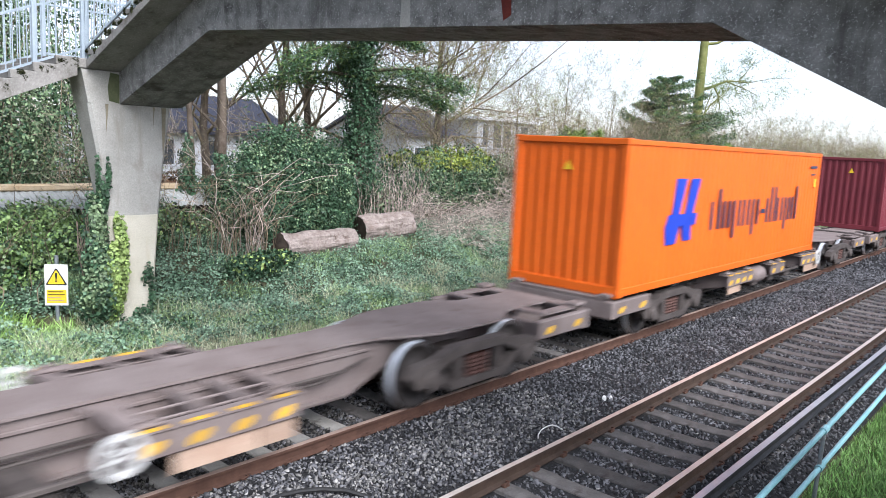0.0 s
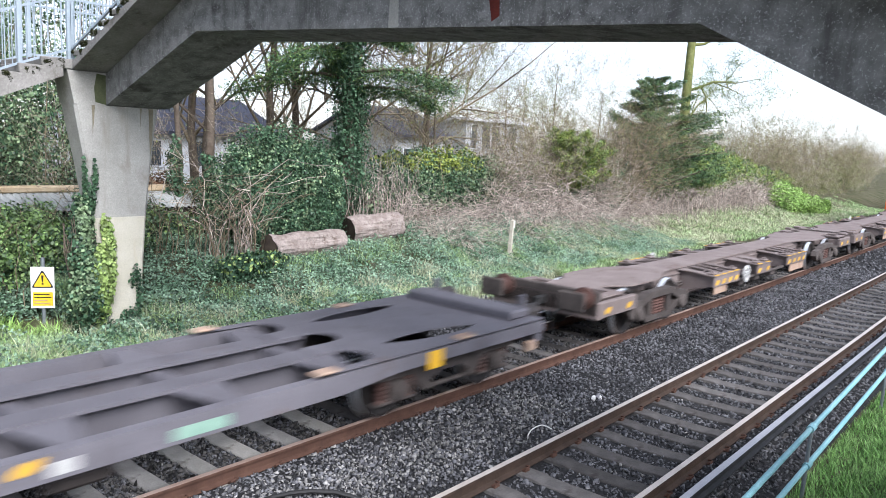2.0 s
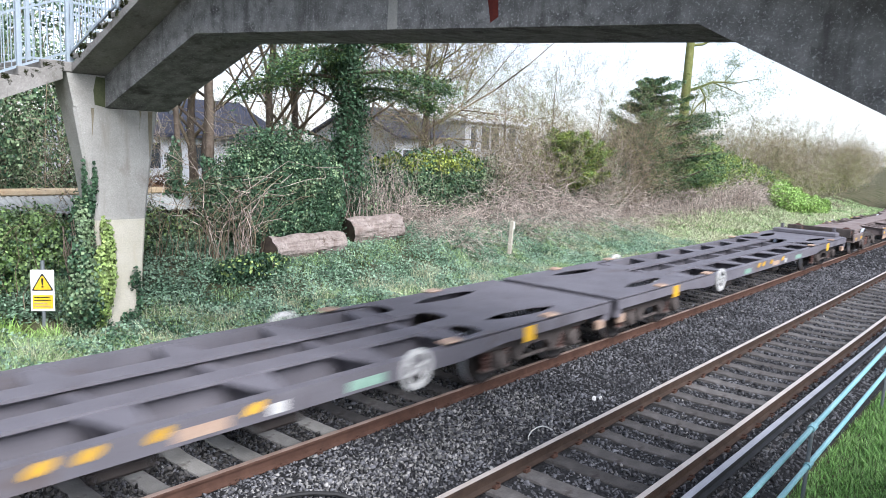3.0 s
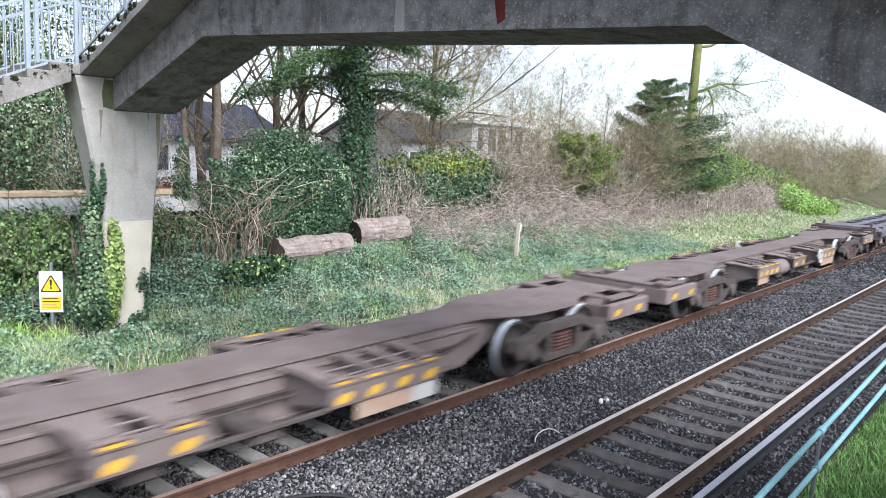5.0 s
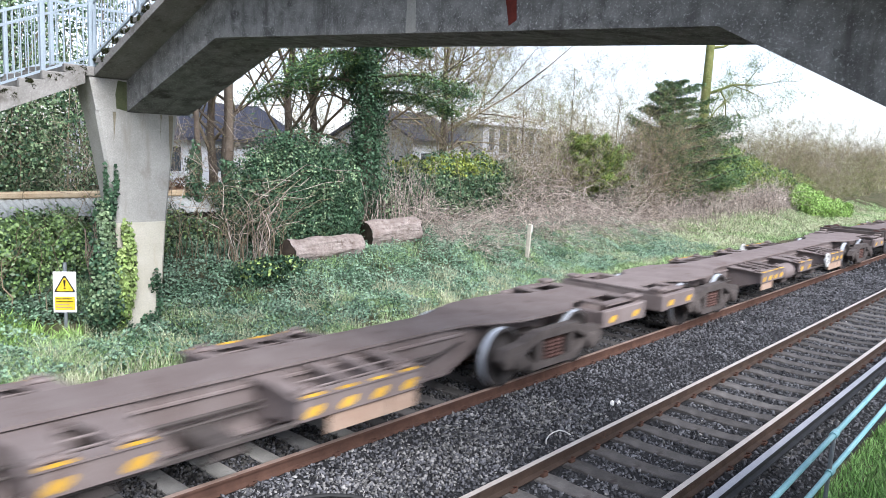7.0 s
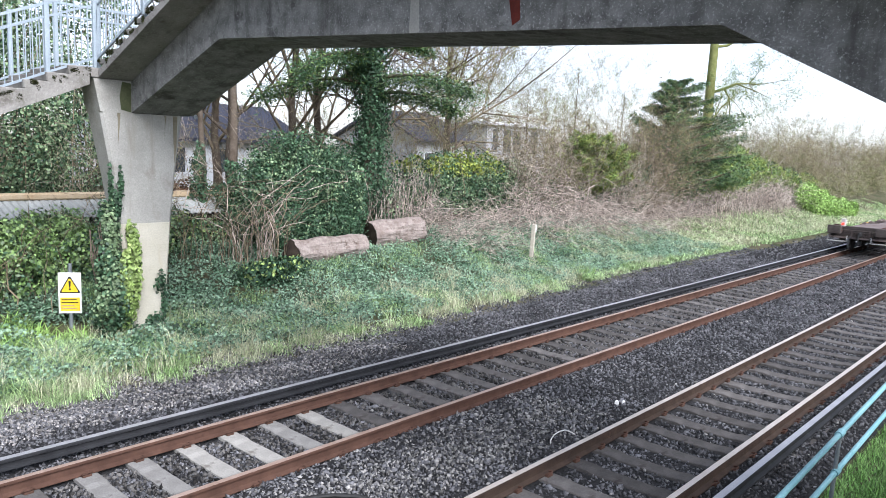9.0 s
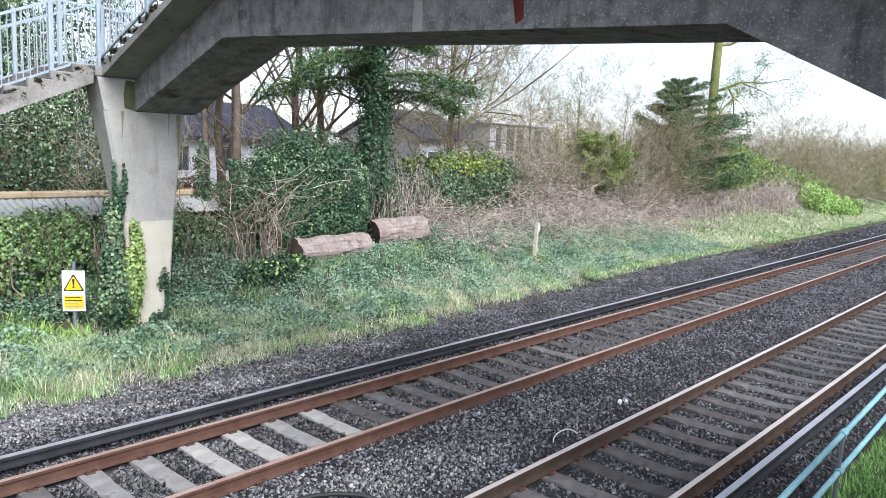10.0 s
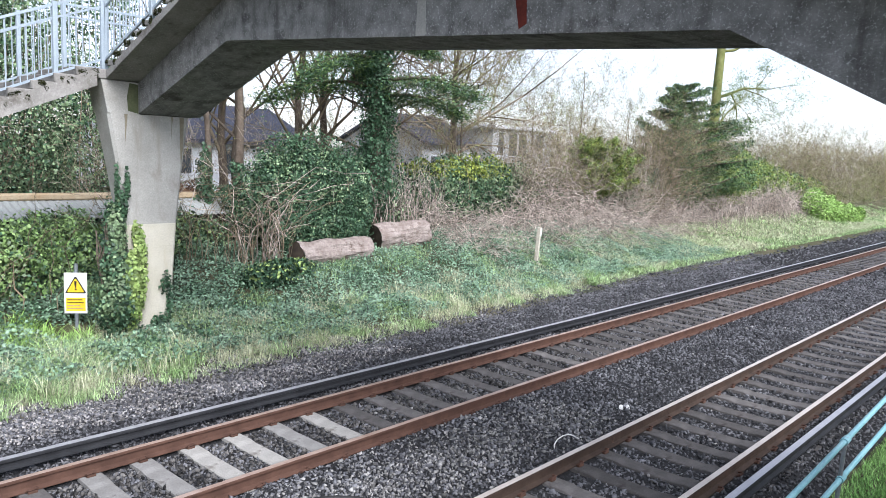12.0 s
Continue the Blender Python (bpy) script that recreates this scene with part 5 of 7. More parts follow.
def conifer(name, label, height, r, branches, reach, low, spray_mats, n_leaf, droop=0.25, group="", shape=1.0, size=0.10, fluff=1.0, sweep=0.0):
    """An evergreen with whorled boughs that carry hanging sprays."""
    t = thing(name, label, "tree", group=group)
    segs, P, N = [], [], []
    trunk = [(*np.array([0, 0, height * i / 8 - (0.1 if i == 0 else 0)]), *np.array([0.04 * math.sin(i), 0.03 * math.cos(i * 2), height * (i + 1) / 8]), r * (1 - i / 8.5), r * (1 - (i + 1) / 8.5)) for i in range(8)]
    for k in range(branches):
        f = low + (0.98 - low) * (k + random.random()) / branches
        z = height * f
        L = reach * (1 - f) ** (0.7 * shape) * random.uniform(0.55, 1.25) + 0.25
        a = k * 2.399 + random.uniform(-0.5, 0.5)
        p = np.array([0, 0, z])
        n = 6
        prev = p
        rise = random.uniform(0.05, 0.35)
        for i in range(1, n + 1):
            s = i / n
            q = p + np.array([math.cos(a) * L * s + sweep * s * s * L * 0.5, math.sin(a) * L * s, L * (rise * s - droop * 1.6 * s * s)])
            segs.append((*prev, *q, 0.035 * (1 - 0.85 * (i - 1) / n) * (L / 2 + 0.3), 0.035 * (1 - 0.85 * s) * (L / 2 + 0.3)))
            m = int(n_leaf / branches / n * (0.4 + s) * min(1.5, 0.25 + 1.6 * L / reach))
            off = np.random.normal(size=(m, 3)) * np.array([0.16, 0.16, 0.07]) * (0.5 + L * 0.35) * fluff
            pts = prev + (q - prev) * np.random.random((m, 1)) + off
            pts[:, 2] -= np.random.random(m) * 0.18 * L * 0.5
            P.append(pts)
            N.append(np.tile([math.cos(a) * 0.3, math.sin(a) * 0.3, 1.0], (m, 1)))
            prev = q
    part("trunk", stick_mesh("trunk", trunk, M_BARK, 9), None, t)
    part("crown_wood", stick_mesh("crown_wood", segs, M_BARK, 4), None, t)
    P, N = np.concatenate(P), np.concatenate(N)
    sel = rng.random(len(P))
    lo = 0.0
    for mat, share in spray_mats:
        k = (sel >= lo) & (sel < lo + share)
        lo += share
        part("foliage", leaf_mesh("foliage", P[k], N[k], size, mat, 5.0, 0.5, 0.8), None, t)
    return t


def place(ob, x, y, rz=0.0, dz=0.0):
    ob.matrix_basis = Matrix.Translation((x, y, ground_z(x, y) + dz)) @ pose(0, 0, 0, 0, 0, rz)
    return ob


def stem_thicket(name, label, category, spots, per, height, mat, arch=0.6, r=0.006, spread=0.5, kind="stuff", segs_n=6):
    """Arching dead stems that spring from spots (x, y)."""
    segs = []
    for x, y in spots:
        for k in range(per):
            p = np.array([x + random.gauss(0, spread), y + random.gauss(0, spread * 0.7), 0])
            p[2] = ground_z(p[0], p[1]) - 0.03
            h = height * random.uniform(0.45, 1.15)
            a = random.uniform(0, 2 * math.pi)
            reach = h * arch * random.uniform(0.3, 1.6)
            prev, rr = p, r * random.uniform(0.6, 1.6)
            for i in range(1, segs_n + 1):
                s = i / segs_n
                q = p + np.array([math.cos(a) * reach * s * s, math.sin(a) * reach * s * s * 0.7, h * (s * (1 + arch * 0.7) - arch * 0.9 * s * s)]) + np.random.normal(size=3) * 0.03 * h
                q[2] = max(q[2], p[2] + 0.02)
                segs.append((*prev, *q, rr * (1 - 0.6 * (i - 1) / segs_n), rr * (1 - 0.6 * s)))
                if i > 1 and random.random() < 0.55:
                    w = q + np.random.normal(size=3) * 0.16 * h * 0.5
                    segs.append((*q, *w, rr * 0.5, rr * 0.2))
                prev = q
    return tagged(new(name, stick_mesh(name, segs, mat, 3)), label, category, kind=kind)


def blades(name, label, x, y, height, width, mat, lean=0.5):
    """Grass blades of two bends at points (x, y)."""
    n = len(x)
    z = np.array([ground_z(a, c) for a, c in zip(x, y)]) - 0.01
    h = height * rng.uniform(0.5, 1.3, n)
    a = rng.uniform(0, 2 * np.pi, n)
    d = np.stack([np.cos(a), np.sin(a), np.zeros(n)], -1)
    s = np.stack([-np.sin(a), np.cos(a), np.zeros(n)], -1) * (width * rng.uniform(0.6, 1.3, n))[:, None] * 0.5
    p = np.stack([x, y, z], -1)
    k = (h * lean * rng.uniform(0.2, 1.4, n))[:, None]
    up = np.array([[0, 0, 1.0]])
    m1 = p + d * k * 0.3 + up * (h * 0.55)[:, None]
    t = p + d * k + up * h[:, None] * 0.95
    v = np.stack([p - s, p + s, m1 - s * 0.8, m1 + s * 0.8, t], 1).reshape(-1, 3)
    o = 5 * np.arange(n)[:, None]
    f = np.concatenate([o + np.array([[0, 1, 3]]), o + np.array([[0, 3, 2]]), o + np.array([[2, 3, 4]])], 0)
    return tagged(new(name, array_mesh(name, v, f, mat)), label, "grass", kind="stuff")


def clumped(n, x0, x1, y0, y1, freq, power=1.4, level=0.0, skew=1.6, seed=0.0):
    """Plan points, thicker where a noise is high, thinner with distance."""
    m = n * 4
    x = x0 + (x1 - x0) * rng.random(m) ** skew
    y = rng.uniform(y0, y1, m)
    w = np.array([noise.noise((a * freq, c * freq, seed)) for a, c in zip(x, y)]) * 0.5 + 0.5
    k = rng.random(m) < np.clip((w - level) * power, 0, 1)
    x, y = x[k][:n], y[k][:n]
    wide = np.array([shoulder(a) for a in x]) * np.clip(1 - (y - 3.4) / 3.5, 0, 1) * (y > 3)
    return x, y + wide + np.array([bend(a) for a in x])


# moss on the ends of the footbridge's steps
for fl, p, size in MOSS:
    P, N = blob_points([(*p, *size)], 90, 0.8)
    part("moss_patch", leaf_mesh("moss_patch", P, N, 0.022, M_MOSS, 1.2, 1.0, 0.4), None, fl, "dark ragged moss on a step's end")["kind"] = "stuff"

# ---- verge and bank ----
x, y = clumped(20000, 1.0, 30.0, 3.8, 6.4, 1.2, 4.0, 0.52)
blades("verge_grass", "rough green grass along the ballast edge", x, y, 0.105, 0.010, M_GRASS, 0.8)
x, y = clumped(16000, 1.0, 26.0, 3.6, 6.4, 1.1, 2.6, 0.42, seed=4.0)
blades("dry_verge_grass", "pale dry grass tufts among the green", x, y, 0.15, 0.008, M_GRASS_DRY, 0.9)
x, y = clumped(46000, 20.0, 75.0, 3.7, 8.8, 0.3, 2.2, 0.15, seed=7.0)
blades("bank_grass", "grass on the bank further along the line", x, y, 0.15, 0.030, M_GRASS, 1.6)
x, y = clumped(26000, 24.0, 70.0, 4.2, 8.6, 0.35, 2.4, 0.3, seed=11.0)
blades("dry_bank_grass", "pale dry grass on the far bank", x, y, 0.20, 0.024, M_GRASS_DRY, 1.6)
x, y = clumped(30000, 4.0, 30.0, 4.2, 8.4, 0.7, 3.0, 0.5, seed=15.0)
blades("ivy_bank_grass", "grass tufts coming up through the ivy", x, y, 0.26, 0.011, M_GRASS, 0.8)
x, y = clumped(9000, 3.0, 20.0, 4.0, 7.0, 0.9, 4.0, 0.6, seed=19.0)
blades("tall_tuft_grass", "tall pale tufts of old grass", x, y, 0.42, 0.009, M_GRASS_DRY, 0.9)
x, y = clumped(28000, 6.5, 16.0, -6.7, -5.35, 1.0, 4.0, 0.0, skew=1.3, seed=2.0)
blades("lawn_grass", "short bright green grass beside the handrail", x, y, 0.10, 0.010, M_LAWN, 0.8)


x, y = clumped(16000, -12.0, 34.0, -16.0, -6.3, 0.6, 3.0, 0.0, skew=1.0, seed=3.0)
blades("near_bank_grass", "grass on the near bank beside the line", x, y, 0.14, 0.035, M_LAWN, 0.9)


def tufts(name, label, centres, per, radius, height, width, mat):
    """Clumps of blades that lean outwards."""
    cx, cy = centres
    k = np.repeat(np.arange(len(cx)), per)
    size = rng.uniform(0.5, 1.4, len(cx))[k]
    r = radius * size * np.sqrt(rng.random(len(k)))
    a = rng.uniform(0, 2 * np.pi, len(k))
    return blades(name, label, cx[k] + r * np.cos(a), cy[k] + r * np.sin(a), height * size, width, mat, 1.0)


tufts("grass_tufts", "bright green grass tufts on the verge", clumped(560, 1.5, 26.0, 3.6, 6.0, 0.8, 4.0, 0.50, seed=41.0), 55, 0.17, 0.15, 0.010, M_GRASS)
tufts("verge_tufts", "thick fresh grass tufts below the warning sign", clumped(190, 1.5, 6.6, 4.0, 6.0, 0.9, 3.0, 0.30, 1.0, seed=47.0), 90, 0.20, 0.19, 0.011, M_GRASS)
x, y = clumped(36000, 1.5, 30.0, 3.6, 6.0, 1.0, 3.0, 0.36, seed=53.0)
blades("short_turf", "short worn turf between the ivy and the ballast", x, y, 0.055, 0.013, M_GRASS, 1.6)
tufts("pale_grass_tufts", "pale old grass tufts on the verge", clumped(260, 1.5, 26.0, 3.8, 6.2, 0.8, 2.5, 0.4, seed=43.0), 45, 0.15, 0.30, 0.008, M_GRASS_DRY)
tufts("nettle_patch", "fresh green weeds beside the sign", (np.array([4.6, 4.9, 5.0, 4.3, 4.5, 5.4, 4.1, 4.7]), np.array([6.3, 6.6, 6.1, 6.8, 5.9, 6.2, 6.2, 7.0])), 160, 0.28, 0.26, 0.03, M_BRIGHT)


def ivy_carpet(name, n, x0, x1, y0, y1, size, mat, level, seed, lift):
    x, y = clumped(n, x0, x1, y0, y1, 0.9, 2.4, level, 1.5, seed)
    k = (x - 5.35) ** 2 + (y - 6.45) ** 2 > 0.3
    x, y = x[k], y[k]
    z = np.array([ground_z(a, c) for a, c in zip(x, y)])
    lum = np.array([noise.noise((a * 1.3, c * 1.3, seed + 3)) for a, c in zip(x, y)])
    P = np.stack([x, y, z + lift * rng.random(len(x)) * (1.1 + lum) + 0.01], -1)
    N = np.tile([-0.25, -0.45, 1.0], (len(x), 1))
    return tagged(new(name, leaf_mesh(name, P, N, size, mat, 1.15, 0.45)), "low carpet of dark green ivy over the bank", "ivy", kind="stuff")


ivy_carpet("ground_ivy", 105000, 2.0, 32.0, 4.2, 9.8, 0.052, M_IVY_GROUND, 0.22, 20.0, 0.22)
ivy_carpet("dark_ground_ivy", 30000, 2.0, 30.0, 4.8, 10.0, 0.055, M_IVY, 0.35, 31.0, 0.18)
# ---- leafy bushes ----
shrub("ivy_bush", "large dense dark green ivy-covered bush", "bush", [(11.7, 9.8, 1.9, 1.15, 1.0, 1.3), (13.0, 9.8, 2.4, 1.35, 1.1, 1.45), (14.3, 9.8, 2.0, 1.15, 1.0, 1.5), (12.8, 9.4, 1.4, 1.9, 0.9, 0.9)],
      74000, 0.056, [(M_IVY, 0.85, None), (M_HEDGE, 0.15, None)])
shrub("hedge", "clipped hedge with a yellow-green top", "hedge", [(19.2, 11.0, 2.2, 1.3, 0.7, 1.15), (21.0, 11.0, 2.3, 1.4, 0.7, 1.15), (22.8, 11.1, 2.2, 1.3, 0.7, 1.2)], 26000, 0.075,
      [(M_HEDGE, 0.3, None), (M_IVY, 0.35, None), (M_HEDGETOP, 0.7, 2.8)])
shrub("holly_bank", "tall dark evergreen shrub behind the footbridge stairs", "bush", [(4.2, 13.0, 3.2, 2.2, 1.2, 2.6), (6.6, 13.4, 4.0, 2.2, 1.4, 3.2), (8.6, 13.6, 3.4, 1.7, 1.2, 2.6), (5.2, 13.4, 6.0, 2.0, 1.2, 1.6)],
      52000, 0.065, [(M_HEDGE, 0.6, None), (M_IVY, 0.4, None)], stems=60)
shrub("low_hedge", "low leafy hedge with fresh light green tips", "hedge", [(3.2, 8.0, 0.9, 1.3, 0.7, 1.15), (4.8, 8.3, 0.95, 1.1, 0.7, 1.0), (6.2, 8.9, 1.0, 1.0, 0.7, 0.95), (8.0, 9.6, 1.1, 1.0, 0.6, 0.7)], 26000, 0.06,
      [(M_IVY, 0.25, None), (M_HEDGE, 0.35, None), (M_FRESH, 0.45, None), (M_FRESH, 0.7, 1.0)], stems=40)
shrub("ivy_clump", "low glossy ivy clump on the bank", "bush", [(10.4, 7.5, 0.45, 0.75, 0.4, 0.38), (11.3, 7.7, 0.5, 0.5, 0.4, 0.3)], 4500, 0.07, [(M_IVY, 0.8, None), (M_IVY_LIGHT, 0.2, 0.5)], stems=8)
shrub("spring_bush", "rounded bush in fresh bright green leaf", "bush", [(55.0, 7.6, 0.8, 1.6, 0.8, 1.0), (57.1, 7.4, 0.6, 1.8, 0.8, 0.9), (59.7, 7.2, 0.3, 2.0, 0.8, 0.8), (54.6, 8.2, 1.3, 1.5, 0.8, 1.1)], 20000, 0.10, [(M_BRIGHT, 1.0, None)])
shrub("far_shrub", "green mixed shrubs on the bank", "bush", [(45.0, 11.0, 2.2, 2.5, 1.2, 1.6), (49.5, 11.0, 2.0, 2.5, 1.2, 1.5), (54.0, 11.0, 2.2, 2.6, 1.2, 1.6), (41.0, 10.8, 2.4, 1.6, 1.2, 1.3)], 24000, 0.085,
      [(M_HEDGE, 0.5, None), (M_CONIFER_LIGHT, 0.35, None), (M_HEDGETOP, 0.2, 2.6)])
shrub("far_shrub", "dense evergreen shrubs at the foot of the trees", "bush", [(17.2, 10.9, 1.7, 1.1, 0.8, 1.1), (24.8, 11.4, 2.1, 1.4, 0.9, 1.2), (34.5, 11.0, 2.0, 1.6, 1.0, 1.5)], 16000, 0.085, [(M_HEDGE, 0.6, None), (M_IVY, 0.4, None)])

shrub("ivy_clump", "ivy-grown mound in front of the low shed", "bush", [(9.3, 10.0, 1.1, 0.9, 0.45, 0.75), (10.3, 10.0, 1.0, 0.8, 0.4, 0.6)], 9000, 0.065, [(M_HEDGE, 0.6, None), (M_IVY_LIGHT, 0.2, 1.2), (M_IVY, 0.3, None)], stems=20)
shrub("low_hedge", "leafy shrub in front of the low shed", "hedge", [(4.0, 9.8, 1.2, 1.2, 0.5, 0.75), (6.2, 9.9, 1.2, 1.2, 0.5, 0.7)], 11000, 0.06, [(M_HEDGE, 0.5, None), (M_FRESH, 0.7, 1.2)], stems=24)

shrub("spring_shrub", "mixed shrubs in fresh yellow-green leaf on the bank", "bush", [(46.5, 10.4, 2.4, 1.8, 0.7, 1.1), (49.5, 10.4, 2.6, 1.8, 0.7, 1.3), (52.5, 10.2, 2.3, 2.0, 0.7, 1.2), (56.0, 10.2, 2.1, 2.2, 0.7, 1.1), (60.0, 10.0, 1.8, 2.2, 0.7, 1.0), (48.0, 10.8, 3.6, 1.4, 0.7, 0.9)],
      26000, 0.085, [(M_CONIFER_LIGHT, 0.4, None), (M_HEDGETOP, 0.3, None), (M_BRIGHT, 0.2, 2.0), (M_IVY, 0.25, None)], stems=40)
# dark leaves added behind the brambles as the shade inside the heap
shrub("bramble_thicket", "added dark leaves under dead stems, standing for their shaded interior", "bush", [(25.0, 11.2, 1.6, 1.5, 0.7, 1.0), (27.5, 11.0, 1.6, 1.6, 0.7, 1.2), (30.2, 11.0, 1.6, 1.6, 0.7, 1.1), (33.0, 11.0, 1.8, 1.7, 0.7, 1.5), (36.0, 10.9, 1.6, 1.7, 0.7, 1.4)],
      26000, 0.075, [(M_IVY, 0.7, None), (M_HEDGE, 0.3, None)], stems=50)
shrub("railing_tree", "tall ivy-hung evergreen behind the stair railing", "tree", [(5.2, 15.0, 6.6, 1.5, 1.0, 1.3), (7.8, 15.2, 7.2, 1.4, 1.0, 1.4), (9.8, 15.4, 7.4, 1.2, 1.0, 1.2), (6.6, 15.0, 9.0, 2.0, 1.0, 1.2), (10.0, 15.4, 9.4, 1.6, 1.0, 1.1)],
      9000, 0.075, [(M_HEDGE, 0.5, None), (M_IVY, 0.5, None)], stems=70, twig_mat=M_BARK)

# ivy climbing the pillar
piv = thing("pillar_ivy", "ivy climbing the concrete pillar, yellow-green at its tips", "ivy", Matrix.Translation((6.2, 6.0, ground_z(6.2, 6.0))))
off = np.array([6.2, 6.0, ground_z(6.2, 6.0)])
for mat, blobs, n in ((M_IVY, [(6.05, 5.98, 0.5, 0.36, 0.28, 0.85), (5.98, 6.1, 1.3, 0.26, 0.30, 0.75), (6.02, 6.2, 2.0, 0.13, 0.22, 0.5), (6.13, 6.0, 2.35, 0.10, 0.07, 0.45), (6.22, 5.98, 2.75, 0.05, 0.04, 0.35), (6.02, 5.99, 2.7, 0.04, 0.05, 0.5)], 4600),
                      (M_HEDGE, [(6.02, 5.90, 0.8, 0.32, 0.22, 0.8), (6.0, 6.0, 1.8, 0.16, 0.2, 0.6)], 2600),
                      (M_IVY_LIGHT, [(6.26, 5.88, 0.85, 0.25, 0.15, 0.75), (6.42, 5.94, 1.45, 0.12, 0.08, 0.5), (6.34, 5.95, 1.85, 0.05, 0.05, 0.25)], 3900),
                      (M_IVY, [(6.52, 5.99, 1.25, 0.05, 0.03, 0.5), (6.95, 5.98, 0.85, 0.10, 0.04, 0.25), (7.02, 5.97, 0.45, 0.06, 0.04, 0.45), (6.85, 5.98, 0.15, 0.2, 0.06, 0.15)], 420)):
    P, N = above_ground(*blob_points(blobs, n, 0.7))
    N[:, 1] -= 0.5
    part("foliage", leaf_mesh("foliage", P - off, N, 0.06, mat, 1.2, 0.6, 0.6), None, piv)
segs = []
for i in range(16):
    p = np.array([random.uniform(5.85, 6.2), 6.02, 0.0])
    for k in range(4):
        q = p + np.array([random.uniform(-0.12, 0.06), 0.0, random.uniform(0.3, 0.6)])
        segs.append((*(p - off), *(q - off), 0.012, 0.010))
        p = q
part("wood", stick_mesh("wood", segs, M_BARK, 4), None, piv)

# ---- trees ----
t1 = place(conifer("ivy_clad_conifer", "tall dark conifer with drooping boughs and an ivy-clad trunk", 13.0, 0.20, 24, 4.1, 0.30, [(M_CONIFER, 0.7), (M_CONIFER_LIGHT, 0.3)], 60000, 0.24, size=0.032, fluff=1.0), 16.3, 10.4)
P, N = blob_points([(0.12 * math.sin(i * 2.0), 0.1 * math.cos(i * 1.7), 2.6 + 0.95 * i, 0.58 + 0.16 * math.sin(i * 1.9), 0.55, 0.95) for i in range(10)] + [(0, 0, 1.4, 0.9, 0.7, 1.4)], 24000, 0.6, 0.45)
part("ivy", leaf_mesh("ivy", P, N, 0.07, M_IVY, 1.3, 0.7, 0.5), None, t1, "ivy round the trunk")
place(conifer("bank_conifer", "broad wind-swept dark green conifer on the bank", 6.9, 0.16, 80, 4.2, 0.06, [(M_CONIFER, 0.72), (M_CONIFER_LIGHT, 0.28)], 62000, -0.06, size=0.042, shape=0.9, fluff=0.8, sweep=1.1), 38.6, 10.8)
place(conifer("young_conifer", "small light green conifer among brambles", 3.5, 0.07, 44, 2.0, 0.25, [(M_CONIFER_LIGHT, 0.6), (M_HEDGETOP, 0.4)], 14000, -0.22, size=0.042, shape=0.7, fluff=0.7), 30.0, 10.4)
place(conifer("young_conifer", "small light green conifer among brambles", 2.3, 0.06, 40, 1.5, 0.10, [(M_CONIFER_LIGHT, 0.7), (M_HEDGETOP, 0.3)], 7000, -0.05, size=0.042, shape=0.7, fluff=0.7), 43.5, 10.2)

grp = "bare trees behind the bank"
a = place(bare_tree("bare_tree", "leafless tree with several upright stems", 11.0, 0.17, 3, (0.05, 0.0), 0.16, 22, limb_len=0.48, group=grp, twigs=3500, spread=0.5, up=0.24, limb_r=0.45), 15.4, 13.5)
c = place(bare_tree("bare_tree", "wide leafless tree with spreading branches", 9.0, 0.18, 4, (-0.03, 0.0), 0.22, 14, spread=1.1, up=0.05, limb_len=0.78, group=grp, ratio=0.66, twigs=5000, limb_r=0.42), 24.5, 14.5, 40)
d = bare_tree("bare_tree", "slender leafless tree with fine twigs", 7.6, 0.065, 3, (0.02, 0.0), 0.18, 14, spread=0.55, up=0.25, limb_len=0.45, group=grp, twigs=3200, twig_mat=M_SCRUB_GREEN)
place(d, 38.5, 17.0)
e = place(bare_tree("bare_tree", "leafless tree with long limbs arching towards the light", 8.5, 0.16, 4, (0.06, 0.0), 0.28, 11, spread=1.3, up=0.06, limb_len=0.68, group=grp, ratio=0.6, twigs=2500, limb_r=0.46, mat=M_BARK), 18.4, 12.2, 25)
g = place(bare_tree("budding_tree", "young tree with a dense crown of golden budding twigs", 6.3, 0.08, 4, (0.0, 0.0), 0.22, 16, spread=0.75, up=0.16, limb_len=0.46, group=grp, twigs=3500, twig_mat=M_BUD), 23.0, 12.6, 70)
for xx, yy, rz in ((13.2, 13.4, 190),):
    copy_thing(e, Matrix.Translation((xx, yy, ground_z(xx, yy))) @ pose(0, 0, 0, 0, 0, rz))
for xx, yy, rz in ((32.5, 16.0, 280),):
    copy_thing(g, Matrix.Translation((xx, yy, ground_z(xx, yy) - 0.4)) @ pose(0, 0, 0, 0, 0, rz))
for xx, yy, rz in ((17.3, 14.5, 20), (14.0, 15.5, 200)):
    copy_thing(a, Matrix.Translation((xx, yy, ground_z(xx, yy))) @ pose(0, 0, 0, 0, 0, rz))
for xx, yy, rz in ((20.5, 15.0, 150), (29.5, 19.0, 10)):
    copy_thing(c, Matrix.Translation((xx, yy, ground_z(xx, yy))) @ pose(0, 0, 0, 0, 0, rz))
for i in range(14):
    xx = 34 + i * 7.0 + random.uniform(-1.5, 1.5)
    yy = 16 + random.uniform(0, 14) + (xx - 30) * 0.06
    copy_thing(d, Matrix.Translation((xx, yy, ground_z(xx, yy) - random.uniform(0.2, 1.6))) @ pose(0, 0, 0, 0, 0, random.uniform(0, 360)))
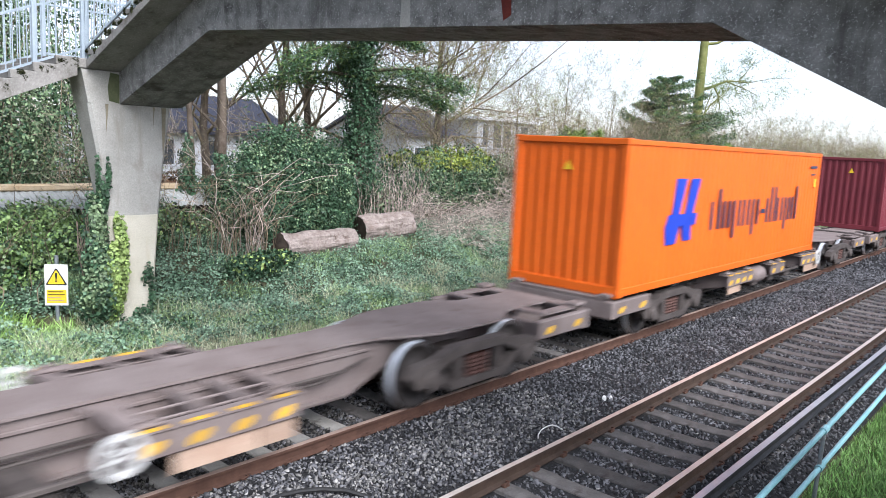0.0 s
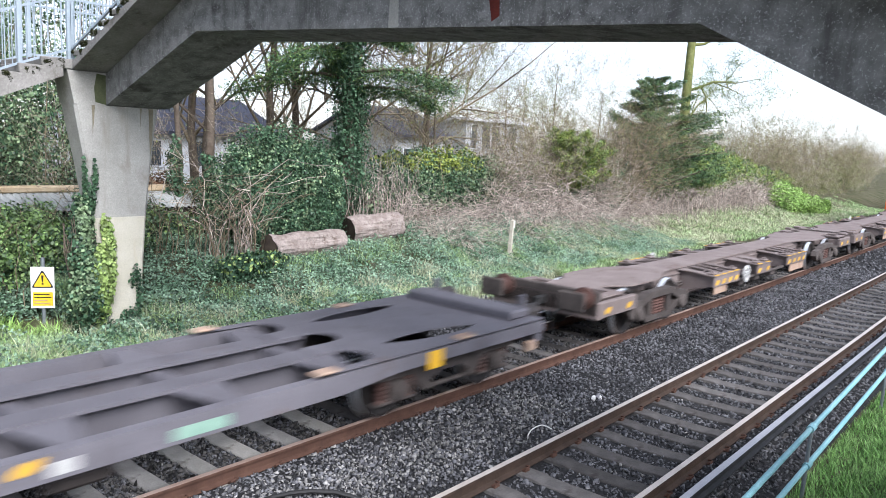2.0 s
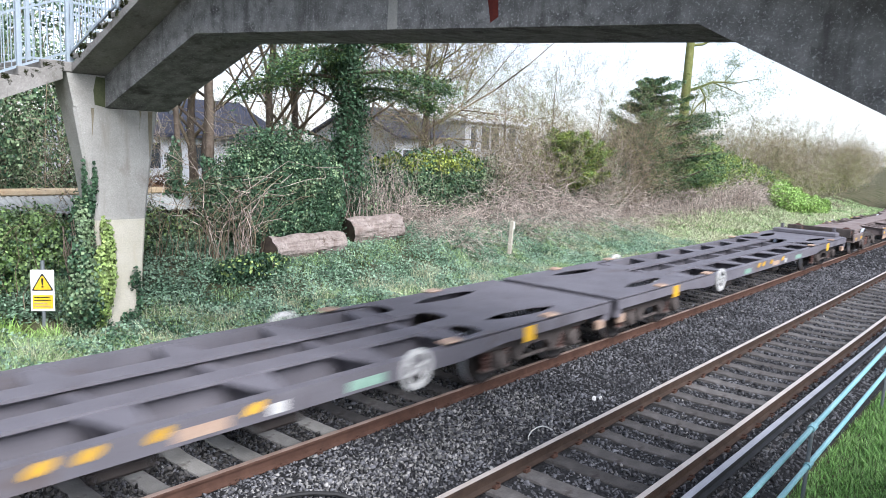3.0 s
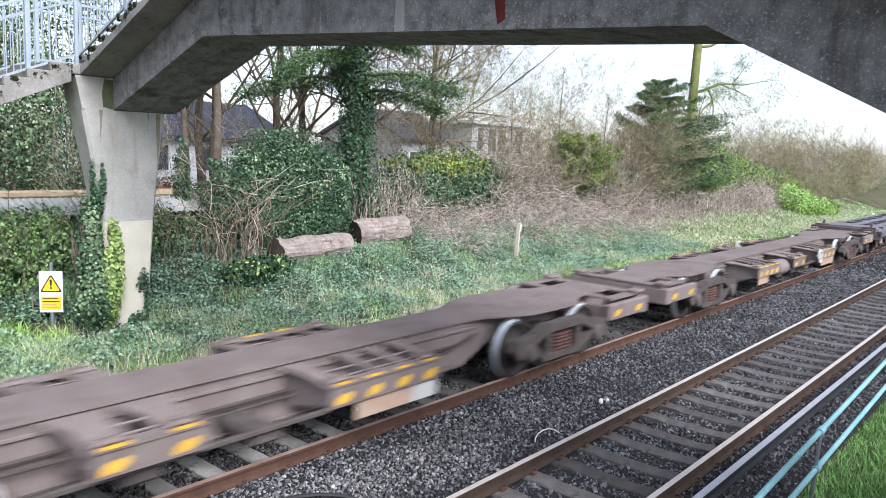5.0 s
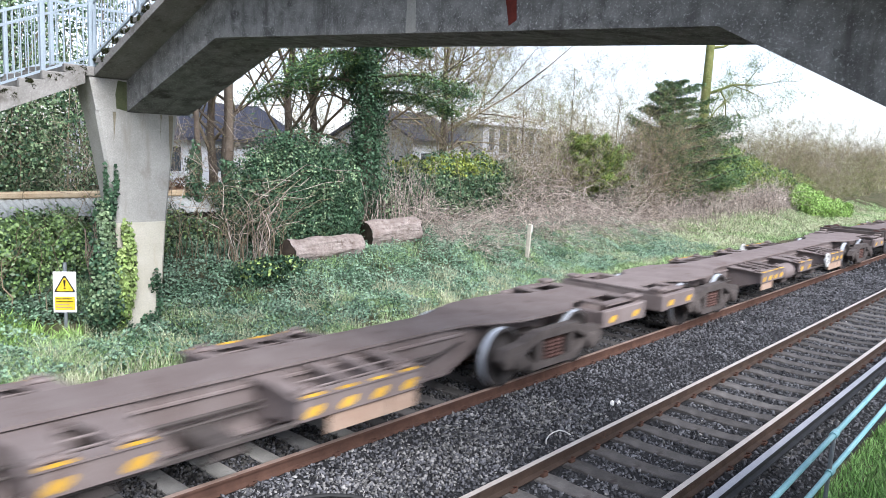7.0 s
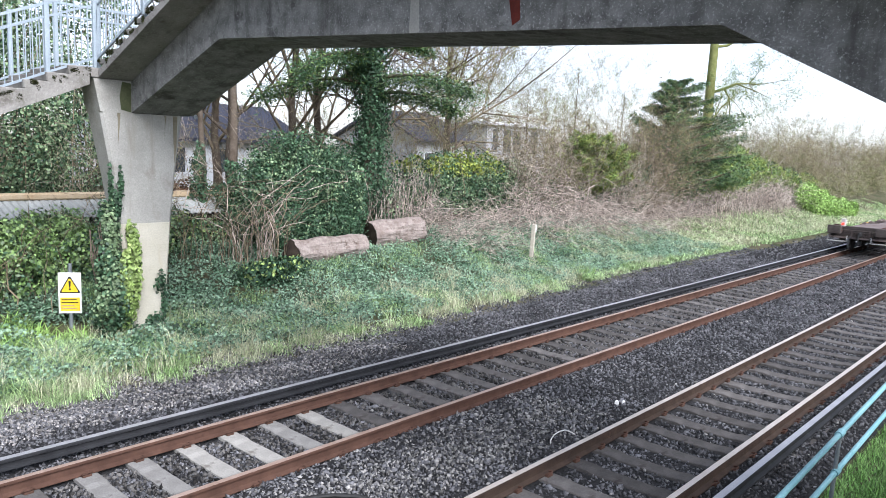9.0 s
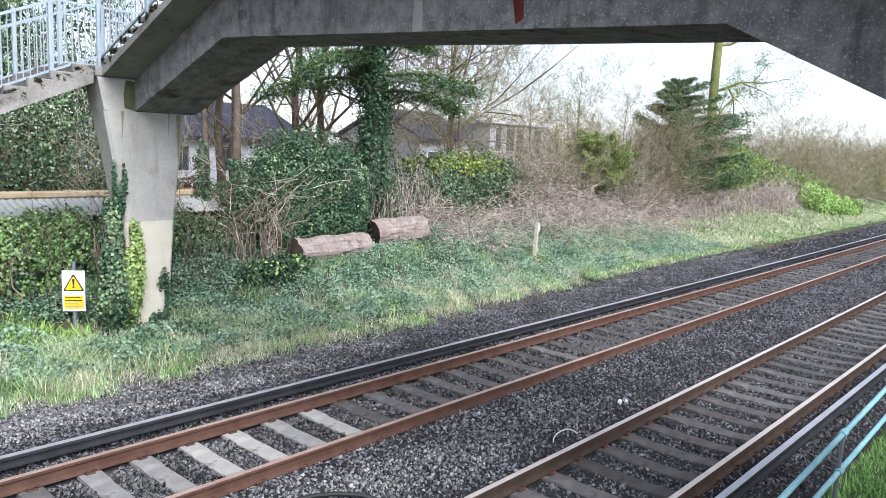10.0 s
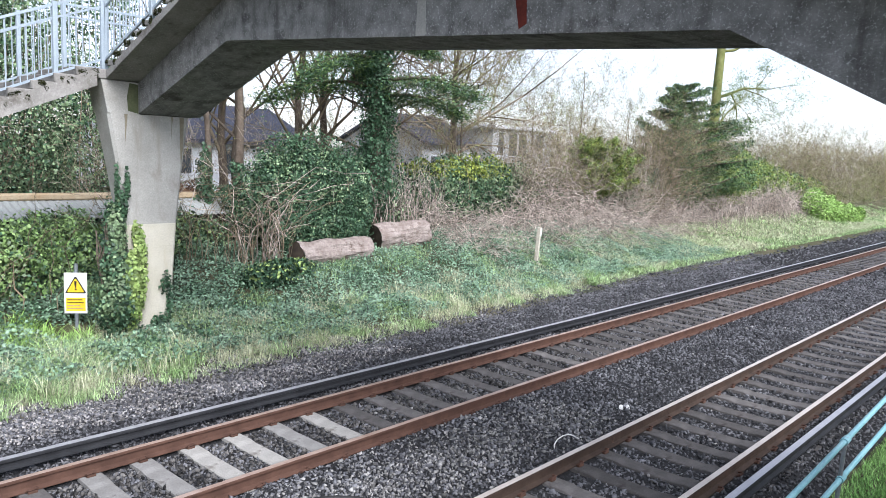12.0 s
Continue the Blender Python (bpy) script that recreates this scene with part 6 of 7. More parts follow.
for i in range(9):
    xx = 2 + i * 4.0
    yy = 34 + random.uniform(0, 12)
    copy_thing(d, Matrix.Translation((xx, yy, ground_z(xx, yy) - 0.3)) @ pose(0, 0, 0, 0, 0, random.uniform(0, 360)))


def twiggy_shrub(height, stems, lean, buds, mat):
    """A leafless many-stemmed shrub with a haze of buds."""
    sh = thing("bare_shrub", "leafless twiggy shrub with a haze of buds", "shrub", group="bare shrubs along the bank")
    segs = []
    for i in range(stems):
        a = 2 * math.pi * i / stems + random.uniform(-0.4, 0.4)
        d = np.array([math.cos(a) * lean, math.sin(a) * lean, 1.0])
        grow(segs, np.array([random.gauss(0, 0.15), random.gauss(0, 0.15), -0.05]), d / np.linalg.norm(d), height * random.uniform(0.5, 0.85), 0.022, 2, 0.55, 0.10, (4, 6), 0.17, 0.62)
    part("wood", stick_mesh("wood", segs, mat, 3), None, sh)
    ends = np.array([q[3:6] for q in segs if q[7] < 0.006])
    if not len(ends):
        ends = np.array([q[3:6] for q in segs])
    P = np.array([q[3:6] for q in segs])[rng.integers(0, len(segs), 2200)] + rng.normal(size=(2200, 3)) * 0.16
    part("twig_haze", leaf_mesh("twig_haze", P, rng.normal(size=(2200, 3)), 0.011, M_SCRUB, 34.0, 0.3, -0.5), None, sh)
    if buds and len(ends):
        P = ends[rng.integers(0, len(ends), buds)] + rng.normal(size=(buds, 3)) * 0.07
        part("bud_haze", leaf_mesh("bud_haze", P, np.tile([0, 0, 1.0], (len(P), 1)), 0.035, M_BUD, 1.6, 1.0), None, sh, "haze of olive buds")
    return sh


random.seed(21), np.random.seed(21)
kinds = [twiggy_shrub(4.4, 9, 0.45, 800, M_TWIG), twiggy_shrub(3.6, 10, 0.7, 400, M_BRAMBLE), twiggy_shrub(5.4, 8, 0.3, 800, M_TWIG)]
spots = [(17.5, 12.6, 1), (19.5, 13.4, 0), (22.0, 12.8, 2), (24.6, 11.6, 1), (26.2, 11.8, 0), (27.8, 10.8, 1), (29.5, 12.4, 2), (31.5, 11.4, 1), (33.2, 10.8, 1), (35.0, 11.6, 0), (36.5, 12.8, 2), (39.8, 12.4, 0), (41.8, 12.0, 1), (44.0, 13.0, 2),
         (46.5, 12.4, 0), (49.0, 13.2, 2), (52.0, 12.6, 0), (55.0, 11.5, 1), (58.0, 11.0, 0), (60.5, 12.5, 2), (63.0, 10.5, 0), (66.0, 11.5, 2), (69.0, 10.2, 1), (72.0, 11.4, 2), (75.5, 10.4, 0), (79.0, 11.5, 2), (83.0, 10.4, 0), (88.0, 11.5, 2),
         (57.0, 16.0, 2), (64.0, 16.5, 2), (71.0, 16.0, 0), (78.0, 17.0, 2), (86.0, 16.0, 2), (95.0, 13.0, 2), (103.0, 14.0, 2), (112.0, 15.0, 2), (122.0, 16.0, 2), (14.0, 12.4, 1), (8.6, 9.9, 1), (34.6, 9.7, 2), (32.4, 9.8, 1), (36.6, 9.7, 2), (35.6, 10.2, 0), (25.4, 10.6, 1), (28.6, 10.4, 1)]
done = set()
for xx, yy, k in spots:
    mm = Matrix.Translation((xx, yy, ground_z(xx, yy))) @ pose(0, 0, 0, 0, 0, random.uniform(0, 360))
    if k in done:
        copy_thing(kinds[k], mm)
    else:
        kinds[k].matrix_basis = mm
        done.add(k)


def scrub(name, label, blobs, n, mat, width, long, second=None):
    """A mass of fine leafless twigs seen from afar."""
    cx, cy = np.mean([q[0] for q in blobs]), np.mean([q[1] for q in blobs])
    base = np.array([cx, cy, ground_z(cx, cy)])
    sh = thing(name, label, "scrub", Matrix.Translation(Vector(base)), "scrub along the bank")
    for m_, k in ((mat, 0.65), (second or mat, 0.35)):
        P, N = above_ground(*blob_points(blobs, int(n * k), 0.85, 0.35))
        part("twig_mass", leaf_mesh("twig_mass", P - base, rng.normal(size=P.shape), width, m_, long, 0.3, -0.9), None, sh)
    return sh


for blobs, n, ma, mb in (
        ([(23.0, 12.5, 2.2, 1.8, 1.0, 1.5), (26.0, 11.6, 2.2, 1.8, 1.0, 1.6), (28.5, 12.0, 2.4, 1.6, 1.0, 1.7)], 6000, M_SCRUB, M_SCRUB_GREEN),
        ([(31.5, 11.4, 2.3, 1.8, 1.0, 2.0), (34.0, 11.0, 2.6, 1.8, 1.0, 2.6), (36.0, 11.2, 2.4, 1.4, 1.0, 2.6)], 7000, M_SCRUB, M_SCRUB),
        ([(41.5, 12.0, 2.2, 2.2, 1.2, 1.9), (45.0, 13.0, 2.6, 2.4, 1.2, 2.3), (49.0, 13.0, 2.6, 2.6, 1.2, 2.4)], 14000, M_SCRUB_GREEN, M_SCRUB),
        ([(53.0, 12.5, 2.4, 3.0, 1.4, 2.2), (58.5, 12.5, 2.6, 3.2, 1.4, 2.4), (64.0, 11.5, 2.4, 3.0, 1.4, 2.3)], 13000, M_SCRUB_GREEN, M_SCRUB),
        # the far blocks mix in twigs paled for haze
        ([(60.0, 9.5, 1.2, 3.5, 1.2, 1.4), (67.0, 9.8, 1.6, 4.0, 1.2, 1.8), (75.0, 10.4, 2.0, 5.0, 1.4, 2.4), (85.0, 11.0, 2.4, 6.0, 1.6, 2.8)], 15000, M_SCRUB_GREEN, M_HAZEWOOD),
        ([(97.0, 13.0, 2.6, 7.0, 2.0, 3.0), (110.0, 15.0, 2.8, 8.0, 2.0, 3.4), (125.0, 18.0, 3.0, 10.0, 2.0, 3.6)], 11000, M_HAZEWOOD, M_SCRUB_GREEN),
        ([(66.0, 20.0, 3.2, 4.0, 2.0, 3.4), (75.0, 19.0, 3.6, 5.0, 2.0, 3.8), (86.0, 19.0, 3.8, 6.0, 2.0, 4.2), (99.0, 20.0, 4.2, 7.0, 2.0, 4.6), (54.0, 19.0, 3.0, 3.5, 2.0, 3.0)], 11000, M_HAZEWOOD, M_SCRUB_GREEN),
        ([(18.5, 14.5, 2.6, 2.2, 1.0, 1.8), (14.5, 14.0, 2.4, 2.0, 1.0, 1.6), (21.5, 16.0, 3.0, 2.4, 1.0, 2.2)], 4500, M_SCRUB, M_SCRUB)):
    far = blobs[0][0] > 50
    scrub("scrub", "leafless brown scrub on the bank", blobs, n, ma, 0.022 if far else 0.013, 26.0, mb)
# distant woods that close the view, their twigs paled to imitate haze
for x0, x1, y0, top, n in ((-30, 60, 60, 8.5, 15), (60, 160, 52, 9.0, 16), (160, 330, 46, 11.0, 16)):
    blobs = [(x0 + (x1 - x0) * (i + 0.5) / n, y0 + random.uniform(-5, 8) + bend(x0 + (x1 - x0) * (i + 0.5) / n), top * 0.42, (x1 - x0) / n * 0.75, 3.0, top * random.uniform(0.38, 0.62)) for i in range(n)]
    P, N = above_ground(*blob_points(blobs, 9000, 0.8, 0.4))
    wd = new("distant_woods", leaf_mesh("distant_woods", P, rng.normal(size=P.shape), 0.10, M_HAZEWOOD, 14.0, 0.3, -0.9))
    tagged(wd, "leafless woods in the distance, haze put into their pale colour", "woods", kind="stuff")

# two plain trunks beside the pillar, one wrapped in ivy at its foot
for nm, xx, yy, h, r, lb in (("bare_tree", 12.3, 12.2, 9.0, 0.17, "straight brown tree trunk with few twigs"), ("ivy_footed_tree", 10.6, 10.9, 8.0, 0.11, "slender pale trunk, ivy at its foot")):
    tt = place(bare_tree(nm, lb, h, r, 3, (-0.01, 0), 0.5, 8, limb_len=0.3, group=grp), xx, yy)
    if nm == "ivy_footed_tree":
        P, N = blob_points([(0, 0, 0.9, 0.28, 0.28, 0.9), (0, 0, 2.0, 0.2, 0.2, 0.6)], 1500, 0.6)
        part("ivy", leaf_mesh("ivy", P, N, 0.08, M_IVY, 1.2, 0.7, 0.5), None, tt, "ivy round the trunk")

# the mossy broken trunk with one long limb
mt = thing("mossy_tree", "tall mossy tree trunk with one forked side limb", "tree", Matrix.Translation((52.5, 14.8, ground_z(52.5, 14.8))))
part("trunk", stick_mesh("trunk", [(0, 0, -0.1, 0.05, 0, 4, 0.42, 0.36), (0.05, 0, 4, 0.15, 0, 8, 0.36, 0.31), (0.15, 0, 8, 0.3, 0, 12, 0.31, 0.28), (0.3, 0, 12, 0.4, 0, 15, 0.28, 0.24)], M_MOSSBARK, 10), None, mt)
random.seed(5), np.random.seed(5)
segs = []
for p, d_, L, r, dep, spr, up, kd in (((0.3, 0, 10.4), (0.78, -0.50, -0.35), 4.0, 0.12, 3, 0.7, 0.05, (3, 4)), ((0.3, 0, 7.2), (0.75, -0.5, 0.45), 4.6, 0.13, 3, 0.7, 0.0, (4, 5)), ((0.2, 0, 5.0), (0.6, -0.4, 0.6), 3.5, 0.08, 3, 0.6, 0.1, (3, 4))):
    one = []
    grow(one, np.array(p), np.array(d_), L, r, dep, spr, up, kd, 0.2, 0.6)
    part("limb", stick_mesh("limb", one, M_MOSSBARK, 5), None, mt)
    segs += one
ends = np.array([s[3:6] for s in segs if s[7] < 0.03])
P = np.repeat(ends, 10, 0) + np.random.normal(size=(len(ends) * 10, 3)) * np.array([0.28, 0.28, 0.16])
part("foliage", leaf_mesh("foliage", P, np.tile([0, 0, 1.0], (len(P), 1)), 0.032, M_CONIFER_LIGHT, 6.0, 0.8, 0.6), None, mt, "sparse yellow-green young leaves")

# ---- dead stems and brambles ----
random.seed(11), np.random.seed(11)
def tangle(name, label, n, place_of, length, mat, r, steps_n=7):
    """Stems that wander and arch in all directions through a low heap."""
    segs = []
    for i in range(n):
        x, y, h = place_of()
        p = np.array([x, y, ground_z(x, y) + random.uniform(0.0, h)])
        d = np.random.normal(size=3) * np.array([1, 0.8, 0.55])
        d[2] = abs(d[2])
        d /= np.linalg.norm(d)
        rr = r * random.uniform(0.5, 1.5)
        L = length * random.uniform(0.4, 1.3) / steps_n
        for k in range(steps_n):
            d = d + np.random.normal(size=3) * 0.26
            d[2] -= 0.16
            d /= np.linalg.norm(d)
            q = p + d * L
            g = ground_z(q[0], q[1]) + 0.02
            if q[2] < g:
                q[2] = g
                d[2] = abs(d[2]) * 0.4
            segs.append((*p, *q, rr * (1 - 0.08 * k), rr * (1 - 0.08 * (k + 1))))
            if random.random() < 0.3:
                w = q + np.random.normal(size=3) * 0.14
                segs.append((*q, *w, rr * 0.55, rr * 0.25))
            p = q
    return tagged(new(name, stick_mesh(name, segs, mat, 3)), label, "brambles", kind="stuff")


def heap(x0, x1, y0, y1, top, skew=1.0):
    def spot():
        x = x0 + (x1 - x0) * random.random()
        u = random.random() ** skew
        y = y0 + (y1 - y0) * u
        bulge = 0.75 + 0.55 * math.sin(x * 0.75 + 1.2) + 0.3 * math.sin(x * 2.1 + 1)
        return x, y + bend(x), max(0.15, top * (0.25 + 0.75 * u) * bulge)
    return spot


tangle("brambles", "tangle of dead brown bramble stems on the bank", 1700, heap(21.5, 39.0, 8.4, 10.6, 1.9), 2.3, M_BRAMBLE, 0.011)
tangle("bramble_fringe", "low dead bramble stems trailing over the ivy", 900, heap(18.0, 35.0, 7.2, 8.8, 0.4), 1.7, M_BRAMBLE, 0.008)
tangle("bramble_mound", "mound of dead brown bramble stems beside the logs", 420, heap(17.0, 20.5, 8.4, 9.6, 0.8), 1.6, M_BRAMBLE, 0.008)
tangle("bramble_mound", "low grey-brown mound of dead stems beside the bright bush", 900, heap(45.0, 56.0, 8.6, 9.6, 1.7), 2.0, M_BRAMBLE, 0.014)
stem_thicket("tall_dead_stems", "tall upright dead stems beside the hedge", "brambles", [(16.3 + 0.3 * i, 10.0 + random.uniform(-0.3, 0.3)) for i in range(9)], 12, 2.4, M_BRAMBLE, 0.2, 0.008, 0.25)
stem_thicket("dead_sapling_stems", "clump of thin bare upright shrub stems", "brambles", [(9.2 + 0.3 * i, 8.4 + random.uniform(-0.4, 0.5)) for i in range(9)], 8, 2.5, M_TWIG, 0.75, 0.010, 0.22, segs_n=7)
stem_thicket("far_brambles", "brown leafless scrub on the far bank", "brambles", [(38 + i * 0.7, 8.6 + random.uniform(-0.5, 0.8)) for i in range(20)], 24, 1.6, M_BRAMBLE, 0.9, 0.012, 0.6)


stem_thicket("twiggy_stool", "many-stemmed bare shrub beside the logs", "brambles", [(10.6, 8.3), (10.9, 8.2), (10.3, 8.5)], 9, 2.8, M_BRAMBLE, 0.8, 0.011, 0.10, segs_n=8)
stem_thicket("sapling_stems", "slender bare sapling stems before the pillar hedge", "brambles", [(3.9, 7.4), (4.6, 7.6), (5.3, 7.5)], 4, 2.6, M_TWIG, 0.35, 0.011, 0.3, segs_n=7)


# ---- loose things on the bank ----
def log(x, y, z, r, length, rz, tilt, label):
    lg = thing("felled_log", label, "log", Matrix.Translation((x, y, z)) @ pose(0, 0, 0, 0, tilt, rz), "felled logs")
    n, k = 44, 22
    m = Mesh()
    rings = []
    for i in range(k):
        u = -length / 2 + length * i / (k - 1)
        ring = []
        for a in (2 * math.pi * j / n for j in range(n)):
            c, s = math.cos(a), math.sin(a)
            q = r * (1 - 0.10 * i / k) * (1 + 0.22 * noise.noise((u * 1.1 + x, c * 1.3, s * 1.3)) + 0.09 * noise.noise((u * 1.6, c * 7 + x, s * 7)) + 0.05 * noise.noise((u * 6, c * 12, s * 12)))
            ring.append((u + 0.05 * noise.noise((c * 3, s * 3, i // (k - 1) + x)) * (i in (0, k - 1)), q * c, q * s))
        rings.append(ring)
    m.loft(rings, False)
    part("wood", m, M_LOG, lg, "weathered stripped wood")
    for e in (0, -1):
        m = Mesh()
        c = rings[e]
        u = c[0][0] + (-0.006 if e == 0 else 0.006)
        m.add([(u - (0.02 if e == 0 else -0.02), 0, 0)] + [(u, p[1] * 0.97, p[2] * 0.97) for p in c], [(0, 1 + j, 1 + (j + 1) % n) for j in range(n)])
        part("cut_end", m, M_LOGEND, lg, "dark sawn end")
    return lg


log(13.0, 8.35, ground_z(13.0, 8.35) + 0.20, 0.35, 2.6, 4, -1, "weathered felled tree log lying in ivy")
log(15.95, 8.75, ground_z(15.95, 8.75) + 0.30, 0.44, 1.75, -14, -6, "thick weathered felled log beside another")

# warning sign on a galvanised post
sg = thing("warning_sign", "white warning sign with yellow triangle on a grey post", "sign", Matrix.Translation((5.60, 6.83, ground_z(5.60, 6.83))) @ pose(0, 0, 0, 0, 0, -36))
m = Mesh()
m.tube([(0, 0.035, -0.15), (0, 0.035, 1.24)], 0.036, 12)
part("post", m, M_GALV, sg, "round grey steel post")
m = Mesh()
m.box(-0.20, 0.20, -0.006, 0.002, 0.30, 1.075)
pl = part("panel", m, M_SIGNWHITE, sg, "white rectangular panel")


def rounded_tri(h, cx, cz):
    return [(cx + h * a, cz + h * c) for a, c in ((-0.56, -0.40), (-0.52, -0.46), (0.52, -0.46), (0.56, -0.40), (0.05, 0.52), (-0.05, 0.52))]


for nm, h, mat, y in (("triangle_border", 0.32, M_SIGNBLACK, -0.0085), ("triangle", 0.26, M_SIGNYELLOW, -0.0105)):
    m = Mesh()
    m.prism(rounded_tri(h, 0, 0.83 if h > 0.3 else 0.824), y, y + 0.002, "y")
    part(nm, m, mat, pl)
m = Mesh()
m.prism([(-0.022, 0.9160), (0.022, 0.9160), (0.012, 0.7928), (-0.012, 0.7928)], -0.0125, -0.0107, "y")
m.prism([(-0.018, 0.7752), (0.018, 0.7752), (0.018, 0.7444), (-0.018, 0.7444)], -0.0125, -0.0107, "y")
part("exclamation_mark", m, M_SIGNBLACK, pl)
m = Mesh()
m.box(-0.17, 0.17, -0.0085, -0.0065, 0.345, 0.60)
part("yellow_panel", m, M_SIGNYELLOW, pl)
for i, wd in enumerate((0.30, 0.33, 0.26, 0.31)):
    m = Mesh()
    m.box(-0.15, -0.15 + wd * 0.88, -0.0105, -0.0087, 0.55 - i * 0.055, 0.568 - i * 0.055)
    part("text_bar", m, M_SIGNBLACK if i < 2 else M_RUSTPLATE, pl)

# short pale marker post
mk = thing("marker_post", "pale weathered square marker post leaning on the bank", "post", Matrix.Translation((20.2, 6.65, ground_z(20.2, 6.65))) @ pose(0, 0, 0, 2.5, -1.5, 20))
m = Mesh()
m.box(-0.075, 0.075, -0.06, 0.06, -0.2, 1.22, 0.012)
part("shaft", m, M_POST, mk)
m = Mesh()
m.box(0.0, 0.10, -0.072, -0.06, 0.95, 1.2)
part("plate", m, M_SIGNWHITE, mk, "small pale plate")

# tubular handrail on the near side
hr = thing("tubular_handrail", "pale turquoise tubular handrail beside the near track", "handrail")
RAILS = (("top_tube", 0.60), ("lower_tube", 0.15))


def rail_z(x, z):
    return z + 0.046 * (x - 9.1)


for nm, z in RAILS:
    m = Mesh()
    m.tube([(x, -5.5, rail_z(x, z)) for x in (2.0, 9.1, 16.0, 24.0, 34.0)], 0.031, 10)
    part(nm, m, M_FENCE, hr, "", True)
for x in (4.6, 9.1, 13.6, 18.1, 22.6, 27.1):
    m = Mesh()
    m.tube([(x - 0.03, -5.48, ground_z(x, -5.5) - 0.1), (x, -5.5, rail_z(x, 0.64))], 0.024, 10)
    po = part("post", m, M_GALV, hr, "galvanised upright")
    for nm, z in RAILS:
        k = Mesh()
        k.tube([(x - 0.07, -5.5, rail_z(x, z) - 0.003), (x + 0.07, -5.5, rail_z(x, z) + 0.003)], 0.044, 10)
        part("clamp", k, M_FENCE, po, "tube clamp")

# bits lying on the ballast
m = Mesh()
m.tube([(7.94, -2.42, -0.14), (7.93, -2.42, -0.08), (7.98, -2.43, -0.02), (8.08, -2.45, 0.01), (8.2, -2.46, 0.0), (8.32, -2.46, -0.05), (8.44, -2.47, -0.12)], 0.008, 6)
wire = solid("loose_wire", m, M_WHITE, "short loop of pale loose wire against the rail", "wire")
m = Mesh()
m.tube([(4.45, -1.40, -0.15), (4.55, -1.5, -0.10), (4.7, -1.62, -0.06), (4.87, -1.75, -0.05), (5.05, -1.93, -0.06), (5.18, -2.09, -0.11), (5.25, -2.18, -0.16)], 0.026, 8)
solid("black_cable", m, M_BLACK, "thick black cable lying on the ballast", "cable")

for x, y, r in ((10.0, -2.23, 0.035), (10.08, -2.3, 0.028)):
    m = Mesh()
    m.loft([[(x + r * k * (1 + 0.2 * math.sin(3 * a)) * math.cos(a), y + r * k * math.sin(a), z) for a in (2 * math.pi * j / 7 for j in range(7))] for k, z in ((0.7, -0.15), (1.0, -0.12), (0.8, -0.08), (0.35, -0.065))])
    solid("white_stone", m, M_SIGNWHITE, "white stone lying on the dark ballast", "stone", "white stones")

# ---- buildings behind the trees ----
# long low shed with a corrugated roof
shd = thing("corrugated_shed", "low shed with a weathered corrugated sheet roof", "shed", Matrix.Translation((7.0, 11.0, ground_z(7.0, 11.0))))
zb = ground_z(7.0, 11.0)
m = Mesh()
m.box(-4.4, 4.6, -0.85, 1.4, -0.3, 1.70 - zb)
part("wall", m, M_DARKTIMBER, shd, "dark timber wall")
m = Mesh()
n = 120
rows_ = []
for yy, zz in ((-1.0, 1.74 - zb), (0.1, 2.08 - zb)):
    rows_.append([(-4.6 + 9.4 * i / n, yy, zz + 0.035 * (1 if i % 2 else 0)) for i in range(n + 1)])
m.add(rows_[0] + rows_[1], [(i, i + 1, i + n + 2, i + n + 1) for i in range(n)])
m.add([(p[0], p[1], p[2] - 0.012) for p in rows_[0] + rows_[1]], [(i + n + 1, i + n + 2, i + 1, i) for i in range(n)])
part("roof", m, M_SHEET, shd, "pale grey corrugated sheets")
m = Mesh()
m.box(-4.7, 4.9, 0.0, 0.35, 2.09 - zb, 2.24 - zb, 0.03)
part("ridge_capping", m, M_CAP, shd, "rust-stained tan capping")


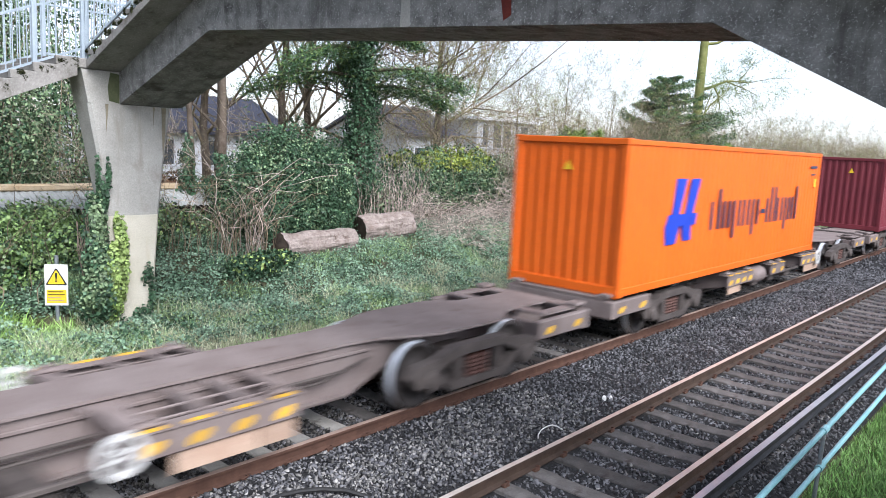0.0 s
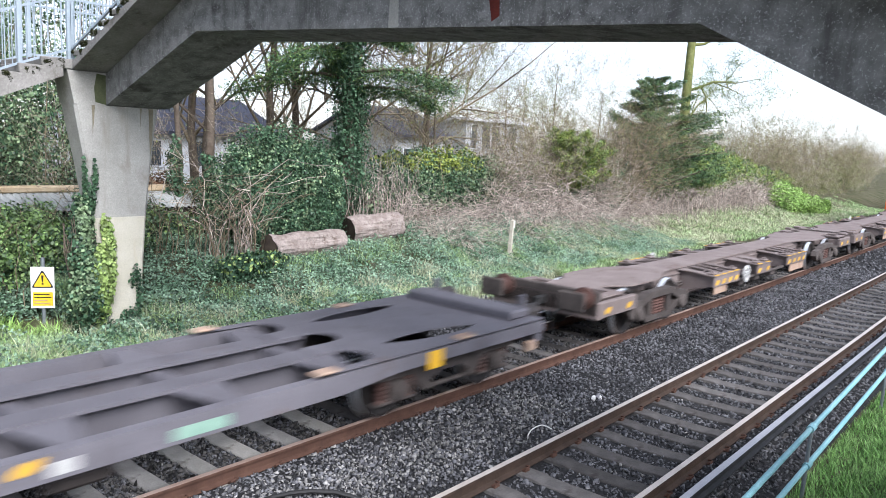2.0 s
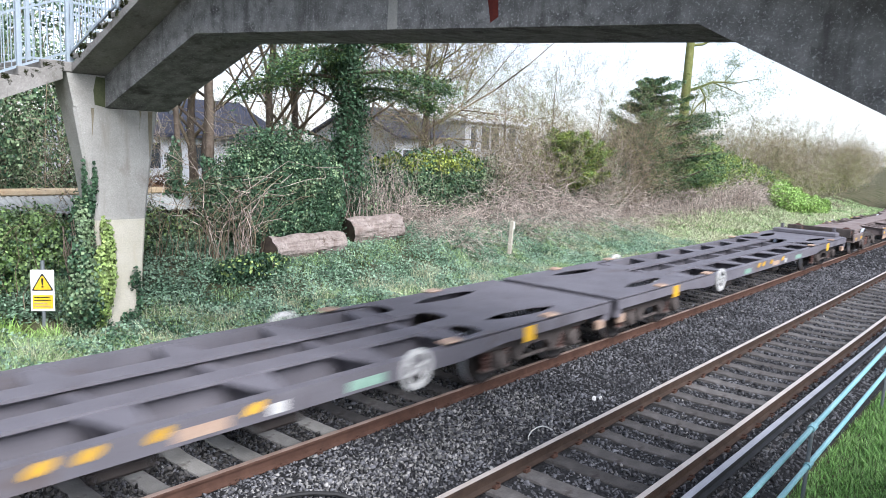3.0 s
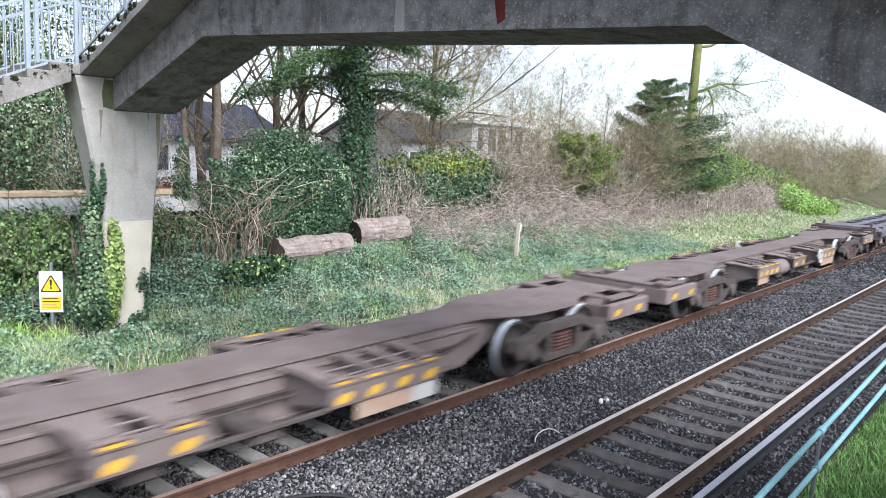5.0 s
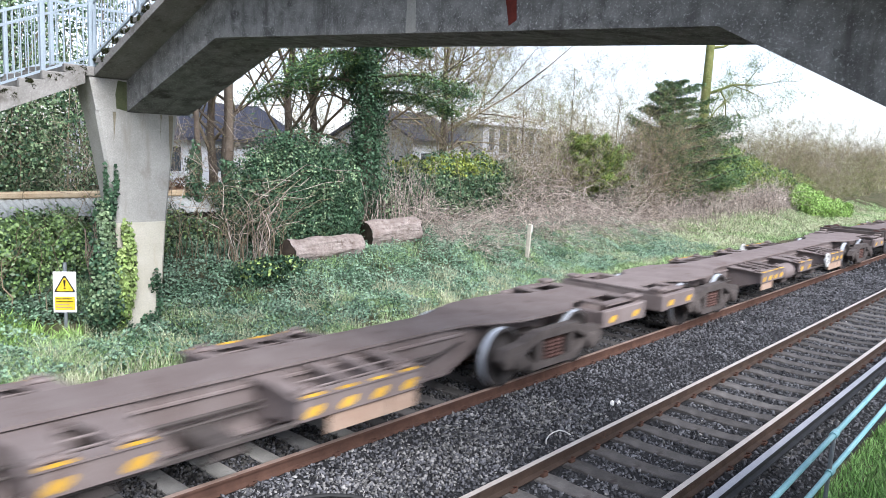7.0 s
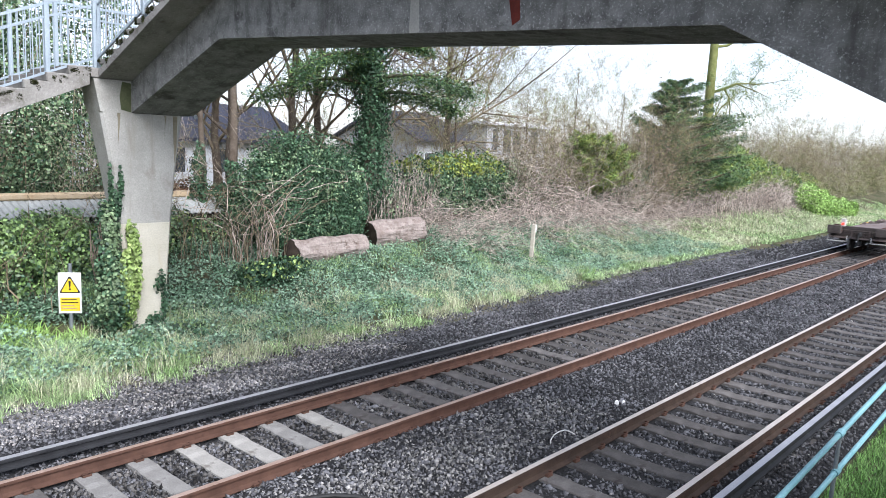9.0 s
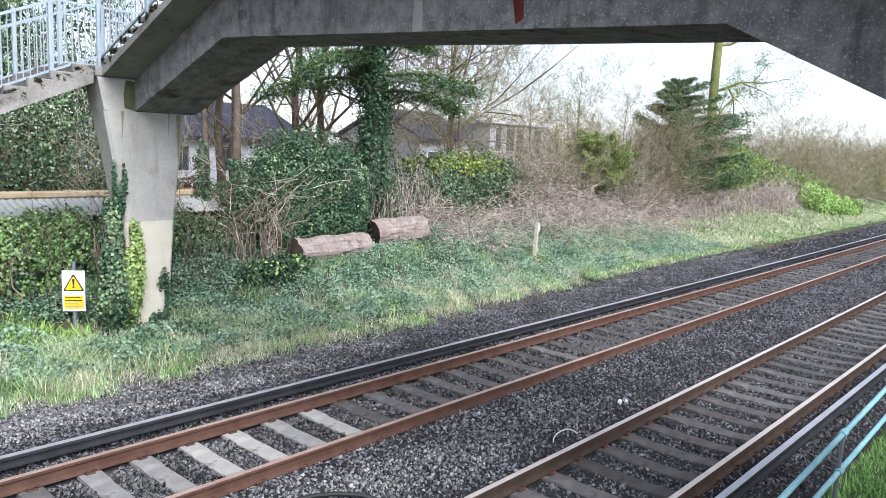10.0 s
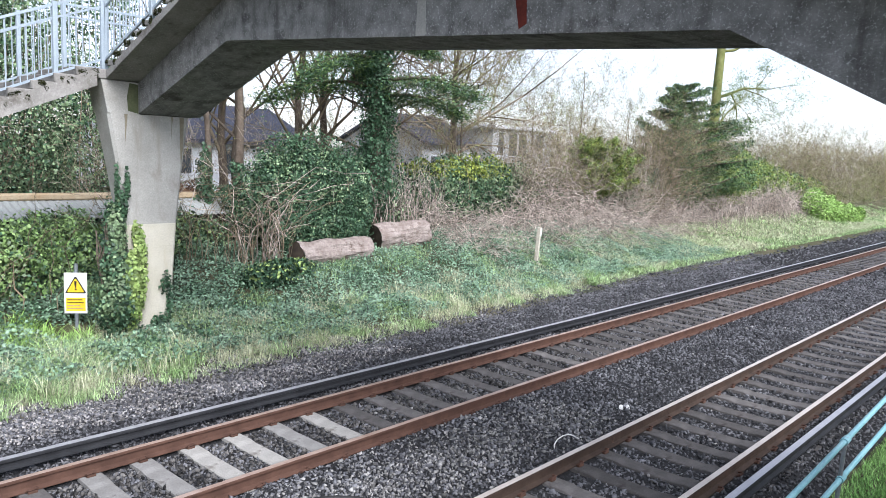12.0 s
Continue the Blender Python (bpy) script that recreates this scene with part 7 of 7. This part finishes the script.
def house(name, label, x0, x1, y0, y1, eave, ridge, wall, roof, windows, flat=False, gable="x"):
    zb = ground_z((x0 + x1) / 2, y0)
    h = thing(name, label, "house", Matrix.Translation(((x0 + x1) / 2, (y0 + y1) / 2, zb)))
    w, dp = (x1 - x0) / 2, (y1 - y0) / 2
    m = Mesh()
    m.box(-w, w, -dp, dp, -0.3, eave)
    part("wall", m, wall, h)
    m = Mesh()
    if flat:
        m.box(-w - 0.3, w + 0.3, -dp - 0.35, dp + 0.3, eave + 0.01, eave + 0.22, 0.02)
        part("roof", m, roof, h, "flat roof with a pale fascia")
    else:
        m.loft([[(x, -dp - 0.4, eave - 0.1), (x, 0, ridge), (x, dp + 0.4, eave - 0.1), (x, dp + 0.4, eave + 0.05), (x, 0, ridge + 0.18), (x, -dp - 0.4, eave + 0.05)] for x in (-w - 0.3, w + 0.3)])
        part("roof", m, roof, h, "dark slate pitched roof")
        m = Mesh()
        m.loft([[(x, -dp, eave), (x, dp, eave), (x, 0, ridge - 0.05)] for x in (-w + 0.01, w - 0.01)])
        part("gable_wall", m, wall, h)
        m = Mesh()
        m.box(-w * 0.2, -w * 0.2 + 0.7, -dp * 0.55 - 0.03, -dp * 0.55 + 0.03, 0, 0.8, 0, pose(0, 0, (eave + ridge) / 2 - 0.1, -math.degrees(math.atan2(dp, ridge - eave)) * 0 - 0, 0, 0))
        part("roof_window", m, M_GLASS, h)
    for wx, wz, ww, wh in windows:
        k = Mesh()
        for a, b2, c2, d2 in ((wx - ww / 2 - 0.07, wx + ww / 2 + 0.07, wz - 0.07, wz), (wx - ww / 2 - 0.07, wx + ww / 2 + 0.07, wz + wh, wz + wh + 0.07), (wx - ww / 2 - 0.07, wx - ww / 2, wz, wz + wh), (wx + ww / 2, wx + ww / 2 + 0.07, wz, wz + wh)):
            k.box(a, b2, -dp - 0.05, -dp - 0.002, c2, d2)
        wi = part("window", k, M_RENDER, h, "white window frame")
        k = Mesh()
        k.box(wx - ww / 2, wx + ww / 2, -dp - 0.03, -dp - 0.004, wz, wz + wh)
        part("pane", k, M_GLASS, wi)
    return h


house("white_house", "white rendered bungalow with a dark slate roof behind trees", 15.5, 24.0, 24.0, 32.0, 2.4, 4.1, M_RENDER, M_SLATE, [(-2.6, 0.9, 0.6, 1.1), (-0.2, 0.9, 1.2, 1.1), (2.4, 0.9, 1.2, 1.1)])
house("flat_roofed_house", "pale grey flat-roofed house with tall windows", 38.5, 45.2, 23.5, 31.0, 4.1, 0, M_GREYCLAD, M_RENDER, [(-1.2, 2.35, 0.9, 1.5), (-0.1, 2.35, 0.9, 1.5), (1.9, 2.35, 0.9, 1.5), (-2.5, 2.35, 0.6, 1.5)], True)
house("slate_roofed_house", "house with a dark slate roof beside the flat-roofed one", 33.0, 37.8, 24.5, 32.0, 2.9, 4.6, M_GREYCLAD, M_SLATE, [(-1.2, 0.9, 1.0, 1.2), (1.2, 0.9, 1.0, 1.2)])
# heap of dead leaves by the shed
P, N = blob_points([(10.3, 11.9, 1.9, 1.4, 0.5, 0.55)], 3500, 0.5)
ob = tagged(new("leaf_heap", leaf_mesh("leaf_heap", P, N, 0.09, M_LEAFLITTER, 1.2, 0.8)), "heap of red-brown dead leaves by the shed", "leaves", kind="stuff")


for ob in scene.objects:
    if ob.parent and ob.name.split(".")[0] in ("foliage", "twig_haze", "bud_haze", "twig_mass", "wood", "crown", "crown_wood", "ivy"):
        ob["kind"] = "stuff"


# ---- movement ----
def motions():
    for s, w in TRAIN:
        walk(w, [(i * 0.5, pose(s + SPEED * i * 0.5, bend(s + SPEED * i * 0.5), 0, 0, 0, heading(s + SPEED * i * 0.5))) for i in range(25)])
    for s, c in BOXES:
        walk(c, [(i * 0.5, pose(s + SPEED * i * 0.5, bend(s + 6.1 + SPEED * i * 0.5), 0.982, 0, 0, heading(s + 6.1 + SPEED * i * 0.5))) for i in range(25)])
    turn = math.degrees(SPEED / WHEEL_R / FPS)
    for ws, x in SPINNERS:
        walk(ws, [(i / FPS, pose(x, 0, WHEEL_R, 0, turn * i, 0)) for i in range(361)])


motions()
